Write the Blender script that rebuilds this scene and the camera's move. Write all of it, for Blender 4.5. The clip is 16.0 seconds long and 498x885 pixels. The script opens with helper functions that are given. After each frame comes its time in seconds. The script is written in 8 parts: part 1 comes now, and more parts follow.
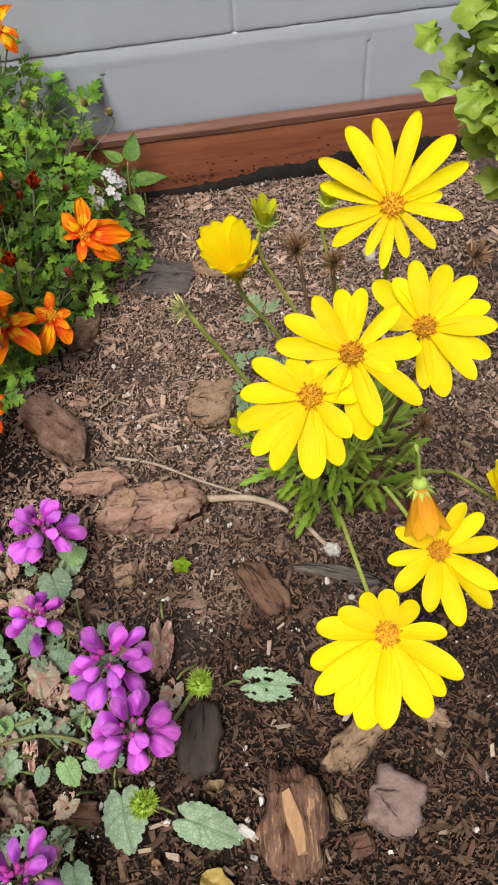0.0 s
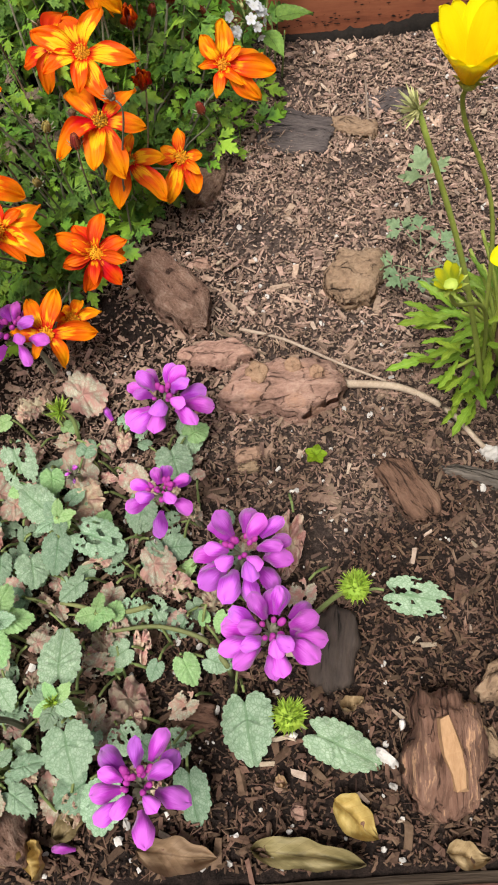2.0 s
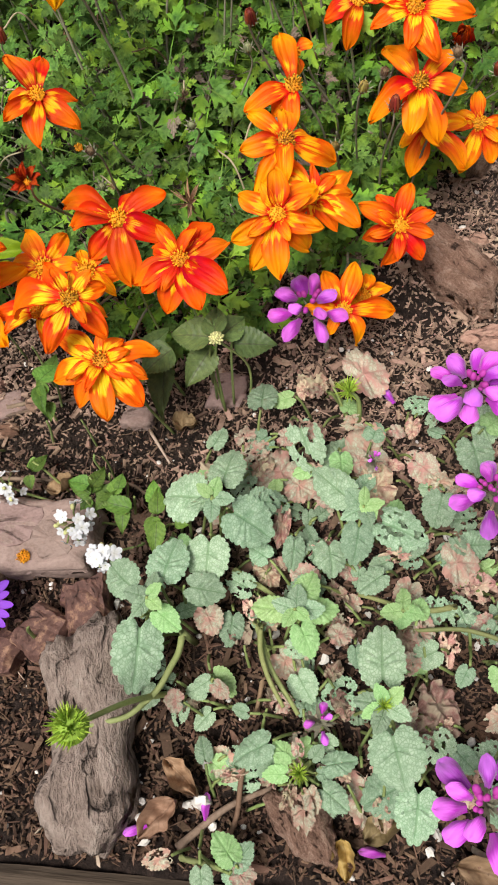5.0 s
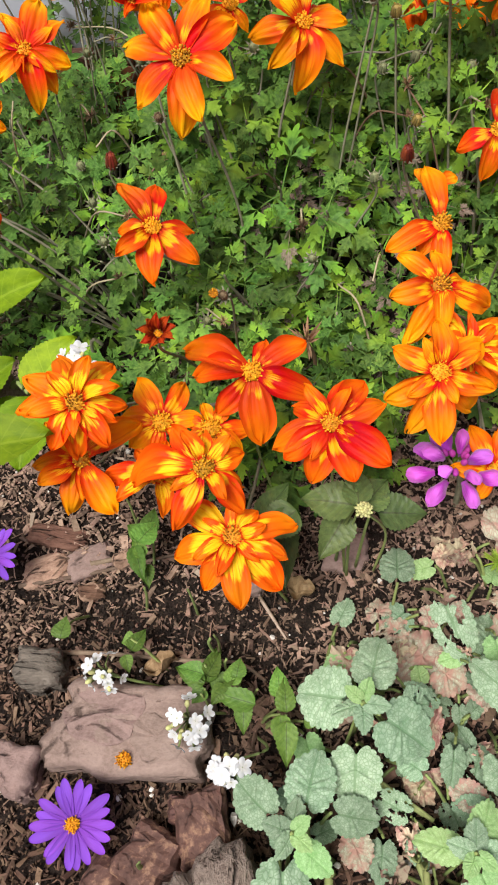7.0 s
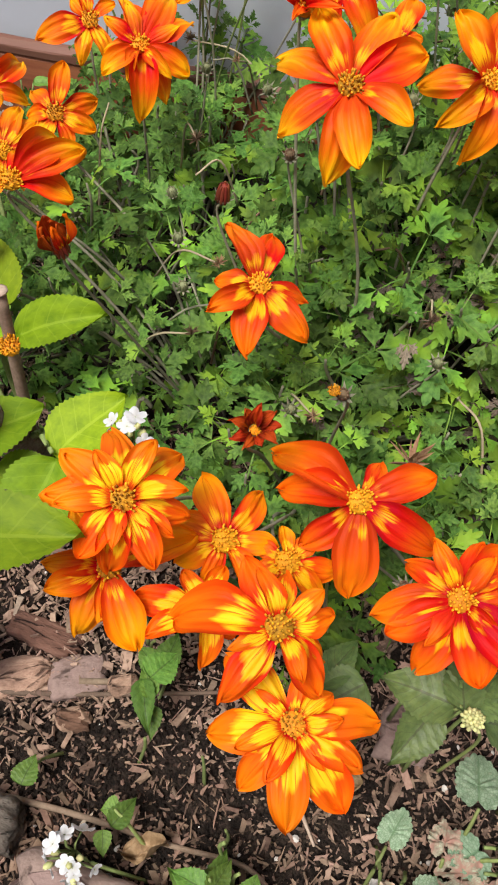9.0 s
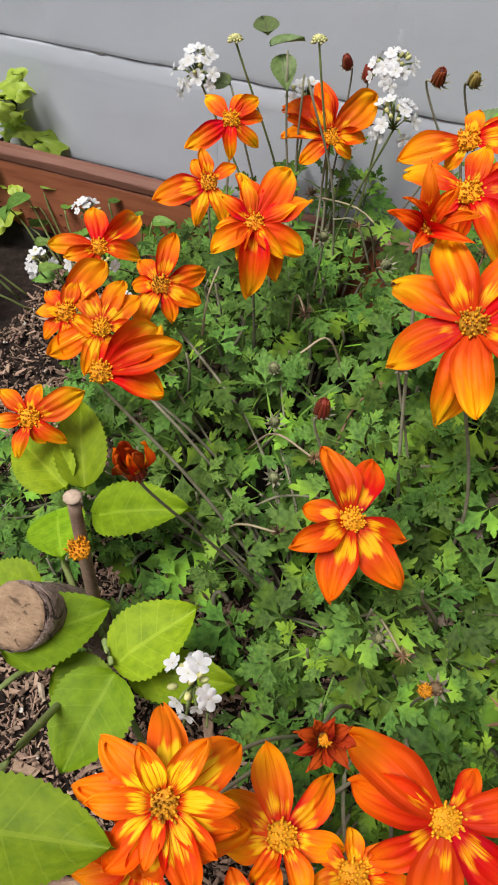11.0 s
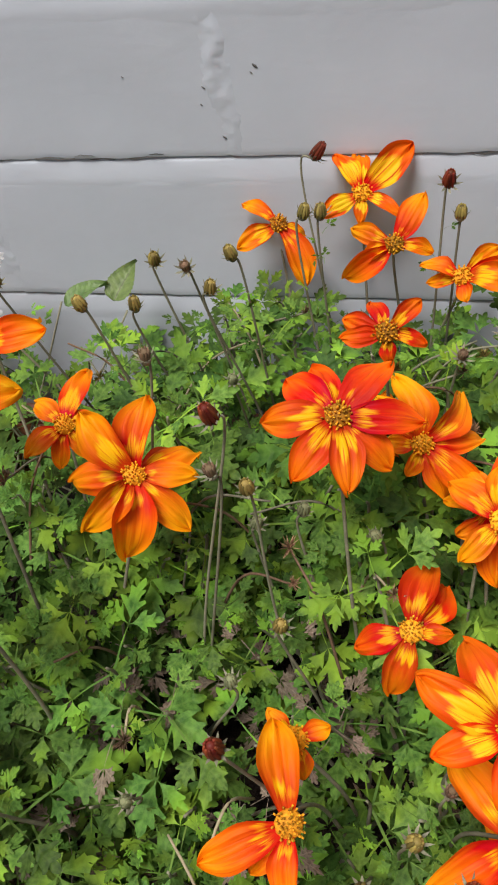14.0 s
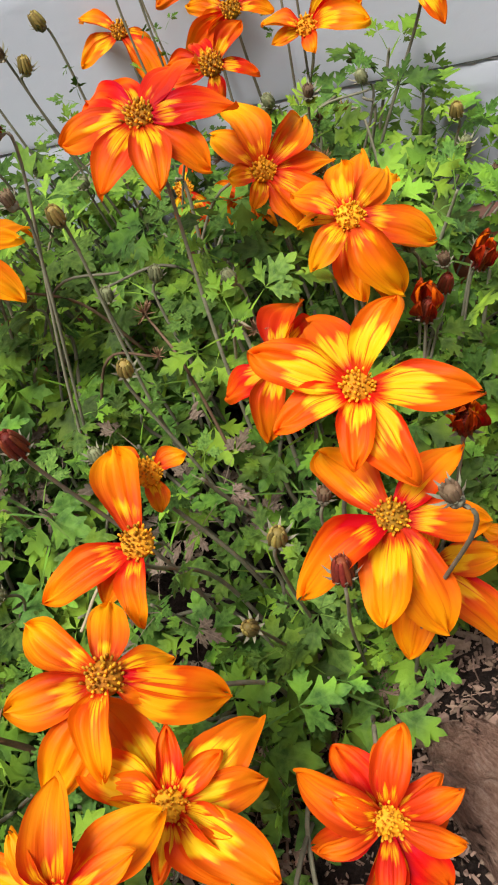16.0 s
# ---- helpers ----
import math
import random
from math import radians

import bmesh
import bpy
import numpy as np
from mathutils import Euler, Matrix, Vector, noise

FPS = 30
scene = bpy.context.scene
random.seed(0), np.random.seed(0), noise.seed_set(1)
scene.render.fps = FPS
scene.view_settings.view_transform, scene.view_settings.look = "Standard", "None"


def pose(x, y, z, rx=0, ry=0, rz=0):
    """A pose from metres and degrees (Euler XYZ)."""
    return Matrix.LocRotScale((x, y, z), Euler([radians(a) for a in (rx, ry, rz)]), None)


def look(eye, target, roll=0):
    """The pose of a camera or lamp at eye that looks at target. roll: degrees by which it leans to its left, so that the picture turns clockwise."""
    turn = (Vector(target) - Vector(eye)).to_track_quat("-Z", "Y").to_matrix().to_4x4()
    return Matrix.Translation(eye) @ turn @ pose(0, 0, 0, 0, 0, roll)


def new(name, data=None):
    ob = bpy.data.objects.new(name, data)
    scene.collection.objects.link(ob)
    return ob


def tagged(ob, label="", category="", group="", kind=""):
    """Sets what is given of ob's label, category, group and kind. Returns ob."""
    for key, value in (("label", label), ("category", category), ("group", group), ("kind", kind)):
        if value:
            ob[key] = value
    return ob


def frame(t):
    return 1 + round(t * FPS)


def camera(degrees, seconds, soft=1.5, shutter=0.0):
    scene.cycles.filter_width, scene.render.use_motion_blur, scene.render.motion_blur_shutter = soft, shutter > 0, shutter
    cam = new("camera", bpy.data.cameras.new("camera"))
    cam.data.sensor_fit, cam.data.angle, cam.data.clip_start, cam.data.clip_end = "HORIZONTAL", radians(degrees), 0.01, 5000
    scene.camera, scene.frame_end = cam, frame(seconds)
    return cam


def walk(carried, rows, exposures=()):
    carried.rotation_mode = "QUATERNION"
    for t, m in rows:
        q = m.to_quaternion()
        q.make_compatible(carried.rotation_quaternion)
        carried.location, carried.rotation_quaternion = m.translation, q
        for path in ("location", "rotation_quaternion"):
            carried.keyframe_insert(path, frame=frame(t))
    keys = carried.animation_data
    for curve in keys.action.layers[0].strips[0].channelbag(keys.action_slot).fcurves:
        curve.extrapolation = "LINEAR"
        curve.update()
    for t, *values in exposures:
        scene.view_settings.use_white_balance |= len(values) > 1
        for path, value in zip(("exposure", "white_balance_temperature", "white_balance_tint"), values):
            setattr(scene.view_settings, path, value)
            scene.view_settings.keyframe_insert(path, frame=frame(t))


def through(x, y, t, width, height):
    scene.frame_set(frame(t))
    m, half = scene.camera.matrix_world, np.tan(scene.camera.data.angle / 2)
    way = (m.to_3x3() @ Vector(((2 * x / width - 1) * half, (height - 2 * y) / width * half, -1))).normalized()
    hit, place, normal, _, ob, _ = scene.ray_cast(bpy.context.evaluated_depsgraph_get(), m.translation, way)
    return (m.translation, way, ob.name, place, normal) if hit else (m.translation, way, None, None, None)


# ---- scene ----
cam = camera(35.2, 16.0, 2.0)
PATH = [
    (0, (0.122, -0.221, 0.476), (0.178, 0.94, -1.151), -6.7),
    (0.5, (0.093, -0.223, 0.465), (0.129, 0.914, -1.18), -5.9),
    (1, (0.072, -0.217, 0.447), (0.072, 0.871, -1.231), -6.0),
    (1.5, (0.064, -0.207, 0.43), (0.049, 0.848, -1.269), -5.5),
    (2, (0.058, -0.197, 0.408), (-0.012, 0.801, -1.324), -7.2),
    (2.5, (0.045, -0.187, 0.396), (-0.066, 0.74, -1.372), -8.6),
    (3, (0.035, -0.186, 0.391), (-0.091, 0.728, -1.384), -9.3),
    (3.5, (0.026, -0.183, 0.393), (-0.107, 0.729, -1.382), -9.5),
    (4, (0.006, -0.178, 0.397), (-0.16, 0.723, -1.38), -11.0),
    (4.5, (-0.03, -0.176, 0.402), (-0.292, 0.734, -1.359), -14.7),
    (5, (-0.058, -0.177, 0.404), (-0.344, 0.736, -1.353), -14.8),
    (5.2, (-0.067, -0.177, 0.414), (-0.356, 0.732, -1.344), -15.0),
    (7.3, (-0.142, -0.097, 0.382), (-0.393, 0.993, -1.276), -10.1),
    (7.5, (-0.144, -0.087, 0.377), (-0.41, 1.003, -1.279), -8.8),
    (8, (-0.158, -0.077, 0.345), (-0.414, 1.029, -1.301), -3.7),
    (8.5, (-0.177, -0.07, 0.328), (-0.38, 1.086, -1.291), 2.5),
    (9, (-0.188, -0.05, 0.332), (-0.432, 1.143, -1.254), 3.1),
    (9.5, (-0.195, -0.033, 0.324), (-0.555, 1.162, -1.239), 2.1),
    (9.7, (-0.204, -0.028, 0.325), (-0.588, 1.172, -1.229), 2.3),
    (11.8, (-0.196, 0.038, 0.365), (-0.802, 1.293, -1.069), -2.7),
    (12, (-0.185, 0.042, 0.368), (-0.787, 1.319, -1.049), -3.7),
    (12.5, (-0.154, 0.058, 0.369), (-0.748, 1.379, -1.009), -5.8),
    (13, (-0.125, 0.073, 0.369), (-0.679, 1.444, -0.978), -6.7),
    (13.5, (-0.095, 0.078, 0.369), (-0.579, 1.501, -0.951), -7.2),
    (14, (-0.066, 0.082, 0.363), (-0.463, 1.543, -0.944), -7.7),
    (14.5, (-0.03, 0.085, 0.35), (-0.401, 1.563, -0.946), -11.2),
    (15, (-0.015, 0.087, 0.326), (-0.38, 1.57, -0.965), -13.5),
    (15.5, (-0.01, 0.065, 0.295), (-0.379, 1.535, -1.009), -16.2),
    (16, (-0.021, 0.05, 0.275), (-0.438, 1.493, -1.045), -18.0),
]
EXPOSURES = ((0.0, -0.08), (1.0, 0.0), (2.5, 0.25), (5.0, 0.27), (7.5, 0.28), (9.0, 0.27), (11.0, 0.08), (12.5, 0.04), (14.5, 0.02), (15.2, 0.02), (15.5, 0.06), (16.0, 0.3))
walk(cam, [(t, look(eye, target, roll)) for t, eye, target, roll in PATH], EXPOSURES)

# ---- light ----
world = bpy.data.worlds.new("overcast sky")
scene.world = world
world.use_nodes = True
wn = world.node_tree.nodes
sky = wn.new("ShaderNodeTexSky")
sky.sky_type = "NISHITA"
sky.sun_disc = False
sky.sun_elevation, sky.sun_rotation = radians(64), radians(204)
sky.air_density, sky.dust_density = 1.0, 4.0
soft_sky = wn.new("ShaderNodeHueSaturation")
soft_sky.inputs["Saturation"].default_value = 0.30
world.node_tree.links.new(sky.outputs[0], soft_sky.inputs["Color"])
world.node_tree.links.new(soft_sky.outputs[0], wn["Background"].inputs[0])
wn["Background"].inputs[1].default_value = 0.056
sun_data = bpy.data.lights.new("sun", "SUN")
sun_data.energy, sun_data.angle, sun_data.color = 4.1, radians(26), (1.0, 0.955, 0.88)
sun = new("sun", sun_data)
sun.matrix_world = look((-0.64, -1.47, 3.3), (0, 0, 0))

# ---- helpers of this scene ----
rnd = random.Random(7)
WORLD = {}


def fbm(x, y, z=0.0):
    return noise.fractal(Vector((x, y, z)), 0.8, 2.0, 4)


def ground_z(x, y):
    return 0.004 * noise.noise(Vector((x * 14, y * 14, 0.3))) + 0.002 * noise.noise(Vector((x * 45, y * 45, 1.7)))


def nodes_of(name):
    m = bpy.data.materials.new(name)
    m.use_nodes = True
    return m, m.node_tree.nodes, m.node_tree.links, m.node_tree.nodes["Principled BSDF"]


def ramp(nodes, stops):
    r = nodes.new("ShaderNodeValToRGB")
    e = r.color_ramp.elements
    while len(e) < len(stops):
        e.new(0.5)
    for k, (p, c) in enumerate(stops):
        e[k].position, e[k].color = p, (*c, 1)
    return r


def tex_noise(nodes, links, vec, scale, detail=4.0, rough=0.6, dist=0.0):
    n = nodes.new("ShaderNodeTexNoise")
    n.inputs["Scale"].default_value, n.inputs["Detail"].default_value = scale, detail
    n.inputs["Roughness"].default_value, n.inputs["Distortion"].default_value = rough, dist
    if vec is not None:
        links.new(vec, n.inputs["Vector"])
    return n.outputs["Fac"]


def math_node(nodes, links, op, a, b=None, clamp=False):
    n = nodes.new("ShaderNodeMath")
    n.operation, n.use_clamp = op, clamp
    for k, v in enumerate((a, b)):
        if v is None:
            continue
        if isinstance(v, (int, float)):
            n.inputs[k].default_value = v
        else:
            links.new(v, n.inputs[k])
    return n.outputs[0]


def mix_col(nodes, links, fac, a, b, mode="MIX"):
    n = nodes.new("ShaderNodeMix")
    n.data_type, n.blend_type = "RGBA", mode
    for sock, v in ((n.inputs[0], fac), (n.inputs[6], a), (n.inputs[7], b)):
        if isinstance(v, (int, float)):
            sock.default_value = v
        elif isinstance(v, tuple):
            sock.default_value = (*v, 1)
        else:
            links.new(v, sock)
    return n.outputs[2]


def bump(nodes, links, bsdf, height, strength, distance):
    b = nodes.new("ShaderNodeBump")
    b.inputs["Strength"].default_value, b.inputs["Distance"].default_value = strength, distance
    links.new(height, b.inputs["Height"])
    links.new(b.outputs[0], bsdf.inputs["Normal"])


def vary(nodes, links, col, amount=0.25, hue=0.02):
    """Each piece a little lighter or darker than the next."""
    info, geo = nodes.new("ShaderNodeObjectInfo"), nodes.new("ShaderNodeNewGeometry")
    r = math_node(nodes, links, "FRACT", math_node(nodes, links, "ADD", info.outputs["Random"], geo.outputs["Random Per Island"]))
    h = nodes.new("ShaderNodeHueSaturation")
    links.new(math_node(nodes, links, "ADD", math_node(nodes, links, "MULTIPLY", r, 2 * amount), 1 - amount), h.inputs["Value"])
    r2 = math_node(nodes, links, "FRACT", math_node(nodes, links, "MULTIPLY", r, 7.31))
    links.new(math_node(nodes, links, "ADD", math_node(nodes, links, "MULTIPLY", r2, 2 * hue), 0.5 - hue), h.inputs["Hue"])
    links.new(col, h.inputs["Color"])
    return h.outputs[0]


def thin(m, nodes, links, bsdf, col, share):
    """Light that shines through a petal or a leaf."""
    t, mx = nodes.new("ShaderNodeBsdfTranslucent"), nodes.new("ShaderNodeMixShader")
    links.new(col, t.inputs[0])
    mx.inputs[0].default_value = share
    links.new(bsdf.outputs[0], mx.inputs[1])
    links.new(t.outputs[0], mx.inputs[2])
    links.new(mx.outputs[0], nodes["Material Output"].inputs[0])


def earthy(name, stops, scale, rough=0.9, strength=0.5, dist=0.002, stretch=(1, 1, 1), amount=0.3, spec=0.25, fine=6.0, cracks=None, knots=None, damp=0.0, damp_shade_tone=(0.30, 0.250, 0.215), shade_share=0.3):
    """Bark, soil, stone, dry leaf, timber: a ramp over two scales of grain."""
    m, n, l, b = nodes_of(name)
    tc, mp = n.new("ShaderNodeTexCoord"), n.new("ShaderNodeMapping")
    l.new(tc.outputs["Object"], mp.inputs["Vector"])
    mp.inputs["Scale"].default_value = stretch
    big = tex_noise(n, l, mp.outputs[0], scale, 5, 0.65, 0.6)
    small = tex_noise(n, l, mp.outputs[0], scale * fine, 4, 0.7)
    mixv = math_node(n, l, "ADD", math_node(n, l, "MULTIPLY", big, 0.6), math_node(n, l, "MULTIPLY", small, 0.4))
    r = ramp(n, stops)
    l.new(mixv, r.inputs[0])
    col = r.outputs[0]
    if knots:
        kv = n.new("ShaderNodeTexVoronoi")
        kv.inputs["Scale"].default_value = knots[0]
        l.new(tc.outputs["Object"], kv.inputs["Vector"])
        kr = ramp(n, ((0.12, (1, 1, 1)), (0.22, (0.2, 0.2, 0.2)), (0.27, (0.8, 0.8, 0.8)), (0.36, (0, 0, 0))))
        l.new(math_node(n, l, "ADD", kv.outputs["Distance"], math_node(n, l, "MULTIPLY", math_node(n, l, "SUBTRACT", big, 0.5), 0.35)), kr.inputs[0])
        col = mix_col(n, l, math_node(n, l, "MULTIPLY", kr.outputs[0], 0.75), col, knots[1])
    if cracks:
        wob, add = n.new("ShaderNodeTexNoise"), n.new("ShaderNodeVectorMath")
        wob.inputs["Scale"].default_value = cracks[0] * 0.8
        l.new(mp.outputs[0], wob.inputs["Vector"])
        add.operation = "MULTIPLY_ADD"
        add.inputs[1].default_value = (1.1 / cracks[0],) * 3
        l.new(wob.outputs["Color"], add.inputs[0])
        l.new(mp.outputs[0], add.inputs[2])
        cv = n.new("ShaderNodeTexVoronoi")
        cv.feature = "DISTANCE_TO_EDGE"
        cv.inputs["Scale"].default_value = cracks[0]
        l.new(add.outputs[0], cv.inputs["Vector"])
        cr = ramp(n, ((0.0, (0, 0, 0)), (cracks[1], (1, 1, 1))))
        l.new(math_node(n, l, "ADD", cv.outputs["Distance"], math_node(n, l, "MULTIPLY", math_node(n, l, "SUBTRACT", big, 0.38), 0.5)), cr.inputs[0])
        col = mix_col(n, l, cr.outputs[0], tuple(c * 0.55 for c in stops[0][1]), col)
        mixv = math_node(n, l, "ADD", mixv, math_node(n, l, "MULTIPLY", cr.outputs[0], 0.8))
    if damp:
        # watered mulch towards the front of the bed, patchy dry mulch at the back
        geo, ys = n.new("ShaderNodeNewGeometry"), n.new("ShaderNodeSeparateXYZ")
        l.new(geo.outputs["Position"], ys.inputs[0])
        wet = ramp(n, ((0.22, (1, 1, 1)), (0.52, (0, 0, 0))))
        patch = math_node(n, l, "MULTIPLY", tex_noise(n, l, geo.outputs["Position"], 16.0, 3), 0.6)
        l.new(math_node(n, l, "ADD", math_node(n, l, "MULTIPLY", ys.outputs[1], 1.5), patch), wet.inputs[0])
        # shade under the western plants, painted into the colour of soil and mulch
        shade_mask = math_node(n, l, "MULTIPLY", math_node(n, l, "SUBTRACT", math_node(n, l, "MULTIPLY", patch, 0.2), ys.outputs[0]), 16.0, True)
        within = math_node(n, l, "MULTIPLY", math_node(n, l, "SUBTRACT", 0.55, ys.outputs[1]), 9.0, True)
        shade_mask = math_node(n, l, "MULTIPLY", math_node(n, l, "MULTIPLY", shade_mask, within), shade_share)
        damp_and_shade = math_node(n, l, "MAXIMUM", wet.outputs[0], shade_mask)
        # damp is the strength of the wet front and of that painted shade alike
        col = mix_col(n, l, math_node(n, l, "MULTIPLY", damp_and_shade, damp), col, damp_shade_tone, "MULTIPLY")
    l.new(vary(n, l, col, amount, 0.012), b.inputs["Base Color"])
    b.inputs["Roughness"].default_value = rough
    b.inputs["Specular IOR Level"].default_value = spec
    bump(n, l, b, mixv, strength, dist)
    return m


def leafy(name, low, high, vein, vein_amount=0.5, amount=0.25, cells=0.0, blotch=None, rough=0.55, through=0.3, hue=0.015, side=7.0, young=None, stripe=0.6, gloss=0.35):
    """A leaf with a midrib, side veins, fine network and blotches."""
    m, n, l, b = nodes_of(name)
    uv, tc = n.new("ShaderNodeUVMap"), n.new("ShaderNodeTexCoord")
    sep = n.new("ShaderNodeSeparateXYZ")
    l.new(uv.outputs[0], sep.inputs[0])
    u, v = sep.outputs[0], math_node(n, l, "ABSOLUTE", math_node(n, l, "SUBTRACT", math_node(n, l, "MULTIPLY", sep.outputs[1], 2.0), 1.0))
    g = tex_noise(n, l, uv.outputs[0], 6.0, 4)
    r = ramp(n, ((0.3, low), (0.7, high)))
    l.new(g, r.inputs[0])
    col = r.outputs[0]
    rib = math_node(n, l, "LESS_THAN", v, 0.05)
    ang = math_node(n, l, "FRACT", math_node(n, l, "MULTIPLY", math_node(n, l, "SUBTRACT", u, math_node(n, l, "MULTIPLY", v, 0.22)), side))
    near = math_node(n, l, "MULTIPLY", math_node(n, l, "LESS_THAN", ang, 0.08), stripe)
    line = math_node(n, l, "MAXIMUM", rib, near)
    height = math_node(n, l, "ABSOLUTE", math_node(n, l, "SUBTRACT", ang, 0.55))
    if cells:
        vo = n.new("ShaderNodeTexVoronoi")
        vo.feature = "DISTANCE_TO_EDGE"
        vo.inputs["Scale"].default_value = cells
        l.new(uv.outputs[0], vo.inputs["Vector"])
        soft_net = ramp(n, ((0.03, (1, 1, 1)), (0.15, (0, 0, 0))))
        l.new(vo.outputs["Distance"], soft_net.inputs[0])
        net = soft_net.outputs[0]
        line = math_node(n, l, "MAXIMUM", line, math_node(n, l, "MULTIPLY", net, 0.75))
        edge = math_node(n, l, "MULTIPLY", math_node(n, l, "SUBTRACT", v, 0.80), 4.0, True)
        line = math_node(n, l, "MAXIMUM", line, math_node(n, l, "MULTIPLY", edge, 0.55))
        height = math_node(n, l, "SUBTRACT", height, math_node(n, l, "MULTIPLY", net, 0.8))
    col = mix_col(n, l, math_node(n, l, "MULTIPLY", line, vein_amount), col, vein)
    if young:
        geo = n.new("ShaderNodeNewGeometry")
        yr = ramp(n, ((0.49, (0, 0, 0)), (0.62, (1, 1, 1))))
        # the young leaf colour takes a larger share towards the eastern end of the clump
        east = n.new("ShaderNodeSeparateXYZ")
        l.new(geo.outputs["Position"], east.inputs[0])
        lead = math_node(n, l, "MULTIPLY", math_node(n, l, "ADD", east.outputs[0], 0.17), 0.26)
        l.new(math_node(n, l, "ADD", tex_noise(n, l, geo.outputs["Position"], 40.0, 2), lead), yr.inputs[0])
        col = mix_col(n, l, math_node(n, l, "MULTIPLY", yr.outputs[0], 0.8), col, young)
    if blotch:
        bn = tex_noise(n, l, tc.outputs["Object"], 3.0, 4, 0.6, 0.5)
        br = ramp(n, ((0.42, (0, 0, 0)), (0.58, (1, 1, 1))))
        l.new(bn, br.inputs[0])
        col = mix_col(n, l, br.outputs[0], col, blotch)
    col = vary(n, l, col, amount, hue)
    l.new(col, b.inputs["Base Color"])
    b.inputs["Roughness"].default_value = rough
    b.inputs["Specular IOR Level"].default_value = gloss
    bump(n, l, b, math_node(n, l, "ADD", math_node(n, l, "MULTIPLY", height, 0.4 * min(1.0, stripe / 0.6)), g), 0.3, 0.0012)
    thin(m, n, l, b, col, through)
    return m


def petal_mat(name, outer, inner, streak, amount, rough=0.5, through=0.25, hue=0.008, base=None, tone=0.10, veins=None, rib=0.25):
    """A petal: one colour along its length, streaked with another from the base on."""
    m, n, l, b = nodes_of(name)
    uv = n.new("ShaderNodeUVMap")
    mp = n.new("ShaderNodeMapping")
    mp.inputs["Scale"].default_value = (0.9, 8.5, 1.0)
    l.new(uv.outputs[0], mp.inputs["Vector"])
    info = n.new("ShaderNodeObjectInfo")
    l.new(math_node(n, l, "MULTIPLY", info.outputs["Random"], 40.0), mp.inputs["Location"])
    sep = n.new("ShaderNodeSeparateXYZ")
    l.new(uv.outputs[0], sep.inputs[0])
    u, v = sep.outputs[0], math_node(n, l, "ABSOLUTE", math_node(n, l, "SUBTRACT", math_node(n, l, "MULTIPLY", sep.outputs[1], 2.0), 1.0))
    st = tex_noise(n, l, mp.outputs[0], 2.2, 3, 0.5)
    lin = math_node(n, l, "ADD", u, math_node(n, l, "MULTIPLY", math_node(n, l, "SUBTRACT", st, 0.5), 0.5))
    r = ramp(n, ((0.0, inner), (0.36, inner), (0.70, outer), (1.0, outer)))
    l.new(math_node(n, l, "ADD", lin, math_node(n, l, "ADD", math_node(n, l, "MULTIPLY", v, -0.34), 0.12)), r.inputs[0])
    col = r.outputs[0]
    if amount:
        band = ramp(n, ((0.08, (0, 0, 0)), (0.16, (1, 1, 1)), (0.44, (1, 1, 1)), (0.64, (0, 0, 0))))
        l.new(lin, band.inputs[0])
        cut = math_node(n, l, "ADD", math_node(n, l, "SUBTRACT", math_node(n, l, "MULTIPLY", st, 1.6), 0.8 - amount), math_node(n, l, "MULTIPLY", v, -0.85))
        sharp = math_node(n, l, "MULTIPLY", cut, 4.5, True)
        col = mix_col(n, l, math_node(n, l, "MULTIPLY", sharp, band.outputs[0]), col, streak)
    if veins:
        mv = n.new("ShaderNodeMapping")
        mv.inputs["Scale"].default_value = (0.8, 13.0, 1.0)
        l.new(uv.outputs[0], mv.inputs["Vector"])
        vn = ramp(n, ((0.40, (1, 1, 1)), (0.56, (0, 0, 0))))
        l.new(tex_noise(n, l, mv.outputs[0], 2.6, 2), vn.inputs[0])
        fade = ramp(n, ((0.0, (1, 1, 1)), (0.85, (0, 0, 0))))
        l.new(u, fade.inputs[0])
        col = mix_col(n, l, math_node(n, l, "MULTIPLY", math_node(n, l, "MULTIPLY", vn.outputs[0], fade.outputs[0]), 0.38), col, veins)
    if base:
        br = ramp(n, ((0.06, (1, 1, 1)), (0.2, (0, 0, 0))))
        l.new(lin, br.inputs[0])
        col = mix_col(n, l, br.outputs[0], col, base)
    col = vary(n, l, col, tone, hue)
    l.new(col, b.inputs["Base Color"])
    b.inputs["Roughness"].default_value = rough
    b.inputs["Specular IOR Level"].default_value = 0.12
    bump(n, l, b, st, rib, 0.0018)
    thin(m, n, l, b, col, through)
    return m


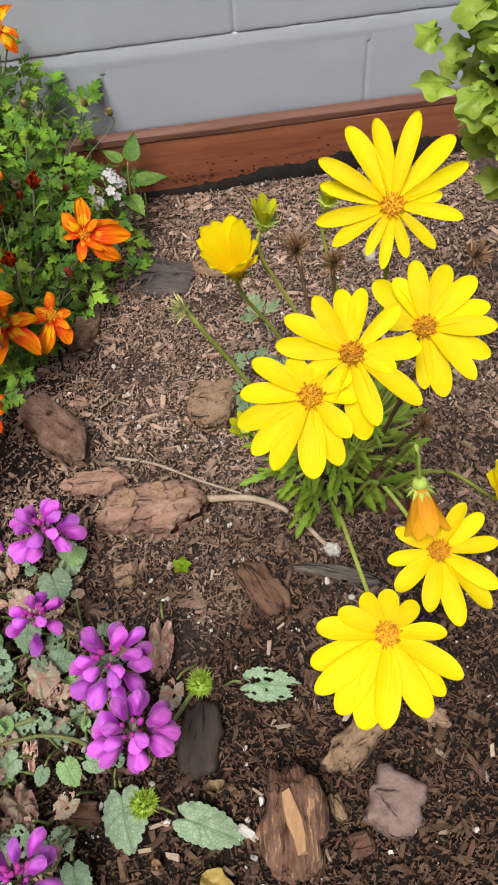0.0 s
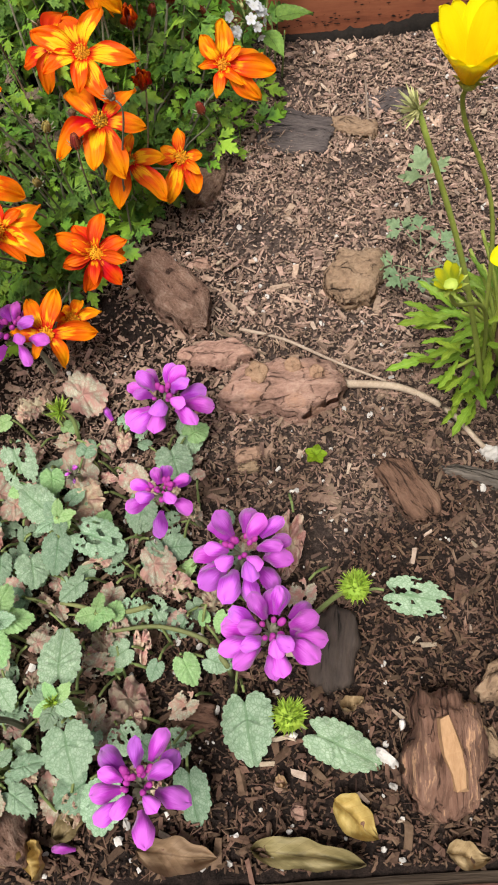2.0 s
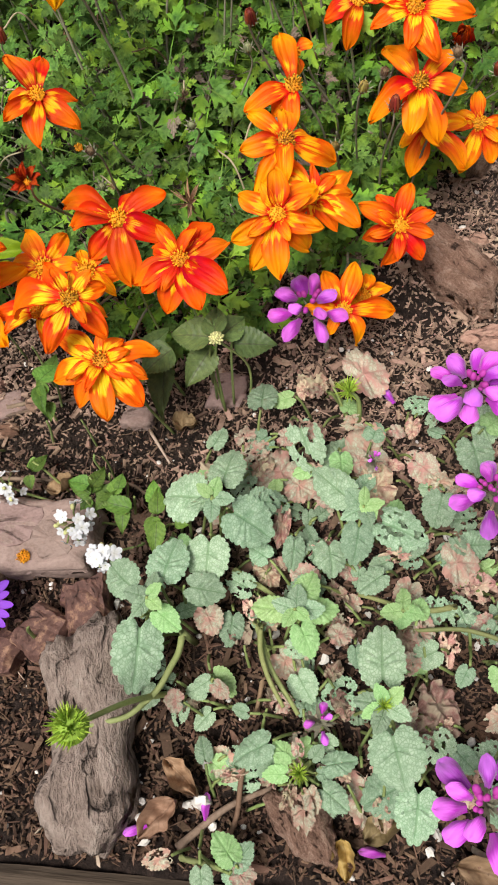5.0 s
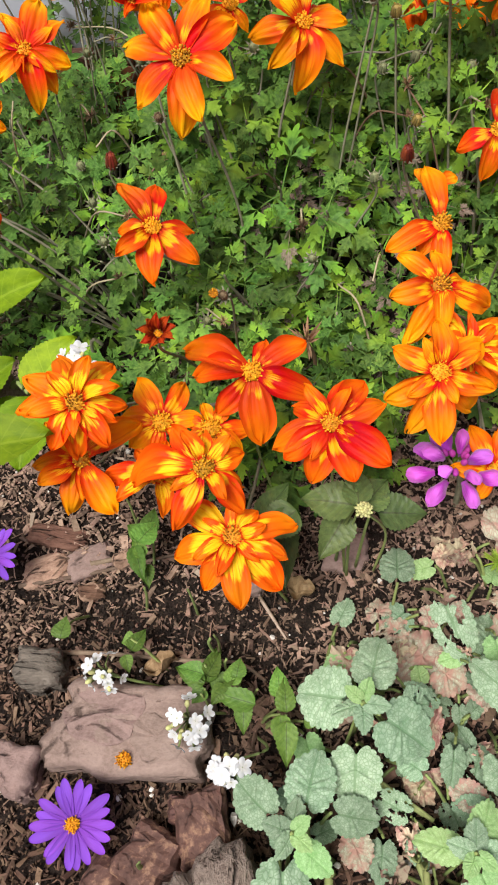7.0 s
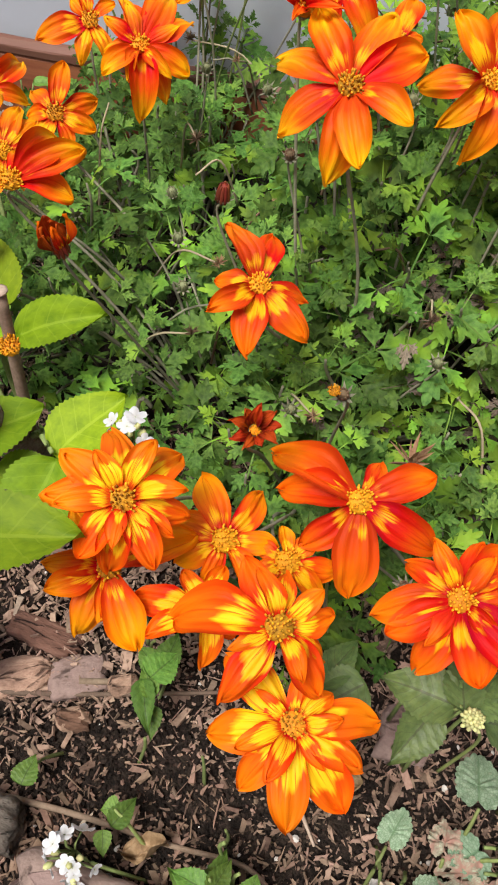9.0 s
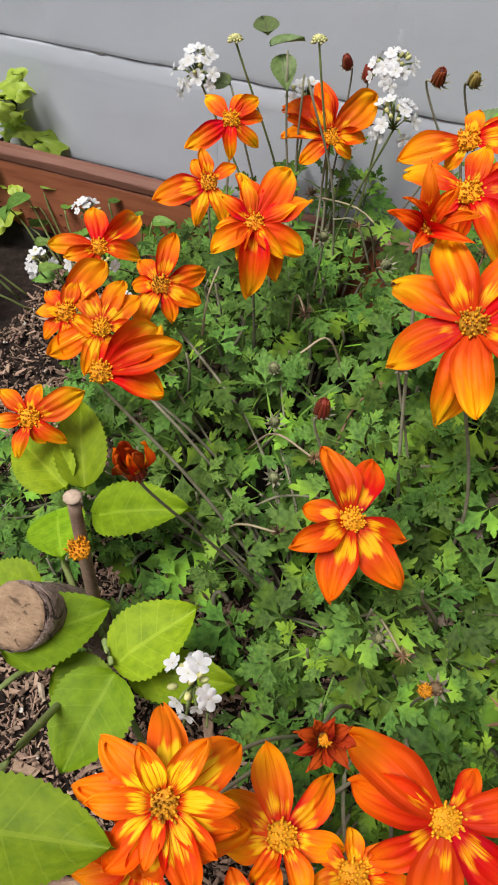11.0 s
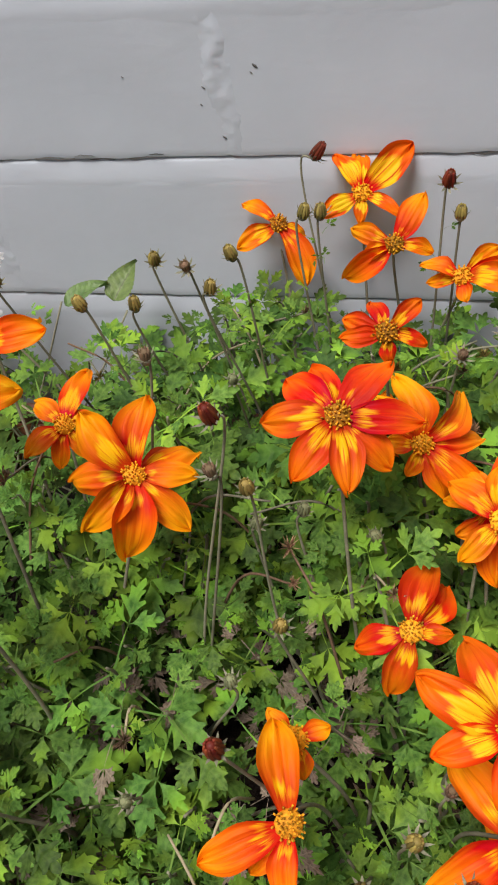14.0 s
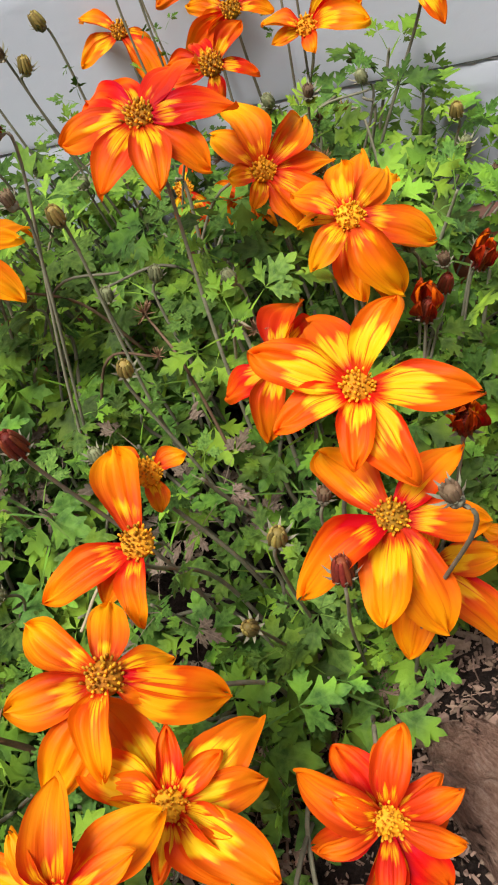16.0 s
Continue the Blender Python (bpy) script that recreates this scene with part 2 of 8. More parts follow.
def bidens_mat(name, tip, mid, root, blotch, amount, tone=0.12, shift=0.06):
    """A bidens petal: red at the root, orange tip, a ragged yellow blotch with fine red lines between."""
    m, n, l, b = nodes_of(name)
    uv, info = n.new("ShaderNodeUVMap"), n.new("ShaderNodeObjectInfo")
    sep = n.new("ShaderNodeSeparateXYZ")
    l.new(uv.outputs[0], sep.inputs[0])
    u, v = sep.outputs[0], math_node(n, l, "ABSOLUTE", math_node(n, l, "SUBTRACT", math_node(n, l, "MULTIPLY", sep.outputs[1], 2.0), 1.0))
    own = info.outputs["Random"]

    def streaks(along, across, detail):
        mp = n.new("ShaderNodeMapping")
        mp.inputs["Scale"].default_value = (along, across, 1.0)
        l.new(uv.outputs[0], mp.inputs["Vector"])
        l.new(math_node(n, l, "MULTIPLY", own, 40.0), mp.inputs["Location"])
        return tex_noise(n, l, mp.outputs[0], 1.0, detail, 0.5)
    broad, fine = streaks(1.4, 5.0, 2), streaks(1.0, 17.0, 2)
    wash = streaks(2.2, 2.0, 3)
    lin = math_node(n, l, "ADD", u, math_node(n, l, "MULTIPLY", math_node(n, l, "SUBTRACT", broad, 0.5), 0.55))
    lin = math_node(n, l, "ADD", lin, math_node(n, l, "MULTIPLY", math_node(n, l, "SUBTRACT", wash, 0.5), 0.35))
    r = ramp(n, ((0.12 + shift, root), (0.46 + shift, mid), (0.80 + shift, tip)))
    l.new(math_node(n, l, "SUBTRACT", lin, math_node(n, l, "MULTIPLY", math_node(n, l, "MULTIPLY", v, v), 0.10)), r.inputs[0])
    col = r.outputs[0]
    # the blotch ends raggedly where the streaks reach; its size differs from petal to petal
    reach = math_node(n, l, "ADD", math_node(n, l, "MULTIPLY", own, 0.34), amount)
    reach = math_node(n, l, "ADD", reach, math_node(n, l, "MULTIPLY", math_node(n, l, "SUBTRACT", broad, 0.5), 0.60))
    reach = math_node(n, l, "SUBTRACT", reach, math_node(n, l, "MULTIPLY", math_node(n, l, "MULTIPLY", v, v), 0.30))
    far = math_node(n, l, "MULTIPLY", math_node(n, l, "SUBTRACT", reach, u), 10.0, True)
    near = math_node(n, l, "MULTIPLY", math_node(n, l, "SUBTRACT", u, math_node(n, l, "MULTIPLY", fine, 0.32)), 9.0, True)
    mask = math_node(n, l, "MULTIPLY", far, near)
    lines = ramp(n, ((0.34, (0.2, 0.2, 0.2)), (0.44, (1, 1, 1))))
    l.new(fine, lines.inputs[0])
    col = mix_col(n, l, math_node(n, l, "MULTIPLY", math_node(n, l, "MULTIPLY", mask, lines.outputs[0]), 0.92), col, blotch)
    vein = ramp(n, ((0.30, (1, 1, 1)), (0.42, (0, 0, 0))))
    l.new(fine, vein.inputs[0])
    col = mix_col(n, l, math_node(n, l, "MULTIPLY", vein.outputs[0], 0.38), col, root)
    col = vary(n, l, col, tone, 0.010)
    l.new(col, b.inputs["Base Color"])
    b.inputs["Roughness"].default_value = 0.55
    b.inputs["Specular IOR Level"].default_value = 0.15
    bump(n, l, b, math_node(n, l, "ADD", math_node(n, l, "MULTIPLY", broad, 0.8), math_node(n, l, "MULTIPLY", fine, 0.5)), 0.4, 0.0012)
    thin(m, n, l, b, col, 0.25)
    return m


# ---- materials ----
PAINT, pn, pl, pb = nodes_of("grey masonry paint")
ptc = pn.new("ShaderNodeTexCoord")
pmap = pn.new("ShaderNodeMapping")
pmap.inputs["Scale"].default_value = (1, 1, 1.25)
pl.new(ptc.outputs["Object"], pmap.inputs["Vector"])
p1, p2 = tex_noise(pn, pl, ptc.outputs["Object"], 9, 5, 0.6), tex_noise(pn, pl, pmap.outputs[0], 160, 3, 0.6)
pr = ramp(pn, ((0.25, (0.448, 0.482, 0.556)), (0.75, (0.505, 0.540, 0.618))))
pl.new(p1, pr.inputs[0])
pl.new(pr.outputs[0], pb.inputs["Base Color"])
pb.inputs["Roughness"].default_value = 0.5
bump(pn, pl, pb, math_node(pn, pl, "ADD", math_node(pn, pl, "MULTIPLY", p1, 2.5), math_node(pn, pl, "MULTIPLY", p2, 0.6)), 0.2, 0.0015)
CRACK = earthy("bare crack", ((0.3, (0.09, 0.09, 0.09)), (0.7, (0.22, 0.21, 0.21))), 90)

# the soil takes all of the shade painted under the bidens clump, mulch less
SOIL = earthy("dark garden soil", ((0.36, (0.022, 0.016, 0.013)), (0.5, (0.095, 0.069, 0.056)), (0.66, (0.26, 0.195, 0.16))), 190, 0.95, 0.9, 0.004, damp=0.95, damp_shade_tone=(0.20, 0.175, 0.16), shade_share=1.0)
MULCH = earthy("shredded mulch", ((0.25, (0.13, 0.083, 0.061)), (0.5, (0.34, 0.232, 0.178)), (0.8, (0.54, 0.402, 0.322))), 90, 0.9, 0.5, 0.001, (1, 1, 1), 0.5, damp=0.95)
PERLITE = earthy("white grit", ((0.3, (0.40, 0.37, 0.34)), (0.7, (0.68, 0.65, 0.62))), 90, 0.85, 0.4, 0.001, amount=0.3)
BARK = {
    "fibrous brown": earthy("fibrous brown bark", ((0.34, (0.12, 0.066, 0.045)), (0.5, (0.28, 0.168, 0.118)), (0.66, (0.48, 0.34, 0.26))), 120, 0.9, 1.0, 0.008, (0.55, 1.2, 1), 0.06, fine=8, cracks=(110, 0.05)),
    "tan": earthy("tan bark", ((0.3, (0.12, 0.075, 0.05)), (0.5, (0.29, 0.19, 0.125)), (0.75, (0.44, 0.31, 0.21))), 90, 0.9, 0.8, 0.003, (0.7, 1.2, 1), 0.06, cracks=(70, 0.07)),
    "orange": earthy("orange brown bark", ((0.3, (0.13, 0.075, 0.055)), (0.5, (0.34, 0.215, 0.155)), (0.7, (0.52, 0.365, 0.275))), 95, 0.9, 0.8, 0.003, (0.6, 1.3, 1), 0.08, cracks=(75, 0.09), knots=(48, (0.44, 0.27, 0.17))),
    "red": earthy("reddish bark", ((0.3, (0.05, 0.026, 0.019)), (0.5, (0.15, 0.078, 0.055)), (0.78, (0.27, 0.16, 0.115))), 95, 0.9, 0.8, 0.003, (0.35, 1.6, 1), 0.10, cracks=(80, 0.08)),
    "grey": earthy("weathered grey bark", ((0.3, (0.05, 0.042, 0.036)), (0.5, (0.15, 0.125, 0.108)), (0.78, (0.28, 0.235, 0.20))), 100, 0.9, 0.8, 0.003, (0.25, 1.8, 1), 0.08, cracks=(85, 0.09)),
    "striped": earthy("striped bark", ((0.34, (0.06, 0.032, 0.022)), (0.5, (0.19, 0.105, 0.07)), (0.57, (0.22, 0.13, 0.09)), (0.62, (0.5, 0.30, 0.17))), 50, 0.85, 0.9, 0.004, (0.22, 2.0, 1), 0.04, cracks=(60, 0.08)),
    "pink": earthy("pinkish bark", ((0.32, (0.14, 0.092, 0.08)), (0.5, (0.26, 0.182, 0.162)), (0.7, (0.345, 0.25, 0.225))), 45, 0.85, 0.6, 0.003, (0.8, 1.1, 1), 0.06, fine=12, cracks=(24, 0.045)),
    "black": earthy("black wet bark", ((0.3, (0.02, 0.016, 0.014)), (0.7, (0.085, 0.060, 0.050))), 50, 0.75, 0.6, 0.002, (0.3, 2.0, 1), 0.05, cracks=(60, 0.06)),
    "dark": earthy("dark layered bark", ((0.35, (0.05, 0.026, 0.022)), (0.5, (0.12, 0.062, 0.05)), (0.56, (0.26, 0.15, 0.10)), (0.7, (0.44, 0.28, 0.19))), 45, 0.75, 0.5, 0.002, (1, 1, 1), 0.06, cracks=(40, 0.05)),
    "log": earthy("grey ridged log bark", ((0.34, (0.12, 0.085, 0.072)), (0.5, (0.30, 0.225, 0.195)), (0.72, (0.46, 0.375, 0.33))), 75, 0.9, 1.0, 0.010, (0.55, 1.3, 1.2), 0.05, fine=5, cracks=(60, 0.07)),
    "slate": earthy("dark grey brown bark", ((0.3, (0.045, 0.037, 0.036)), (0.5, (0.115, 0.094, 0.090)), (0.75, (0.23, 0.19, 0.175))), 110, 0.9, 1.0, 0.004, (0.35, 1.5, 1), 0.08, cracks=(120, 0.06)),
    "white": PERLITE,
}
KNOT = earthy("bark knot", ((0.34, (0.16, 0.085, 0.055)), (0.5, (0.33, 0.195, 0.13)), (0.7, (0.45, 0.29, 0.20))), 130, 0.9, 0.8, 0.002, (1, 1, 1), 0.05, cracks=(150, 0.05))
INNER = earthy("pale inner bark", ((0.3, (0.30, 0.16, 0.08)), (0.7, (0.52, 0.32, 0.18))), 80, 0.85, 0.6, 0.002, (0.4, 1.6, 1), 0.05)
DRY = {
    "brown": leafy("brown dry leaf", (0.15, 0.088, 0.05), (0.31, 0.20, 0.125), (0.09, 0.05, 0.03), 0.55, 0.1, 0, (0.20, 0.12, 0.07), 0.7, 0.05, side=9),
    "olive": leafy("olive dry leaf", (0.15, 0.12, 0.05), (0.30, 0.235, 0.115), (0.10, 0.07, 0.03), 0.55, 0.1, 0, (0.20, 0.13, 0.07), 0.6, 0.05, side=10),
    "yellow": leafy("yellow fallen leaf", (0.36, 0.24, 0.06), (0.54, 0.41, 0.15), (0.28, 0.15, 0.04), 0.5, 0.08, 0, (0.42, 0.27, 0.10), 0.6, 0.1, side=8),
    "tan": leafy("tan dry leaf", (0.22, 0.135, 0.07), (0.41, 0.28, 0.16), (0.14, 0.08, 0.04), 0.5, 0.1, 0, None, 0.7, 0.05, side=8),
}
TWIG = {"pale": earthy("pale twig", ((0.3, (0.24, 0.17, 0.12)), (0.7, (0.52, 0.42, 0.33))), 120, 0.8, 0.4, 0.001), "brown": earthy("brown twig", ((0.3, (0.10, 0.065, 0.045)), (0.7, (0.26, 0.19, 0.14))), 120, 0.85, 0.4, 0.001)}
STAIN = earthy("red brown stained timber", ((0.28, (0.08, 0.03, 0.016)), (0.45, (0.25, 0.092, 0.04)), (0.75, (0.42, 0.18, 0.08))), 14, 0.6, 0.35, 0.0015, (0.25, 1.5, 2.2), 0.03, 0.35)
CAPWOOD = earthy("worn brown timber capping", ((0.3, (0.07, 0.034, 0.025)), (0.5, (0.17, 0.085, 0.062)), (0.75, (0.30, 0.18, 0.14))), 30, 0.7, 0.5, 0.002, (0.2, 1.6, 1.6), 0.03, cracks=(50, 0.05))
TOPWOOD = earthy("worn pinkish timber edge", ((0.3, (0.12, 0.042, 0.034)), (0.7, (0.24, 0.10, 0.08))), 18, 0.6, 0.3, 0.001, (0.25, 1.5, 1.5), 0.03, 0.35)
ROT = earthy("blackened rotten timber", ((0.3, (0.006, 0.005, 0.005)), (0.7, (0.03, 0.022, 0.018))), 70, 0.9, 0.8, 0.002)
OLDWOOD = earthy("weathered dark timber", ((0.3, (0.025, 0.018, 0.013)), (0.5, (0.085, 0.060, 0.044)), (0.72, (0.22, 0.16, 0.12))), 30, 0.85, 0.9, 0.003, (0.12, 2.2, 2.2), 0.03)

PETAL = {
    "o": bidens_mat("orange petal", (0.95, 0.34, 0.003), (0.85, 0.160, 0.003), (0.60, 0.026, 0.004), (0.97, 0.50, 0.006), 0.30),
    "y": bidens_mat("orange petal with yellow blotch", (0.88, 0.190, 0.003), (0.80, 0.105, 0.003), (0.64, 0.032, 0.004), (0.98, 0.62, 0.012), 0.46),
    "r": bidens_mat("red orange petal", (0.88, 0.170, 0.003), (0.70, 0.050, 0.004), (0.52, 0.015, 0.004), (0.97, 0.48, 0.006), 0.25),
}
PETAL["t"] = bidens_mat("orange petal with yellow tip", (0.98, 0.50, 0.006), (0.86, 0.15, 0.003), (0.66, 0.026, 0.004), (0.97, 0.50, 0.006), 0.10, 0.12, 0.14)
PETAL["d"] = petal_mat("dark red young petal", (0.42, 0.05, 0.006), (0.20, 0.012, 0.004), (0.6, 0.1, 0.005), 0.2, 0.6, 0.1, tone=0.2)
YELLOW = petal_mat("bright yellow petal", (0.96, 0.81, 0.006), (0.94, 0.72, 0.005), (1, 1, 1), 0.0, 0.5, 0.3, 0.004)
CLOSED = petal_mat("closed yellow-green petal", (0.62, 0.60, 0.02), (0.40, 0.45, 0.03), (1, 1, 1), 0.0)
WILT = petal_mat("wilted yellow petal", (0.85, 0.42, 0.02), (0.75, 0.34, 0.02), (1, 1, 1), 0.0)
PURPLE = petal_mat("purple hooded petal", (0.72, 0.16, 0.82), (0.42, 0.035, 0.48), (1, 1, 1), 0.0, 0.45, 0.25, 0.022, None, 0.30)
PURPLE.node_tree.nodes["Principled BSDF"].inputs["Sheen Weight"].default_value = 0.35
MAGENTA = petal_mat("magenta floret bud", (0.46, 0.055, 0.36), (0.36, 0.04, 0.24), (1, 1, 1), 0.0, 0.4, 0.2, 0.012)
VIOLET = petal_mat("violet ray petal", (0.25, 0.075, 0.62), (0.22, 0.06, 0.5), (1, 1, 1), 0.0)
WHITE = petal_mat("white petal", (0.74, 0.75, 0.79), (0.70, 0.69, 0.67), (1, 1, 1), 0.0, 0.5, 0.3, 0.004)
DISC = earthy("golden disc florets", ((0.3, (0.60, 0.22, 0.008)), (0.7, (0.90, 0.46, 0.016))), 260, 0.7, 0.3, 0.0005, amount=0.3)
DISC_DARK = earthy("dark tipped disc florets", ((0.3, (0.30, 0.11, 0.008)), (0.7, (0.84, 0.40, 0.016))), 260, 0.7, 0.3, 0.0005, amount=0.6)
DISC_DAISY = earthy("orange daisy disc", ((0.3, (0.55, 0.22, 0.01)), (0.7, (0.92, 0.50, 0.03))), 260, 0.7, 0.3, 0.0005, amount=0.4)

FERN = leafy("bidens leaf", (0.036, 0.086, 0.016), (0.114, 0.224, 0.040), (0.12, 0.20, 0.045), 0.30, 0.55, through=0.07, hue=0.015, gloss=0.12, young=(0.185, 0.340, 0.030))
FADED = leafy("faded bidens leaf", (0.085, 0.062, 0.042), (0.19, 0.145, 0.105), (0.28, 0.21, 0.16), 0.3, 0.35, through=0.1)
SILVER = leafy("silver nettle leaf", (0.208, 0.315, 0.200), (0.375, 0.485, 0.348), (0.085, 0.185, 0.072), 0.66, 0.28, 15.0, rough=0.6, through=0.15)
LIME = leafy("young nettle leaf", (0.30, 0.51, 0.19), (0.46, 0.66, 0.33), (0.16, 0.33, 0.08), 0.5, 0.12, 14.0, rough=0.6)
PALE = leafy("fading nettle leaf", (0.35, 0.38, 0.27), (0.49, 0.50, 0.38), (0.27, 0.115, 0.09), 0.6, 0.2, 13.0, (0.42, 0.24, 0.19), 0.75, 0.15, stripe=0.3)
DEAD = leafy("dead pink brown nettle leaf", (0.31, 0.165, 0.135), (0.47, 0.315, 0.255), (0.22, 0.045, 0.04), 0.5, 0.4, 19.0, (0.46, 0.38, 0.27), 0.85, 0.1, 0.02, stripe=0.15)
LANTANA = leafy("lantana leaf", (0.085, 0.175, 0.03), (0.165, 0.295, 0.05), (0.05, 0.075, 0.022), 0.65, 0.4, 0, None, 0.55, 0.2)
LANTANA_DARK = leafy("dark lantana leaf", (0.065, 0.105, 0.035), (0.125, 0.185, 0.055), (0.05, 0.05, 0.028), 0.6, 0.35, 0, None, 0.5, 0.1)
BROAD = leafy("broad bright leaf", (0.140, 0.240, 0.008), (0.250, 0.375, 0.012), (0.32, 0.44, 0.035), 0.5, 0.35, 0, None, 0.6, 0.25, side=6, gloss=0.2)
CHARTREUSE = leafy("chartreuse leaf", (0.32, 0.46, 0.05), (0.48, 0.62, 0.10), (0.30, 0.42, 0.06), 0.3, 0.15, 0, None, 0.4, 0.35)
DAISYLEAF = leafy("daisy leaf", (0.17, 0.29, 0.028), (0.30, 0.44, 0.05), (0.30, 0.44, 0.09), 0.4, 0.25, 0, None, 0.5, 0.2)
GREYLEAF = leafy("grey green leaf", (0.19, 0.29, 0.15), (0.29, 0.41, 0.22), (0.18, 0.29, 0.14), 0.4, 0.15)
STEM = earthy("green stem", ((0.3, (0.12, 0.16, 0.05)), (0.7, (0.25, 0.31, 0.11))), 120, 0.6, 0.2, 0.0005)
RUNNER = earthy("olive nettle runner", ((0.3, (0.13, 0.15, 0.05)), (0.7, (0.27, 0.29, 0.12))), 60, 0.7, 0.4, 0.0008)
DAISYSTEM = earthy("yellow green stem", ((0.3, (0.28, 0.36, 0.055)), (0.7, (0.48, 0.56, 0.13))), 120, 0.6, 0.2, 0.0005)
GREYSTEM = earthy("grey green stem", ((0.3, (0.13, 0.13, 0.085)), (0.7, (0.29, 0.275, 0.20))), 120, 0.7, 0.2, 0.0005)
STRAW = earthy("pale straw stem", ((0.3, (0.22, 0.18, 0.11)), (0.7, (0.44, 0.38, 0.26))), 120, 0.8, 0.2, 0.0005)
DRYSTEM = earthy("dead brown stem", ((0.3, (0.10, 0.06, 0.035)), (0.7, (0.24, 0.16, 0.10))), 120, 0.8, 0.3, 0.0005)
SEED = earthy("dry seed head", ((0.3, (0.20, 0.11, 0.06)), (0.7, (0.42, 0.27, 0.16))), 160, 0.8, 0.3, 0.0005)
BUD = earthy("dark red bud", ((0.3, (0.10, 0.016, 0.010)), (0.7, (0.27, 0.055, 0.022))), 160, 0.6, 0.4, 0.0006, amount=0.55)
BUDGREEN = earthy("olive bud", ((0.3, (0.13, 0.10, 0.03)), (0.7, (0.34, 0.26, 0.07))), 160, 0.6, 0.4, 0.0006, amount=0.6)
YBUD = earthy("pale green bud", ((0.3, (0.36, 0.38, 0.14)), (0.7, (0.58, 0.56, 0.28))), 120, 0.6, 0.4, 0.0006)
TUFT = earthy("bright green calyx", ((0.3, (0.20, 0.32, 0.03)), (0.7, (0.38, 0.52, 0.07))), 160, 0.6, 0.3, 0.0006)


# ---- building blocks ----
def mesh_from(name, verts, faces, mat, uvs=None, smooth=True):
    me = bpy.data.meshes.new(name)
    me.from_pydata([tuple(v) for v in verts], [], faces)
    if uvs is not None:
        layer = me.uv_layers.new(name="UVMap")
        idx = np.empty(len(me.loops), dtype=np.int32)
        me.loops.foreach_get("vertex_index", idx)
        layer.data.foreach_set("uv", np.array(uvs, dtype=np.float32)[idx].ravel())
    if smooth:
        me.polygons.foreach_set("use_smooth", [True] * len(me.polygons))
    me.materials.append(mat)
    return me


def place(name, me, parent=None, m=None, label=""):
    """A mesh object at the world pose m, under its thing."""
    ob = new(name, me)
    m = Matrix() if m is None else m
    WORLD[ob.name] = m
    if parent is not None:
        ob.parent = parent
        ob.matrix_basis = WORLD[parent.name].inverted() @ m
    else:
        ob.matrix_basis = m
    if label:
        ob["label"] = label
    return ob


def thing(name, at, label, category, group="", kind=""):
    ob = new(name)
    ob.empty_display_size = 0.01
    WORLD[ob.name] = Matrix.Translation(at)
    ob.matrix_basis = WORLD[ob.name]
    return tagged(ob, label, category, group, kind)


def sheet(nu, nv, f, mat, name="petal", keep=None, tip=1.0):
    """A bent sheet: f(u, v) with u from 0 to 1 and v from -1 to 1."""
    vs, uvs, fs = [], [], []
    for i in range(nu + 1):
        for j in range(nv + 1):
            u, v = 1 - (1 - i / nu) ** tip, 2 * j / nv - 1
            vs.append(f(u, v))
            uvs.append((u, (v + 1) / 2))
    for i in range(nu):
        for j in range(nv):
            if keep and not keep((i + 0.5) / nu, 2 * (j + 0.5) / nv - 1):
                continue
            a = i * (nv + 1) + j
            fs.append((a, a + nv + 1, a + nv + 2, a + 1))
    return mesh_from(name, vs, fs, mat, uvs)


def basis(at, along, up, sx=1.0, sy=1.0, sz=1.0):
    x = Vector(along).normalized()
    z = Vector(up) - Vector(up).dot(x) * x
    z = z.normalized() if z.length > 1e-5 else x.orthogonal().normalized()
    y = z.cross(x)
    m = Matrix((x * sx, y * sy, z * sz)).transposed().to_4x4()
    m.translation = at
    return m


def tube_geo(points, r0, r1, sides=6):
    """Verts and faces of a tapered tube through points."""
    pts = [Vector(p) for p in points]
    vs, fs = [], []
    for i, p in enumerate(pts):
        d = (pts[min(i + 1, len(pts) - 1)] - pts[max(i - 1, 0)]).normalized()
        a = d.orthogonal().normalized()
        b = d.cross(a)
        r = r0 + (r1 - r0) * i / (len(pts) - 1)
        for k in range(sides):
            w = 2 * math.pi * k / sides
            vs.append(p + r * (math.cos(w) * a + math.sin(w) * b))
    for i in range(len(pts) - 1):
        for k in range(sides):
            a, b = i * sides + k, i * sides + (k + 1) % sides
            fs.append((a, b, b + sides, a + sides))
    fs.append(tuple(range(sides))[::-1])
    fs.append(tuple(range((len(pts) - 1) * sides, len(pts) * sides)))
    return vs, fs


def spline(points, steps=6):
    """A smooth line through points."""
    p = [Vector(q) for q in points]
    p = [2 * p[0] - p[1]] + p + [2 * p[-1] - p[-2]]
    out = []
    for i in range(1, len(p) - 2):
        for s in range(steps):
            t = s / steps
            out.append(0.5 * (2 * p[i] + (p[i + 1] - p[i - 1]) * t + (2 * p[i - 1] - 5 * p[i] + 4 * p[i + 1] - p[i + 2]) * t * t + (3 * p[i] - p[i - 1] - 3 * p[i + 1] + p[i + 2]) * t ** 3))
    out.append(p[-2])
    return out


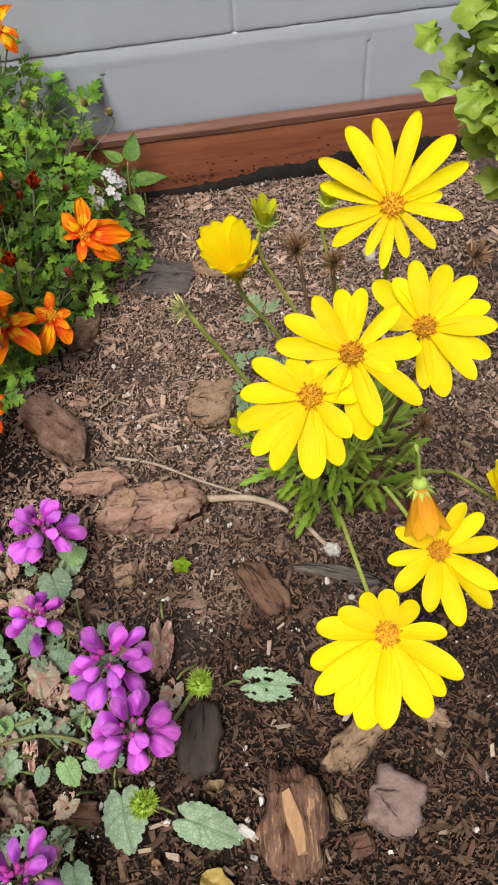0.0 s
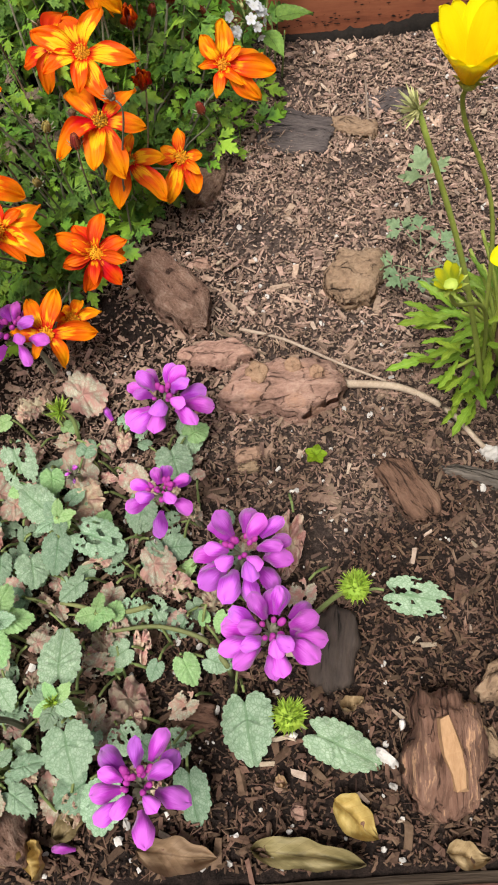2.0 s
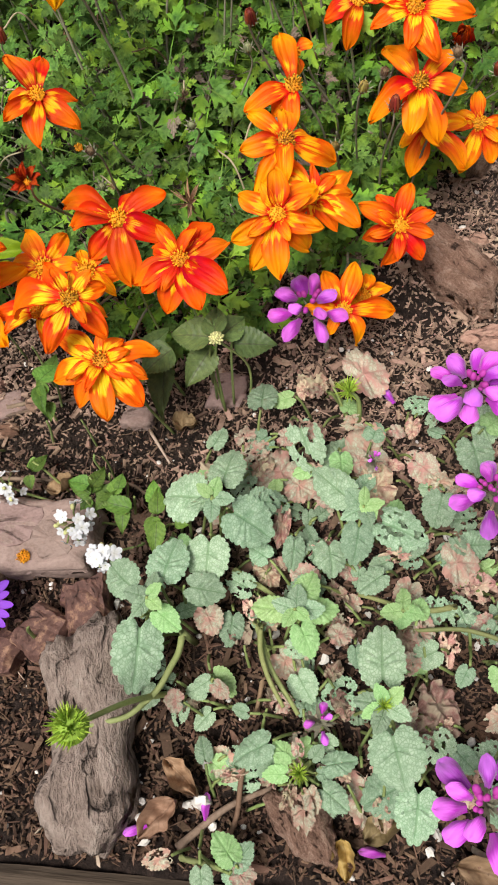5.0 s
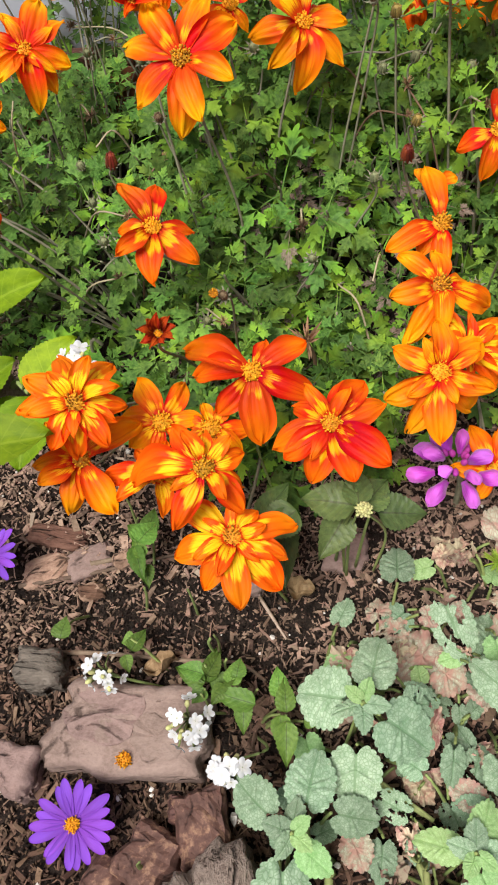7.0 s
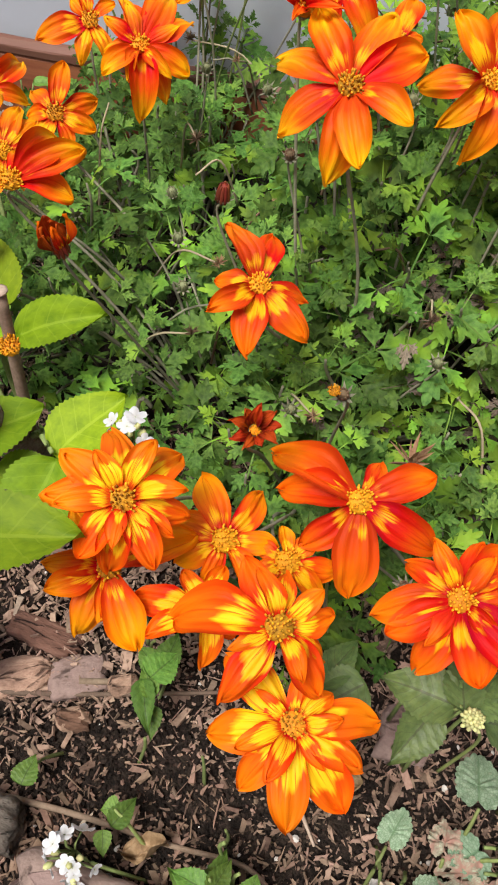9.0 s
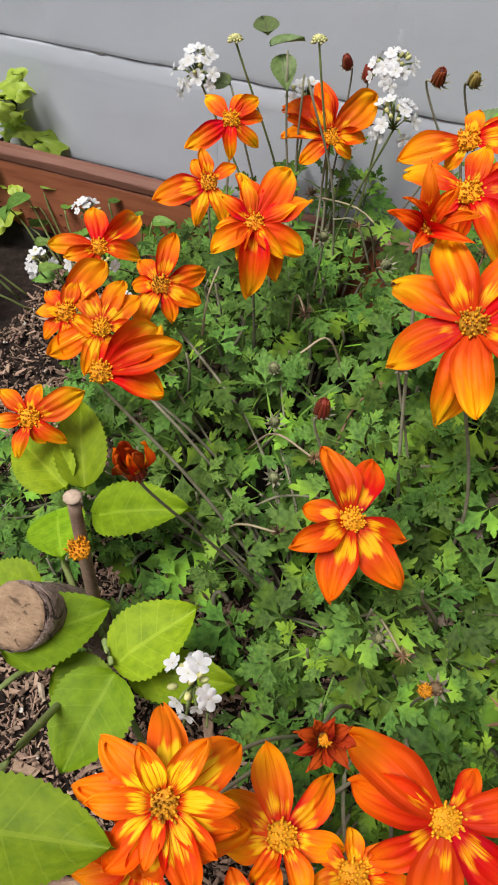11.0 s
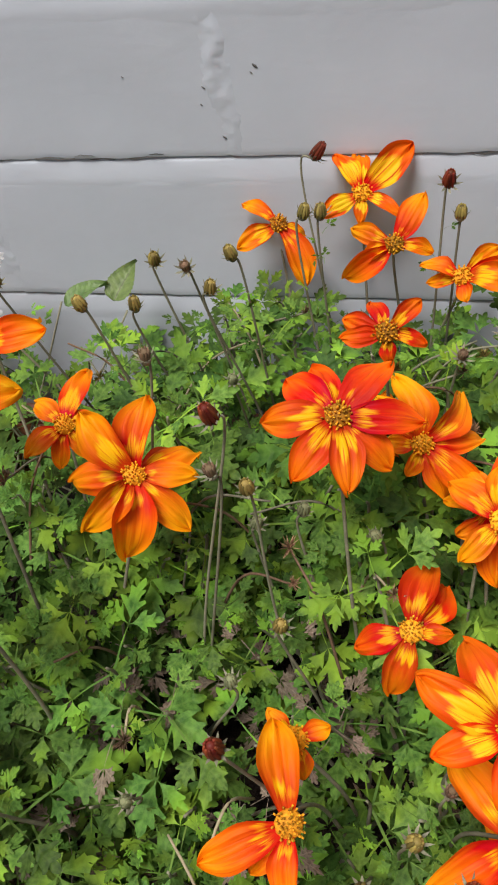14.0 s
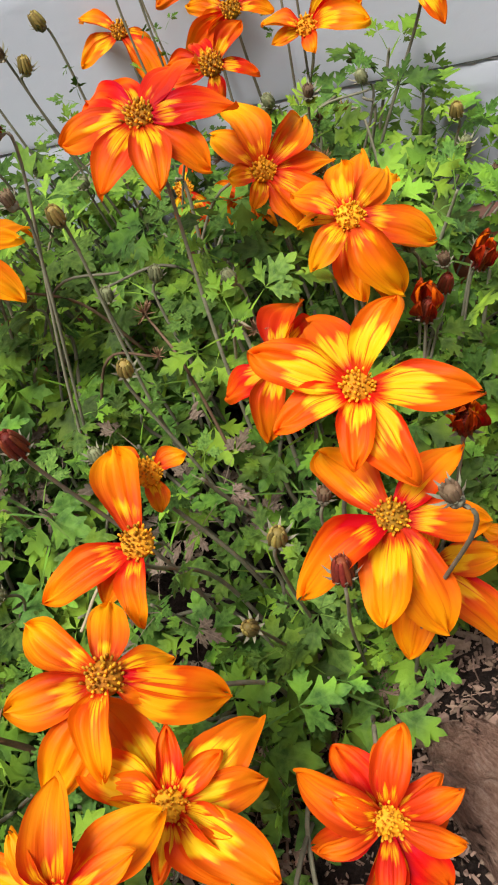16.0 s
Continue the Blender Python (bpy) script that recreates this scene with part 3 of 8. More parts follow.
class Heap:
    """Many small pieces joined into one mesh."""

    def __init__(self):
        self.v, self.f, self.uv = [], [], []

    def add(self, vs, fs, uvs=None):
        n = len(self.v)
        self.v += [tuple(q) for q in vs]
        self.f += [tuple(i + n for i in q) for q in fs]
        self.uv += list(uvs) if uvs is not None else [(0.5, 0.5)] * len(vs)

    def add_mesh(self, me, m):
        uvl = me.uv_layers.active
        uv = [(0.5, 0.5)] * len(me.vertices)
        if uvl:
            for lp in me.loops:
                uv[lp.vertex_index] = tuple(uvl.data[lp.index].uv)
        self.add([m @ q.co for q in me.vertices], [tuple(p.vertices) for p in me.polygons], uv)

    def mesh(self, name, mat, smooth=True):
        return mesh_from(name, self.v, self.f, mat, self.uv, smooth)


def blob_geo(nx, ny, sx, sy, sz, power=2.0):
    """A closed rounded body along x."""
    vs, fs = [Vector((-sx, 0, 0))], []
    for i in range(1, nx):
        a = math.pi * i / nx
        for j in range(ny):
            w = 2 * math.pi * j / ny
            vs.append(Vector((-sx * math.cos(a), sy * math.sin(a) * math.cos(w), sz * math.sin(a) * math.sin(w))))
    vs.append(Vector((sx, 0, 0)))
    for j in range(ny):
        fs.append((0, 1 + (j + 1) % ny, 1 + j))
        last = len(vs) - 1
        k = 1 + (nx - 2) * ny
        fs.append((last, k + j, k + (j + 1) % ny))
    for i in range(nx - 2):
        for j in range(ny):
            a, b = 1 + i * ny + j, 1 + i * ny + (j + 1) % ny
            fs.append((a, b, b + ny, a + ny))
    return vs, fs


def rough_box_geo(lx, ly, lz, cuts, amp, seed, bevel=0.18, freq=1.0):
    """A worn chunk: a slab with a ragged outline, broken arrises and ridges along its grain."""
    bm = bmesh.new()
    bmesh.ops.create_cube(bm, size=2.0)
    bmesh.ops.subdivide_edges(bm, edges=bm.edges[:], cuts=cuts, use_grid_fill=True)
    bm.verts.index_update()
    rng = random.Random(seed)
    skew = [rng.uniform(-0.22, 0.22) for _ in range(6)]
    for v in bm.verts:
        p = v.co.copy()
        q = Vector((p.x, p.y, 0))
        if q.length > 1:
            round_q = q.normalized()
            p.x += (round_q.x * 1.06 - p.x) * bevel
            p.y += (round_q.y * 1.06 - p.y) * bevel
        ang = math.atan2(p.y, p.x)
        rag = 1 + 0.22 * noise.noise(Vector((1.6 * math.cos(ang) + seed * 2.7, 1.6 * math.sin(ang), 0))) + 0.10 * noise.noise(Vector((4.5 * math.cos(ang), 4.5 * math.sin(ang), seed)))
        p.x, p.y = p.x * rag, p.y * rag
        r = max(abs(v.co.x), abs(v.co.y))
        if v.co.z > 0.2:
            p.z -= 0.55 * bevel * max(0, r - 0.55) / 0.45 + 0.35 * max(0, r - 0.85) / 0.15
        p.x += skew[0] * p.y
        p.z *= 1 + skew[3] * p.x + skew[4] * p.y
        co = Vector((p.x * lx, p.y * ly, p.z * lz)) / 2
        s = 2.2 / max(lx, ly) * freq
        d = noise.fractal(co * s * 2 + Vector((seed * 3.1, 0, 0)), 0.6, 2.1, 5)
        e = 1 - 2 * abs(noise.noise(Vector((co.x * s * 1.3 + 0.3 * d, co.y * s * 6, co.z * s * 3 + seed))))
        step = round(2.2 * noise.noise(Vector((co.x * s * 0.9, co.y * s * 1.1, seed * 0.7)))) / 2.2
        n = Vector((co.x * 0.4, co.y * 0.4, lz * (0.5 if co.z > 0 else -0.5))).normalized()
        v.co = co + n * amp * (0.8 * d + 0.7 * e + 1.1 * step)
    vs, fs = [v.co.copy() for v in bm.verts], [[w.index for w in f.verts] for f in bm.faces]
    bm.free()
    return vs, fs

# ---- structure: ground, wall, timber ----
WALL_Y, COURSE, BRICK, BED_Z = 0.468, 0.0815, 0.2415, 0.056
SILL_Y = 0.427
FRONT = -0.192


def build_ground():
    nx, ny = 230, 170
    x0, x1, y0, y1 = -0.62, 0.52, FRONT - 0.01, 0.46
    vs, fs = [], []
    for j in range(ny + 1):
        for i in range(nx + 1):
            x, y = x0 + (x1 - x0) * i / nx, y0 + (y1 - y0) * j / ny
            edge = min(i, nx - i, j, ny - j)
            z = ground_z(x, y) + 0.0022 * noise.noise(Vector((x * 160, y * 160, 5)))
            vs.append((x, y, z if edge > 1 else z - 0.01))
    for j in range(ny):
        for i in range(nx):
            a = j * (nx + 1) + i
            fs.append((a, a + 1, a + nx + 2, a + nx + 1))
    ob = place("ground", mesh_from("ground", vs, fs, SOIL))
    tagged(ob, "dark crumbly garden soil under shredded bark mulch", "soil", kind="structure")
    for xa, xb in ((-1.25, -0.615), (0.515, 1.25)):
        vs, fs, nx, ny = [], [], 40, 30
        for j in range(ny + 1):
            for i in range(nx + 1):
                x, y = xa + (xb - xa) * i / nx, FRONT - 0.005 + (0.46 - FRONT) * j / ny
                vs.append((x, y, ground_z(x, y) - 0.004))
        for j in range(ny):
            for i in range(nx):
                a = j * (nx + 1) + i
                fs.append((a, a + 1, a + nx + 2, a + nx + 1))
        tagged(place("ground", mesh_from("ground_end", vs, fs, SOIL)), "dark garden soil further along the bed", "soil", kind="structure")
    big = Heap()
    big.add([(-60, -60, -0.06), (60, -60, -0.06), (60, 60, -0.06), (-60, 60, -0.06)], [(0, 1, 2, 3)])
    tagged(place("ground", big.mesh("outer_ground", SOIL)), "plain open ground beyond the bed", "ground", kind="structure")


def brick_mesh(length, seed, left=0.00012, right=0.00012):
    """A painted brick face with worn arrises, deep enough to sit in the wall."""
    h, deep = COURSE - 0.0105, 0.03
    n = 30
    xs = [0, 0.0012, 0.0035, 0.0045] + [0.0045 + (length - 0.009) * i / n for i in range(1, n)] + [length - 0.0045, length - 0.0035, length - 0.0012, length]
    zs = [0, 0.0009, 0.0022, 0.004] + [0.004 + (h - 0.012) * i / 8 for i in range(1, 9)] + [h - 0.0055, h - 0.0035, h - 0.0018, h - 0.0006, h]
    nx, nz = len(xs) - 1, len(zs) - 1
    vs, fs = [], []
    for k, zz in enumerate(zs):
        for i, xx in enumerate(xs):
            x, z = xx - length / 2, zz - h / 2
            ex, ez = min(xx, length - xx), min(zz, h - zz)
            y = (left if x < 0 else right) * max(0, 1 - ex / 0.0035) ** 1.2 + (0.0004 * max(0, 1 - ez / 0.003) ** 1.7 if zz < h / 2 else 0.0005 * max(0, 1 - ez / 0.0035) ** 1.3)
            y += 0.0005 * noise.noise(Vector((x * 26 + seed * 9, z * 26, seed)))
            if k < 2:
                z += 0.0009 * noise.noise(Vector((x * 70 + seed * 5, 0, seed))) + 0.0006 * noise.noise(Vector((x * 260, 3, seed)))
            vs.append((x, y, z))
    row = nx + 1
    for k in range(nz):
        for i in range(nx):
            a = k * row + i
            fs.append((a, a + 1, a + row + 1, a + row))
    front = len(fs)
    rim = [i for i in range(row)] + [k * row + nx for k in range(1, nz + 1)] + [nz * row + i for i in range(nx - 1, -1, -1)] + [k * row for k in range(nz - 1, 0, -1)]
    n, m = len(vs), len(rim)
    vs += [vs[i] for i in rim] + [(vs[i][0], deep, vs[i][2]) for i in rim]
    for a in range(m):
        b = (a + 1) % m
        fs.append((n + a, n + m + a, n + m + b, n + b))
    me = mesh_from("brick", vs, fs, PAINT)
    me.polygons.foreach_set("use_smooth", [k < front for k in range(len(fs))])
    return me


FLAKES = ((-0.412, -0.385, 1), (-0.372, -0.330, 1), (-0.282, -0.192, 3))


def build_wall():
    back = bmesh.new()
    for x0, x1, z0, z1 in ((-3.0, 3.0, -0.1, 2.6),):
        bmesh.ops.create_cube(back, size=1.0, matrix=Matrix.Translation(((x0 + x1) / 2, WALL_Y + 0.11, (z0 + z1) / 2)) @ Matrix.Diagonal((x1 - x0, 0.2, z1 - z0, 1)))
    me = bpy.data.meshes.new("wall_back")
    back.to_mesh(me)
    back.free()
    me.materials.append(PAINT)
    wall = tagged(place("wall_back", me), "grey painted brick wall with weathered raked joints", "wall", kind="structure")
    # mortar beds: they lean out from a dark cleft under one brick to the top of the next
    for c in range(0, 8):
        z = BED_Z + COURSE * c
        n, vs, fs = 300, [], []
        for i in range(n + 1):
            x = -1.25 + 2.5 * i / n
            a, b, e = 0.0009 * fbm(x * 30, c), 0.0010 * fbm(x * 55, c + 9), 0.0022 * fbm(x * 22, c + 4)
            for y, q in ((0.012, 0.0064), (0.0017 + 0.6 * a, 0.0047 + b), (0.0010 + 0.8 * a, 0.0022), (0.0005 + 0.5 * a, -0.0020), (0.0, -0.0052), (-0.0002, -0.0085 + e), (0.0005, -0.0170 + e)):
                vs.append((x, WALL_Y + y, z + q))
        for i in range(n):
            for k in range(6):
                a = i * 7 + k
                fs.append((a, a + 1, a + 8, a + 7))
        place("mortar_bed", mesh_from("mortar_bed", vs, fs, PAINT), wall)
    shapes = [brick_mesh(BRICK, s) for s in range(7)]
    for c in range(8):
        for k in range(-5, 6):
            x = (0.062 if c % 2 == 0 else 0.182) + BRICK * (k + 0.5) + (0.014 if c == 2 else 0.0)
            z = BED_Z + COURSE * (c + 0.5)
            deep_l, deep_r = ((c, k) in ((0, 0), (0, 1), (1, 0))), ((c, k) in ((0, -1), (0, 0), (1, -1)))
            shape = brick_mesh(BRICK, k + 5 * c + 30, 0.0017 if deep_l else 0.00012, 0.0017 if deep_r else 0.00012) if deep_l or deep_r else shapes[(k * 3 + c * 5) % 7]
            place("brick", shape, wall, Matrix.Translation((x, WALL_Y + 0.00012 * math.sin(k * 5 + c * 3), z)))
    # a lumpy smear of old mortar and paint down one upright joint
    for x0, c, seed in ((-0.161, 2, 1.0), (-0.414, 2, 4.0), (-0.302, 1, 7.0)):
        vs, fs, n = [], [], 40
        for i in range(n + 1):
            z = BED_Z + COURSE * c + 0.006 + (COURSE - 0.012) * i / n
            mid = x0 - 0.010 * (i / n) + 0.0025 * fbm(z * 40, seed)
            amp = 0.0025 if seed == 1.0 else 0.0021
            for k in range(13):
                t = k / 6 - 1
                y = amp * (1 - t * t) * math.sin(math.pi * (0.06 + 0.88 * i / n)) ** 0.5 * (0.55 + 0.5 * noise.noise(Vector((t * 1.6 + seed, z * 60, 0))) + 0.35 * noise.noise(Vector((t * 5 + seed, z * 400, 3)))) - 0.0010
                vs.append((mid + 0.011 * t, WALL_Y - y, z))
        for i in range(n):
            for k in range(12):
                a = i * 13 + k
                fs.append((a, a + 1, a + 14, a + 13))
        place("mortar_smear", mesh_from("mortar_smear", vs, fs, PAINT), wall)
    for x, z, s in ((-0.148, 0.2670, 0.0018), (-0.150, 0.2640, 0.0009), (-0.174, 0.258, 0.0011), (-0.176, 0.250, 0.0008), (-0.304, 0.244, 0.0009), (-0.166, 0.234, 0.0014), (-0.214, 0.264, 0.0007), (0.016, 0.262, 0.0009)):
        vs, fs = blob_geo(4, 6, s * 0.95, 0.0003, s * 0.35)
        m = pose(x, WALL_Y - 0.0002, z, 0, 35 + 900 * s * (1 if x > -0.16 else -1), 0)
        place("paint_chip", mesh_from("paint_chip", [m @ v for v in vs], fs, CRACK), wall)
    # lifted flakes of paint along the foot of one course, with an open crack over each
    fl = random.Random(17)
    foot = BED_Z + COURSE * 2 + 0.0056
    for x0, x1, count in FLAKES:
        for k in range(count):
            x = x0 + (x1 - x0) * (k + fl.uniform(0.2, 0.8)) / count
            w, hgt = fl.uniform(0.002, 0.008), fl.uniform(0.0006, 0.0018)
            z = foot + fl.uniform(-0.0006, 0.0012)
            top = [(x - w + 2 * w * e / 6, z + hgt * (0.35 + 0.65 * math.sin(math.pi * (e + 0.6) / 7.2)) * fl.uniform(0.6, 1.15)) for e in range(7)]
            vs, fs = [], []
            for e, (px, pz) in enumerate(top):
                vs += [(px, WALL_Y - 0.0007, pz - 0.0001), (px, WALL_Y - 0.0002, z - hgt * 0.55)]
            for e in range(6):
                fs.append((2 * e, 2 * e + 1, 2 * e + 3, 2 * e + 2))
            place("paint_flake", mesh_from("paint_flake", vs, fs, PAINT), wall)
            vs, fs = [], []
            for e, (px, pz) in enumerate(top):
                t = fl.uniform(0.0001, 0.0005) * math.sin(math.pi * (e + 0.4) / 6.8)
                vs += [(px, WALL_Y - 0.0006, pz - 0.0004), (px, WALL_Y - 0.0006, pz + t)]
            for e in range(6):
                fs.append((2 * e, 2 * e + 2, 2 * e + 3, 2 * e + 1))
            place("paint_crack", mesh_from("paint_crack", vs, fs, CRACK), wall)
    # open cracks along the paint under the bricks
    for x0, x1, c, lift in ((-0.44, -0.33, 2, 0.0), (-0.30, -0.19, 2, 0.0), (-0.37, -0.34, 2, -0.009), (-0.07, 0.07, 2, 0.0), (-0.53, -0.44, 1, 0.0), (-0.26, -0.225, 1, 0.0), (-0.02, 0.05, 1, 0.0), (0.0, 0.12, 1, 0.001), (0.22, 0.30, 1, 0.001)):
        n = int((x1 - x0) / 0.003)
        vs, fs = [], []
        for i in range(n + 1):
            x = x0 + (x1 - x0) * i / n
            z = BED_Z + COURSE * c + 0.0052 + lift + 0.0016 * fbm(x * 60, c * 3.0)
            w = 0.0009 * (0.35 + abs(noise.noise(Vector((x * 90, c, 2))))) * min(1, 4 * min(i, n - i) / n + 0.1)
            vs += [(x, WALL_Y + 0.0006, z - w), (x, WALL_Y + 0.0006, z + w)]
        for i in range(n):
            fs.append((2 * i, 2 * i + 2, 2 * i + 3, 2 * i + 1))
        place("paint_crack", mesh_from("paint_crack", vs, fs, CRACK), wall)
    # the courses run slightly out of level
    wall.matrix_basis = pose(0, 0, -0.0146, 0, 0.945, 0)


def beam(x0, x1, y0, y1, z0, z1, mat, amp, name, parent, label="", r=0.002):
    """A sawn timber with worn edges."""
    n = 200
    vs, fs = [], []
    prof = ((y0, z0), (y0, (z0 + z1) / 2), (y0, z1 - r), (y0 + r, z1), ((y0 + y1) / 2, z1), (y1 - r, z1), (y1, z1 - r), (y1, z0))
    for i in range(n + 1):
        x = x0 + (x1 - x0) * i / n
        for k, (y, z) in enumerate(prof):
            vs.append((x, y + amp * fbm(x * 12, z * 40, y * 9 + k), z + amp * fbm(x * 14 + 5, y * 40, k)))
    m = len(prof)
    for i in range(n):
        for k in range(m - 1):
            a = i * m + k
            fs.append((a, a + m, a + m + 1, a + 1))
    fs += [tuple(range(m)), tuple(range(n * m, n * m + m))[::-1]]
    return place(name, mesh_from(name, vs, fs, mat, smooth=False), parent, None, label)


def build_timber():
    t = thing("timber_sill", (0, SILL_Y, 0), "red-brown stained timber sill, blackened where it meets the soil", "timber board")
    beam(-1.2, 1.2, SILL_Y, SILL_Y + 0.010, 0.002, 0.0565, STAIN, 0.0006, "board", t)
    beam(-1.2, 1.2, SILL_Y - 0.001, SILL_Y + 0.010, 0.0570, 0.0655, TOPWOOD, 0.0006, "cap_strip", t, "worn pinkish top strip", 0.003)
    # rotten foot with a ragged upper edge
    n, vs, fs = 1100, [], []
    for i in range(n + 1):
        x = -1.2 + 2.4 * i / n
        top = 0.003 + min(0.02, 0.11 * max(0.0, x - 0.12)) + 0.005 * fbm(x * 22, 2.0) + 0.004 * fbm(x * 130, 4.0)
        vs += [(x, SILL_Y - 0.006, -0.02), (x, SILL_Y - 0.005, 0.002), (x, SILL_Y - 0.0018, max(0.0038, top)), (x, SILL_Y + 0.002, max(0.0038, top))]
    for i in range(n):
        for k in range(3):
            a = i * 4 + k
            fs.append((a, a + 4, a + 5, a + 1))
    place("rotten_foot", mesh_from("rotten_foot", vs, fs, ROT), t, None, "blackened rotten foot of the board")
    rng, flecks = random.Random(8), Heap()
    for _ in range(800):
        x, z, s = rng.uniform(-0.6, 0.6), 0.010 + rng.expovariate(1 / 0.005) % 0.03, rng.uniform(0.0003, 0.0012)
        y = SILL_Y - 0.0006
        flecks.add([(x - s * 2, y, z), (x - s * 0.4, y - 0.0003, z - s * 0.5), (x + s * 1.6, y, z - s * 0.1), (x + s * 0.3, y - 0.0003, z + s * 0.6)], [(0, 1, 2, 3)])
    tagged(place("rot_flecks", flecks.mesh("rot_flecks", ROT), t, None, "black specks of rot on the board"), kind="stuff")
    beam(-1.2, 1.2, SILL_Y - 0.0035, SILL_Y + 0.010, -0.03, 0.0015, ROT, 0.0004, "lower_board", t, "dark damp lower edge")
    t.matrix_basis = pose(0, 0, 0.003, 0, 0.945, 0) @ t.matrix_basis
    e = thing("timber_edging", (0, FRONT - 0.02, 0), "weathered dark timber edging along the front of the bed", "timber edging")
    beam(-1.2, 1.2, FRONT - 0.035, FRONT - 0.001, -0.07, 0.006, OLDWOOD, 0.0015, "plank", e, "", 0.003)
    beam(-0.055, 0.9, FRONT - 0.036, FRONT - 0.005, 0.0065, 0.010, CAPWOOD, 0.0008, "capping", e, "worn reddish capping", 0.002)


def build_mulch():
    rng = random.Random(11)
    h, g = Heap(), Heap()

    def chip(heap, x, y, l, w, t, lift, tilt=0.35, jit=0.22):
        z = ground_z(x, y) + lift
        m = pose(x, y, z, math.degrees(rng.gauss(0, tilt)), math.degrees(rng.gauss(0, tilt)), rng.uniform(0, 360))
        vs, wry = [], rng.uniform(-1, 1)
        for sx in (-1, 1):
            for sy in (-1, 1):
                for sz in (-1, 1):
                    vs.append(m @ Vector((sx * l / 2 * rng.uniform(1 - 2 * jit, 1 + jit), sy * w / 2 * rng.uniform(0.25, 1.2) + (w * 0.3 * sx * wry), sz * t / 2)))
        heap.add(vs, [(0, 1, 3, 2), (4, 6, 7, 5), (0, 4, 5, 1), (2, 3, 7, 6), (1, 5, 7, 3)])

    def spot():
        while True:
            x, y = rng.uniform(-0.52, 0.40), rng.uniform(FRONT + 0.003, 0.418)
            bare = 1.3 * max(0.0, 1 - math.hypot((x - 0.045) / 0.07, (y + 0.138) / 0.045)) + min(1.0, 1.9 * max(0.0, 1 - math.hypot((x + 0.20) / 0.12, (y - 0.030) / 0.05))) + max(0.0, 1 - math.hypot((x - 0.055) / 0.05, (y + 0.02) / 0.035))
            if rng.random() < 0.30 * bare:
                continue
            if noise.noise(Vector((x * 17, y * 17, 2.2))) < -0.36 and rng.random() < 0.62:
                continue
            hidden = -0.36 < x < -0.06 and 0.2 < y
            if not hidden or rng.random() < 0.03:
                return x, y

    for _ in range(84000):
        x, y = spot()
        l = min(0.011, 0.0018 * math.exp(rng.gauss(0.2, 0.58)))
        chip(h, x, y, l * 1.08, l * rng.uniform(0.18, 0.52), rng.uniform(0.0004, 0.0012), rng.uniform(0.0004, 0.0050), 0.38, 0.34)
    for _ in range(46000):
        x, y = spot()
        l = rng.uniform(0.0007, 0.0022)
        chip(h, x, y, l, l * rng.uniform(0.5, 0.9), rng.uniform(0.0006, 0.0014), rng.uniform(0.0004, 0.0038), 0.6)
    for _ in range(6000):
        x, y = spot()
        l = rng.uniform(0.004, 0.011)
        chip(h, x, y, l, rng.uniform(0.0003, 0.0007), 0.0004, rng.uniform(0.002, 0.006), 0.25)
    for _ in range(800):
        x, y = spot()
        l = rng.uniform(0.005, 0.014)
        chip(h, x, y, l, l * rng.uniform(0.18, 0.45), rng.uniform(0.0010, 0.0026), rng.uniform(0.002, 0.004), 0.2)
    tagged(place("mulch", h.mesh("mulch", MULCH, False)), "brown shredded bark mulch covering the soil", "mulch", kind="stuff")
    for _ in range(1300):
        x, y = spot()
        s = min(0.0021, 0.0008 * math.exp(rng.gauss(0.1, 0.5)))
        vs, fs = blob_geo(4, 5, s * rng.uniform(0.8, 1.3), s * rng.uniform(0.7, 1), s * 0.7)
        m = pose(x, y, ground_z(x, y) + 0.0028, rng.uniform(-30, 30), rng.uniform(-30, 30), rng.uniform(0, 360))
        g.add([m @ (v * rng.uniform(0.85, 1.15)) for v in vs], fs)
    for _ in range(80):
        x, y = rng.uniform(-0.22, 0.14), rng.uniform(FRONT + 0.006, -0.05)
        s = rng.uniform(0.0012, 0.0028)
        vs, fs = blob_geo(4, 6, s * rng.uniform(0.9, 1.3), s * rng.uniform(0.7, 1), s * 0.75)
        m = pose(x, y, ground_z(x, y) + 0.004, rng.uniform(-30, 30), rng.uniform(-30, 30), rng.uniform(0, 360))
        g.add([m @ (v * rng.uniform(0.55, 1.25)) for v in vs], fs)
    c = Heap()
    for _ in range(170):
        x, y = spot()
        l = rng.uniform(0.004, 0.009)
        chip(c, x, y, l, l * rng.uniform(0.2, 0.5), rng.uniform(0.0008, 0.002), rng.uniform(0.003, 0.005), 0.2)
    tagged(place("wood_chips", c.mesh("wood_chips", TWIG["pale"], False)), "pale tan wood chips lying on the mulch", "wood chips", kind="stuff")
    s = Heap()
    for k in range(40000):
        x, y = rng.uniform(-0.52, 0.40), rng.uniform(FRONT + 0.003, 0.44)
        if k % 5 < 2:
            x, y = rng.gauss(-0.20, 0.055), rng.gauss(0.030, 0.026)
        l = rng.uniform(0.0009, 0.0026)
        if not (-0.36 < x < -0.06 and 0.2 < y):
            chip(s, x, y, l, l * rng.uniform(0.5, 1.0), l * 0.6, rng.uniform(0.0, 0.002), 0.8)
    tagged(place("soil_crumbs", s.mesh("soil_crumbs", SOIL, False)), "loose dark soil crumbs between the bark chips", "soil", kind="stuff")
    tagged(place("grit", g.mesh("grit", PERLITE, False)), "small white grit scattered through the mulch", "grit", kind="stuff")


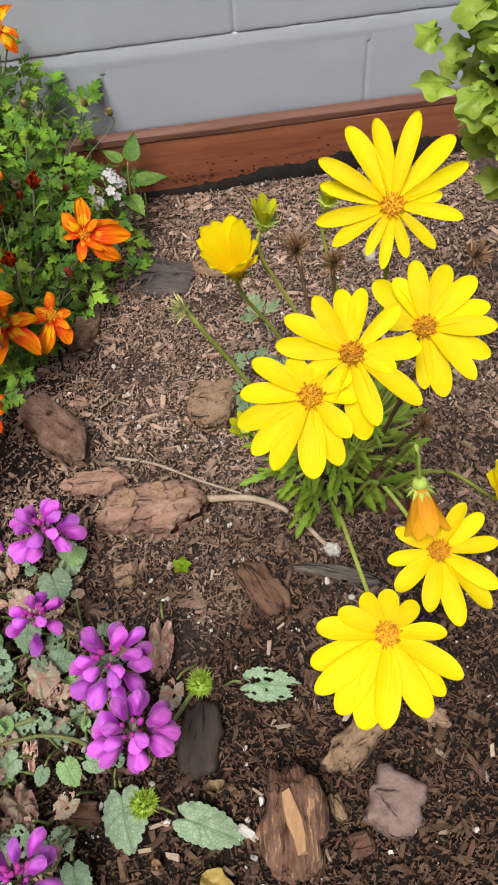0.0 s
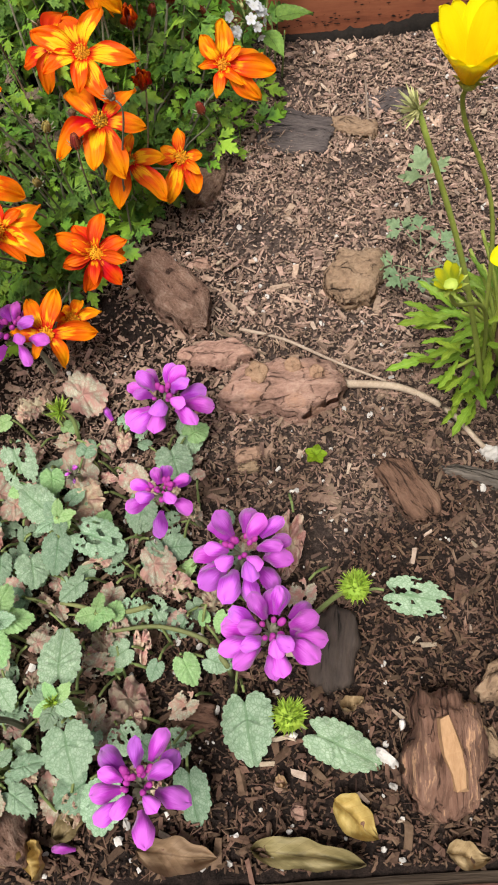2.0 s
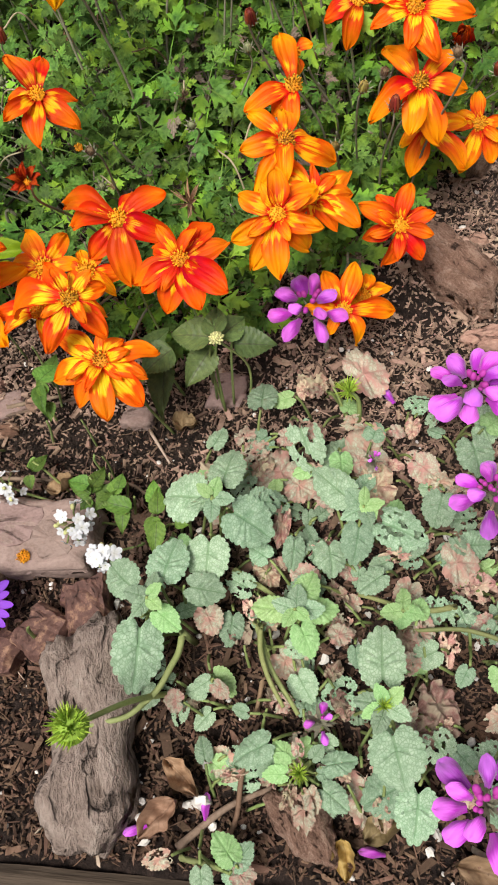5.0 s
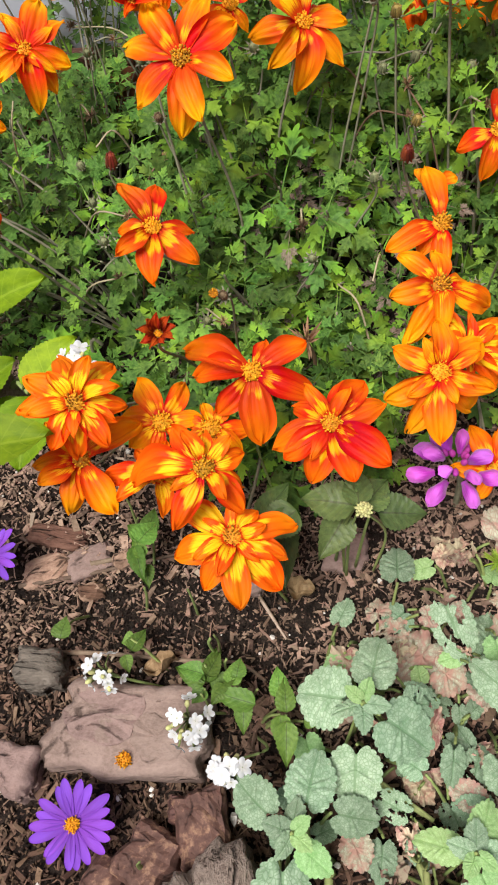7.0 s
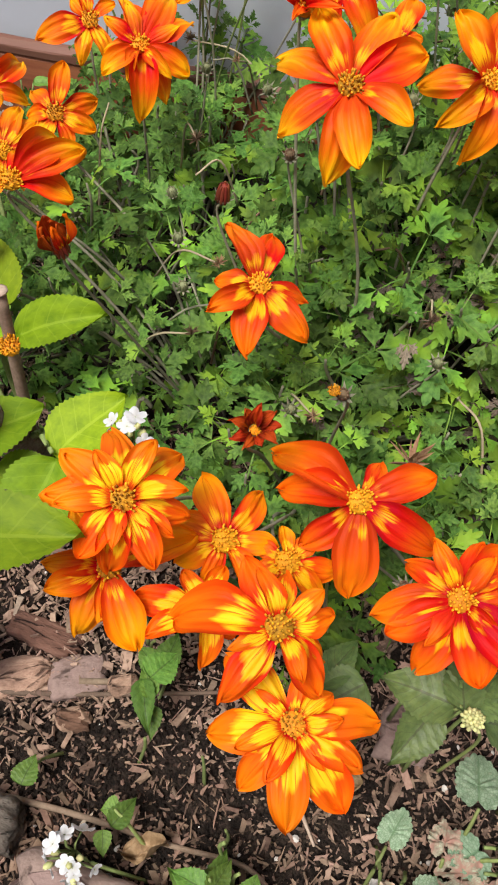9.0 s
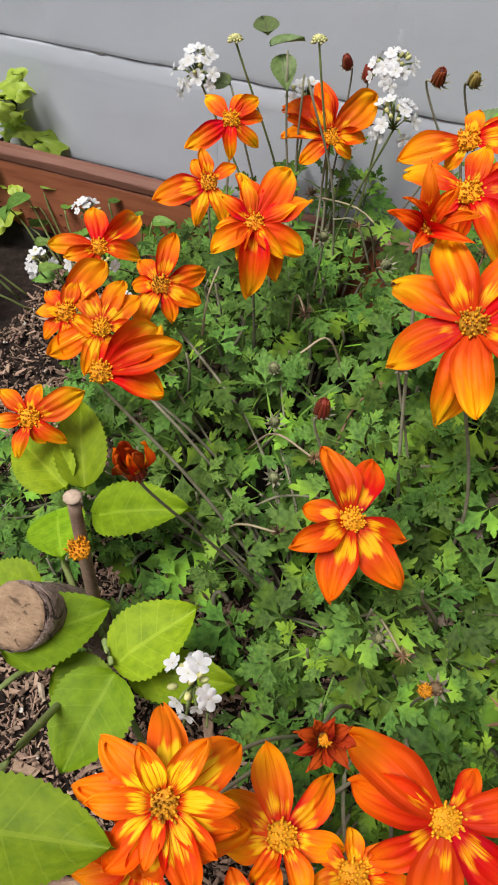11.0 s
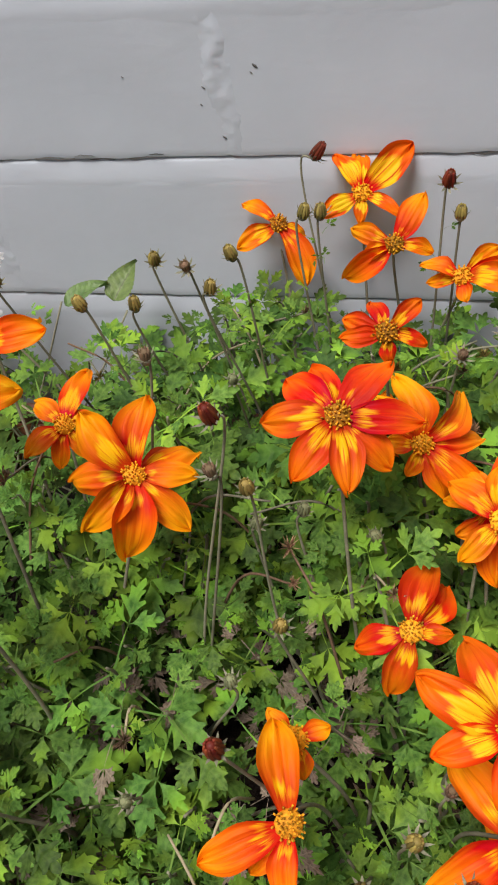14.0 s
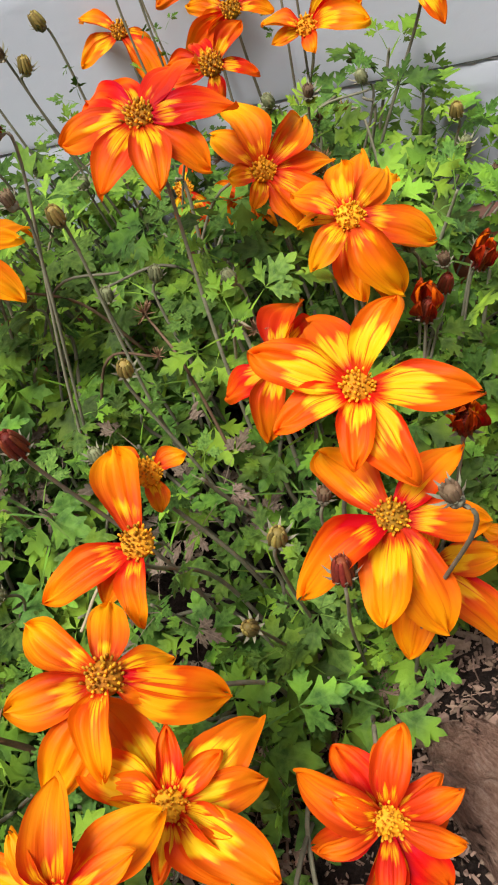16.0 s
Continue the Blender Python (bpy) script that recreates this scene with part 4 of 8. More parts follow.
BARK_WORDS = {"fibrous brown": "fibrous brown bark chunk lying on the mulch", "tan": "tan bark chip with a flat worn face", "orange": "knobbly orange-brown bark piece on the mulch", "red": "flat reddish bark flake half sunk in mulch", "grey": "weathered grey wood piece on the soil", "striped": "layered bark nugget with a pale orange streak", "slate": "dark grey-brown flat bark flake sunk in mulch", "pink": "smooth pinkish-grey bark slab on the mulch", "black": "charcoal-dark flat bark piece", "dark": "dark layered bark block with a tan face", "log": "grey ridged bark log lying in the bed", "white": "small off-white stone chip"}
bark_seed = [0]


def bark(x, y, l, w, h, yaw, kind):
    bark_seed[0] += 1
    s = bark_seed[0]
    big = l > 0.02
    l, w = l * 0.9, w * 0.88
    vs, fs = rough_box_geo(l, w, h, 19 if l > 0.03 else (11 if big else 4), h * (0.05 if kind == "dark" else 0.085 if kind == "pink" else 0.13 if big else 0.10), s, 0.85 if kind in ("log", "fibrous brown", "white", "striped", "orange") else 0.2 if kind in ("dark", "pink") else 0.5, 1.3)
    if kind == "log":
        # two swellings with a waist between
        vs = [Vector((v.x, v.y * (1.02 - 0.26 * math.exp(-((v.x - 0.05 * l) / (0.13 * l)) ** 2)), v.z * (1 - 0.22 * math.exp(-((v.x - 0.05 * l) / (0.10 * l)) ** 2)))) for v in vs]
    me = mesh_from("bark", vs, fs, BARK[kind], smooth=big and kind != "dark")
    low = min(v.z for v in vs)
    ob = place("stone_chip" if kind == "white" else "bark_piece", me, None, pose(x, y, ground_z(x, y) - low - min(0.004, 0.3 * h), rnd.uniform(-4, 4), rnd.uniform(-4, 4), yaw))
    if kind == "orange" and l > 0.05:
        for a, b, r in ((-0.22, 0.05, 0.0085), (0.10, 0.12, 0.0065), (0.30, -0.08, 0.0055)):
            top = max((v for v in vs if abs(v.x - a * l) < 0.005 and abs(v.y - b * w) < 0.005), key=lambda v: v.z)
            kv, kf = blob_geo(10, 20, 0.0024, r, r * 0.8)
            m = pose(a * l, b * w, top.z - 0.0012, 0, 90, 0)
            rag = [q * (1 + 0.35 * noise.noise(Vector((q.y * 260, q.z * 260, a * 9)))) for q in kv]
            place("knot", mesh_from("knot", [m @ Vector((q.x - 0.0007 * math.cos(math.hypot(q.y, q.z) / r * 9), q.y, q.z)) for q in rag], kf, KNOT), ob, WORLD[ob.name], "round ringed knot")
    if kind == "pink" and l > 0.06:
        # a thin broken layer of bark left on the slab's upper face
        for a, b, half, wide, seed in ((-0.16, 0.10, 0.021, 0.012, 3.0), (0.23, -0.16, 0.014, 0.010, 8.0)):
            n, pv = 22, []
            for lift, inset in ((-0.0022, 1.0), (0.0004, 1.0), (0.0009, 0.93)):
                for k in range(n):
                    ang = 2 * math.pi * k / n
                    r = inset * (1 + 0.42 * noise.noise(Vector((1.7 * math.cos(ang), 1.7 * math.sin(ang), seed))) + 0.20 * noise.noise(Vector((6 * math.cos(ang), 6 * math.sin(ang), seed))))
                    px, py = a * l + half * r * math.cos(ang), b * w + wide * r * math.sin(ang)
                    under = min(vs, key=lambda v: (v.x - px) ** 2 + (v.y - py) ** 2 - (1.0 if v.z > 0 else 0.0))
                    pv.append(Vector((px, py, under.z + lift)))
            pf = [(j * n + k, j * n + (k + 1) % n, (j + 1) * n + (k + 1) % n, (j + 1) * n + k) for j in range(2) for k in range(n)]
            mid = sum((pv[2 * n + k] for k in range(n)), Vector()) / n
            pv.append(mid + Vector((0, 0, 0.0006)))
            pf += [(2 * n + k, 2 * n + (k + 1) % n, 3 * n) for k in range(n)]
            place("bark_plate", mesh_from("bark_plate", pv, pf, BARK["pink"], smooth=False), ob, WORLD[ob.name], "thin flaking layer of pinkish bark")
    if kind == "striped":
        spine = [max((v for v in vs if abs(v.x - t * l) < 0.006 and abs(v.y - 0.1 * w * math.sin(5 * t)) < 0.005), key=lambda v: v.z) for t in (-0.22, -0.08, 0.06, 0.2, 0.34)]
        sv, sf = [], []
        for k, q in enumerate(spine):
            half = (0.0022, 0.0036, 0.0045, 0.0034, 0.0024)[k]
            y = 0.1 * w * math.sin(5 * (-0.22 + 0.14 * k))
            x = l * (-0.22 + 0.14 * k)
            sv += [Vector((x, y - half - 0.0008, q.z - 0.004)), Vector((x + 0.001, y - half, q.z + 0.0006)), Vector((x - 0.001, y + half * 0.7, q.z + 0.0008)), Vector((x, y + half + 0.001, q.z - 0.004))]
        for k in range(4):
            sf += [(4 * k + e, 4 * k + 4 + e, 4 * k + 5 + e, 4 * k + 1 + e) for e in range(3)]
        sf += [(0, 1, 2, 3), (19, 18, 17, 16)]
        place("inner_bark", mesh_from("inner_bark", sv, sf, INNER, None, False), ob, WORLD[ob.name], "exposed pale orange inner bark")
    tagged(ob, BARK_WORDS[kind], "stone" if kind == "white" else "bark", "bark pieces on the bed" if kind != "white" else "white stone chips")


def dry_leaf(x, y, l, w, h, yaw, kind):
    s = rnd.random() * 9

    def f(u, v):
        wave = 0.3 * noise.noise(Vector((u * 5 + s, (1 if v > 0 else -1) * 3, s)))
        hw = 0.5 * w * (max(0.0, u) ** 0.55 * max(0.0, 1 - u) ** 0.8 / 0.40 * (1 + wave) + 0.01)
        z = 0.75 * v * v + 0.18 * abs(v) + 0.7 * (u - 0.5) ** 2 + 0.95 * noise.noise(Vector((u * 3.4 + s, v * 1.6, 0))) + 0.10 * math.sin((u - 0.2 * abs(v)) * 40) * (1 - abs(v))
        return ((u - 0.5) * l, v * hw + 0.10 * w * math.sin(2.5 * u + s), h * z)
    me = sheet(20, 8, f, DRY[kind], "dry_leaf")
    sol = [(v.co.x, v.co.y, v.co.z) for v in me.vertices]
    low = min(p[2] for p in sol)
    tagged(place("dry_leaf", me, None, pose(x, y, ground_z(x, y) - low + 0.003, rnd.uniform(-8, 8), rnd.uniform(-6, 6), yaw)), {"brown": "curled brown dry leaf on the mulch", "olive": "olive-brown leathery fallen leaf", "yellow": "yellowed curled fallen leaf", "tan": "small tan dry leaf on the soil"}[kind], "leaf", "fallen leaves")


def twig(points, r, kind):
    vs, fs = tube_geo([p + Vector((0, 0, 0.0006 * noise.noise(p * 90))) for p in spline([(a, b, ground_z(a, b) + r + 0.0035) for a, b, c in points], 8)], r, r * 0.6, 7)
    tagged(place("twig", mesh_from("twig", vs, fs, TWIG[kind])), {"pale": "thin pale dry twig lying on the mulch", "brown": "thin brown dead stem lying on the soil"}[kind], "twig", "loose twigs")


# ---- plants ----
def bidens_petal(seed, mat):
    """A broad petal, widest past its middle, with a blunt three-toothed tip."""
    a, b, c = (seed * 0.37) % 1, (seed * 0.61) % 1, (seed * 0.83) % 1

    def f(u, v):
        hw = (0.215 + 0.03 * c) * (0.27 + 0.73 * math.sin(0.5 * math.pi * min(1, u / 0.56)) ** 1.1) * max(0.0, 1 - max(0, (u - 0.50) / 0.50) ** (1.9 + 0.7 * a)) ** 0.72 + 0.0025
        x = u - u ** 9 * (0.085 * math.exp(-((abs(v) - 0.40) / 0.16) ** 2) + 0.05 * (b - 0.3) * v)
        z = 0.44 * u * (1 - u) * (0.15 + a) - (0.02 + 0.40 * b) * u ** 3 + 0.30 * v * v * (a - 0.38) * math.sin(math.pi * u)
        z += 0.022 * math.cos(4.0 * math.pi * v) * math.sin(math.pi * u) + 0.07 * math.sin(5 * u + 6 * a) * v * u
        z += 0.10 * noise.noise(Vector((u * 3.2, v * 1.5, seed * 2.1))) * u + 0.05 * math.sin(7 * v + 9 * c) * u ** 4
        return (x, v * hw * (1 + 0.07 * math.sin(9 * u + 6 * c + 2 * (v > 0))) + 0.09 * (b - 0.5) * u * u, z)
    return sheet(14, 14, f, mat, tip=1.7)


PETALS = {k: [bidens_petal(s, PETAL[k]) for s in range(1, 10)] for k in PETAL}


def disc_mesh(radius, height, count, size, mat, seed):
    """A dome of tiny florets."""
    rng, h = random.Random(seed), Heap()
    vs, fs = blob_geo(5, 10, radius * 0.9, radius * 0.9, height * 0.8)
    h.add([Vector((v.x, v.y, v.z)) for v in vs], fs)
    for i in range(count):
        r = math.sqrt((i + 0.5) / count)
        a, r = i * 2.39996 + rng.uniform(-0.35, 0.35), min(1.06, r * rng.uniform(0.90, 1.10))
        p = Vector((radius * r * math.cos(a), radius * r * math.sin(a), height * rng.uniform(0.85, 1.2) * math.sqrt(max(0.05, 1 - r * r * 0.9))))
        d = Vector((p.x * 0.6, p.y * 0.6, radius)).normalized()
        vs, fs = blob_geo(3, 4, size * rng.uniform(0.9, 1.7), size * 0.55, size * 0.55)
        m = basis(p, d, (1, 0.2, 0))
        h.add([m @ v for v in vs], fs)
    return h.mesh("disc", mat)


DISCS = [disc_mesh(0.0050, 0.0029, 52, 0.0009, DISC, 1), disc_mesh(0.0050, 0.0030, 54, 0.0009, DISC_DARK, 2), disc_mesh(0.0047, 0.003, 46, 0.0009, DISC, 3)]
DAISY_DISC = disc_mesh(0.0054, 0.0030, 80, 0.0009, DISC_DAISY, 4)


def calyx_and_stem(points, r0, r1, cup, bracts, reach=2.2):
    """Stem through points, ending in a cup of small bracts."""
    h = Heap()
    line = spline(points, 7)
    h.add(*tube_geo(line, r0, r1, 6))
    top, d = line[-1], (line[-1] - line[-2]).normalized()
    h.add([basis(top, d, (0.3, 1, 0.2)) @ v for v in blob_geo(4, 7, cup * 0.8, cup, cup)[0]], blob_geo(4, 7, 1, 1, 1)[1])
    o = d.orthogonal().normalized()
    for k in range(bracts):
        w = 2 * math.pi * k / bracts
        out = (math.cos(w) * o + math.sin(w) * d.cross(o)).normalized()
        m = basis(top, (out + 0.5 * d).normalized(), d)
        h.add([m @ Vector(q) for q in ((0, -cup * 0.3, 0), (0, cup * 0.3, 0), (cup * 0.64 * reach, cup * 0.22, 0.0004), (cup * reach, 0, 0.0005 * reach), (cup * 0.64 * reach, -cup * 0.22, 0.0004))], [(0, 4, 3, 2, 1)])
    return h


PLANTS = {
    "west": thing("bidens_plant", (-0.33, 0.28, 0), "bushy bidens with orange flowers and ferny leaves beside the wall", "flowering plant", "bidens plants"),
    "middle": thing("bidens_plant", (-0.20, 0.20, 0), "bushy bidens with red-orange flowers and ferny green leaves", "flowering plant", "bidens plants"),
    "east": thing("bidens_plant", (-0.06, 0.22, 0), "bushy bidens with clustered orange flowers over bark mulch", "flowering plant", "bidens plants"),
    "back": thing("bidens_plant", (-0.09, 0.39, 0), "tall bidens with orange flowers against the grey wall", "flowering plant", "bidens plants"),
}


def plant_at(p):
    if p[0] < -0.27:
        return PLANTS["west"]
    if p[1] > 0.33:
        return PLANTS["back"]
    return PLANTS["middle"] if p[0] < -0.125 else PLANTS["east"]


def foot_of(c, spread=0.35, fan=True):
    base = WORLD[plant_at(c).name].translation
    if fan and c[0] < -0.26 and c[1] < 0.28:
        base, spread = Vector((-0.250, 0.185, 0)), 0.85
    f = Vector((c[0] + (base.x - c[0]) * spread, c[1] + (base.y - c[1]) * spread + 0.02, 0.0))
    return Vector((f.x, f.y, ground_z(f.x, f.y)))


def bidens(c, n, petals, kind, cup=0.0, inner=0):
    c, n = Vector(c), Vector(n).normalized()
    plant = plant_at(c)
    foot = foot_of(c, 0.5)
    back = c - n * 0.004
    h = calyx_and_stem((foot, foot.lerp(back, 0.45) + Vector((rnd.uniform(-0.012, 0.012), rnd.uniform(-0.005, 0.010), 0.010)), back - n * 0.016 - Vector((0, 0, 0.004)), back), 0.0009, 0.0006, 0.0024, 8)
    head = place("flower", h.mesh("flower", GREYSTEM), plant)
    e1 = (Vector((1, 0, 0)) - n.x * n).normalized()
    e2 = n.cross(e1)
    ring = sorted(petals)
    if len(kind) > 1:
        kind = kind[0]
        for (a, l), (b, l2) in zip(ring, ring[1:] + [(ring[0][0] + 360, ring[0][1])]):
            for q in range(1, int((b - a) / 58) + (1 if (b - a) % 58 > 30 and b - a > 75 else 0)):
                petals = (*petals, (a + q * (b - a) / max(2, round((b - a) / 52)), 0.5 * (l + l2) * rnd.uniform(0.8, 1.0)))
    for k, (a, l) in enumerate(petals):
        a, l = radians(a), l / 1000 * 1.04
        d = math.cos(a) * e1 + math.sin(a) * e2
        lift = rnd.uniform(-0.24, 0.30) + cup
        d2 = (d + lift * n).normalized()
        tw = rnd.uniform(-0.38, 0.38)
        up = n * math.cos(tw) + n.cross(d) * math.sin(tw)
        wide = max(l, 0.016) * rnd.uniform(0.88, 1.10) * (0.62 if cup > 1 else 0.42 if kind == "d" else 0.62 if kind == "r" and l < 0.012 else 1)
        m = basis(c + d * 0.0018 + n * (0.0002 * (k % 3)), d2, up, l - 0.0018, wide, l)
        place("petal", PETALS[kind][rnd.randrange(9)], head, m)
    for k in range(inner):
        # a second, shorter ring of petals
        a = 2 * math.pi * (k + rnd.uniform(0.25, 0.75)) / inner
        d = math.cos(a) * e1 + math.sin(a) * e2
        l = rnd.uniform(0.013, 0.018)
        place("petal", PETALS[kind][rnd.randrange(9)], head, basis(c + d * 0.0022 + n * 0.0008, (d + rnd.uniform(0.25, 0.55) * n).normalized(), n + rnd.uniform(-0.3, 0.3) * n.cross(d), l, l * rnd.uniform(0.85, 1.05), l))
    ds = 0.4 if kind == "d" else 0.45 if max(q[1] for q in petals) < 12 else 1.0
    place("disc", DISCS[rnd.randrange(3)], head, basis(c + n * 0.0006, e1, n, ds, ds, ds))


def bud_mesh(l, w, mat, seed, open_tip=False):
    """A bud of overlapping scales."""
    h = Heap()
    h.add([pose(0, 0, l / 2) @ pose(0, 0, 0, 0, -90, 0) @ v for v in blob_geo(6, 9, l * 0.46, w * 0.36, w * 0.36)[0]], blob_geo(6, 9, 1, 1, 1)[1])
    for k in range(10):
        a = 2 * math.pi * k / 10 + 0.2 * (seed % 3)
        vs, fs = blob_geo(6, 5, l / 2 * (1 + 0.08 * math.sin(k * 2.1)), w * 0.155, w * 0.12)
        m = pose(0, 0, l / 2) @ Euler((0, 0, a)).to_matrix().to_4x4() @ pose(w * 0.33, 0, 0, 0, 8 if open_tip else -9, 0) @ pose(0, 0, 0, 0, -90, 0)
        h.add([m @ v for v in vs], fs)
    return h.mesh("bud", mat)


GREYBUD = earthy("grey green bud", ((0.3, (0.11, 0.13, 0.06)), (0.7, (0.26, 0.27, 0.15))), 160, 0.7, 0.4, 0.0006, amount=0.4)
BUDS = {"green": bud_mesh(0.0062, 0.0072, GREYBUD, 5), "red": bud_mesh(0.0105, 0.0080, BUD, 1), "olive": bud_mesh(0.0075, 0.0075, BUDGREEN, 2), "long": bud_mesh(0.0115, 0.0078, BUD, 3), "seed": bud_mesh(0.006, 0.006, DRYSTEM, 4, True)}


def bud(c, kind, lean=(0, -0.25, 1)):
    c, d = Vector(c), Vector(lean).normalized()
    d = (d + Vector((rnd.uniform(-0.3, 0.3), rnd.uniform(-0.3, 0.2), 0))).normalized()
    foot = foot_of(c, 0.4)
    base = c - d * 0.004
    h = calyx_and_stem((foot, foot.lerp(base, 0.5) + Vector((rnd.uniform(-0.006, 0.006), 0, 0.004)), base - d * 0.012, base), 0.0007, 0.0005, 0.0022, 9, rnd.uniform(2.3, 3.4))
    stalk = place("bud_stalk", h.mesh("bud_stalk", GREYSTEM), plant_at(c))
    for k in range(3):
        q = foot.lerp(base, rnd.uniform(0.25, 0.62)) + Vector((0, 0, 0.002))
        w = rnd.uniform(0, 6.28)
        s = rnd.uniform(0.010, 0.018)
        out = Vector((math.cos(w), math.sin(w), rnd.uniform(-0.1, 0.6)))
        place("leaf", FERNS[rnd.randrange(8)], plant_at(c), basis(q + 0.4 * s * out.normalized(), out, (0, -0.3, 1), s, s, s))
    for k in range(3 if c.y > 0.33 else 0):
        q = foot.lerp(base, rnd.uniform(0.74, 0.92))
        w, sz = rnd.uniform(0, 6.28), rnd.uniform(0.007, 0.012)
        out = Vector((math.cos(w), math.sin(w), rnd.uniform(0.3, 1.0))).normalized()
        place("leaf", FERNS[rnd.randrange(8)], plant_at(c), basis(q + 0.35 * sz * out, out, (0, -0.4, 1), sz, sz * 0.7, sz))
    if kind == "long":
        o = d.orthogonal().normalized()
        for k in range(8):
            w = 2 * math.pi * k / 8 + rnd.uniform(-0.2, 0.2)
            out = math.cos(w) * o + math.sin(w) * d.cross(o)
            l = rnd.uniform(0.011, 0.0145)
            place("petal", PETALS["d" if k % 3 else "r"][rnd.randrange(9)], stalk, basis(base + d * 0.003 + out * 0.0018, (d + rnd.uniform(0.10, 0.40) * out).normalized(), out, l, l * 0.8, l * 0.8))
    place("bud", BUDS[kind], stalk, basis(base, d.orthogonal(), d, 0.8, 0.8, 0.85), {"red": "closed dark red bud", "olive": "olive green bud", "long": "long half-open red bud", "seed": "dried brown seed head", "green": "small closed grey-green bud"}[kind])


HALF_LEAFLET = ((0.12, 0.016), (0.26, 0.070), (0.39, 0.185), (0.52, 0.290), (0.56, 0.268), (0.545, 0.210), (0.52, 0.140), (0.62, 0.150), (0.74, 0.195), (0.785, 0.175), (0.765, 0.115), (0.745, 0.085), (0.86, 0.080), (0.95, 0.042))


def ferny_leaf(seed, mat, plain=False):
    """A leaf of three flat leaflets, each cut into broad pointed lobes, one unit long."""
    rng = random.Random(seed)
    half = HALF_LEAFLET[::2] if plain else HALF_LEAFLET
    vs, uv, fs = [Vector((0.30, 0, 0))], [(0.0, 0.5)], []
    stalk = [Vector((-0.35, -0.016, -0.10)), Vector((-0.35, 0.016, -0.10)), Vector((0.0, 0.016, -0.015)), Vector((0.0, -0.016, -0.015))]
    vs, uv = vs + stalk, uv + [(0.3, 0.5)] * 4
    fs += [(1, 4, 3, 2), (4, 0, 3)]

    def leaflet(ang, l, wide):
        m = pose(0.30, 0, 0, rng.uniform(-14, 14), rng.uniform(-10, 14), ang)
        bend, fold, ph = rng.uniform(0.0, 0.30), rng.uniform(0.02, 0.22), rng.uniform(0, 6)
        rows = [0]
        for x, y in half:
            px = max(0.05, x - 0.75 * y)
            rows.append(len(vs))
            vs.append(m @ Vector((px * l, 0, -bend * px * px * l)))
            uv.append((px, 0.5))
        rows.append(len(vs))
        vs.append(m @ Vector((l, 0, -bend * l)))
        uv.append((1.0, 0.5))
        for side in (-1, 1):
            grow, edge = rng.uniform(0.85, 1.15), [0]
            for x, y in half:
                px, py = x + rng.uniform(-0.02, 0.02), y * grow * wide * rng.uniform(0.9, 1.1)
                edge.append(len(vs))
                vs.append(m @ Vector((px * l, side * py * l, (fold * py - bend * px * px + 0.03 * math.sin(8 * px + 6 * py * side + ph)) * l)))
                uv.append((px, 0.5 + side * py * 1.3))
            edge.append(rows[-1])
            for k in range(len(rows) - 1):
                q = (rows[k], rows[k + 1], edge[k + 1], edge[k]) if side > 0 else (rows[k], edge[k], edge[k + 1], rows[k + 1])
                q = tuple(dict.fromkeys(q))
                if len(q) > 2:
                    fs.append(q)
    leaflet(rng.uniform(-9, 9), 0.66, rng.uniform(1.05, 1.3))
    for side in (-1, 1):
        leaflet(side * rng.uniform(56, 74), 0.52, rng.uniform(0.95, 1.2))
    return mesh_from("leaf", vs, fs, mat, uv)


FERNS = [ferny_leaf(s, FERN) for s in range(8)]
LOWER = [ferny_leaf(s + 40, FERN, True) for s in range(4)]
FADES = [ferny_leaf(s + 20, FADED) for s in range(2)]


def mound(x, y):
    """Height of the bidens' leaves over the soil; nought outside the clump."""
    right = 0.050 + min(0.0, (y - 0.31)) * 0.85
    front = 0.095 if x > -0.25 else 0.16
    left = -0.44
    k = min((right - x) / 0.06, (y - front) / 0.05, (x - left) / 0.08)
    if k <= 0:
        return 0.0
    h = max(0.05, min(0.136, 0.070 + 0.52 * (y - 0.19))) - max(0.0, y - 0.37) * (0.45 if x < -0.17 else 0.05)
    if x < -0.25:
        h = h * 0.72
    return h * min(1, k) ** 0.5


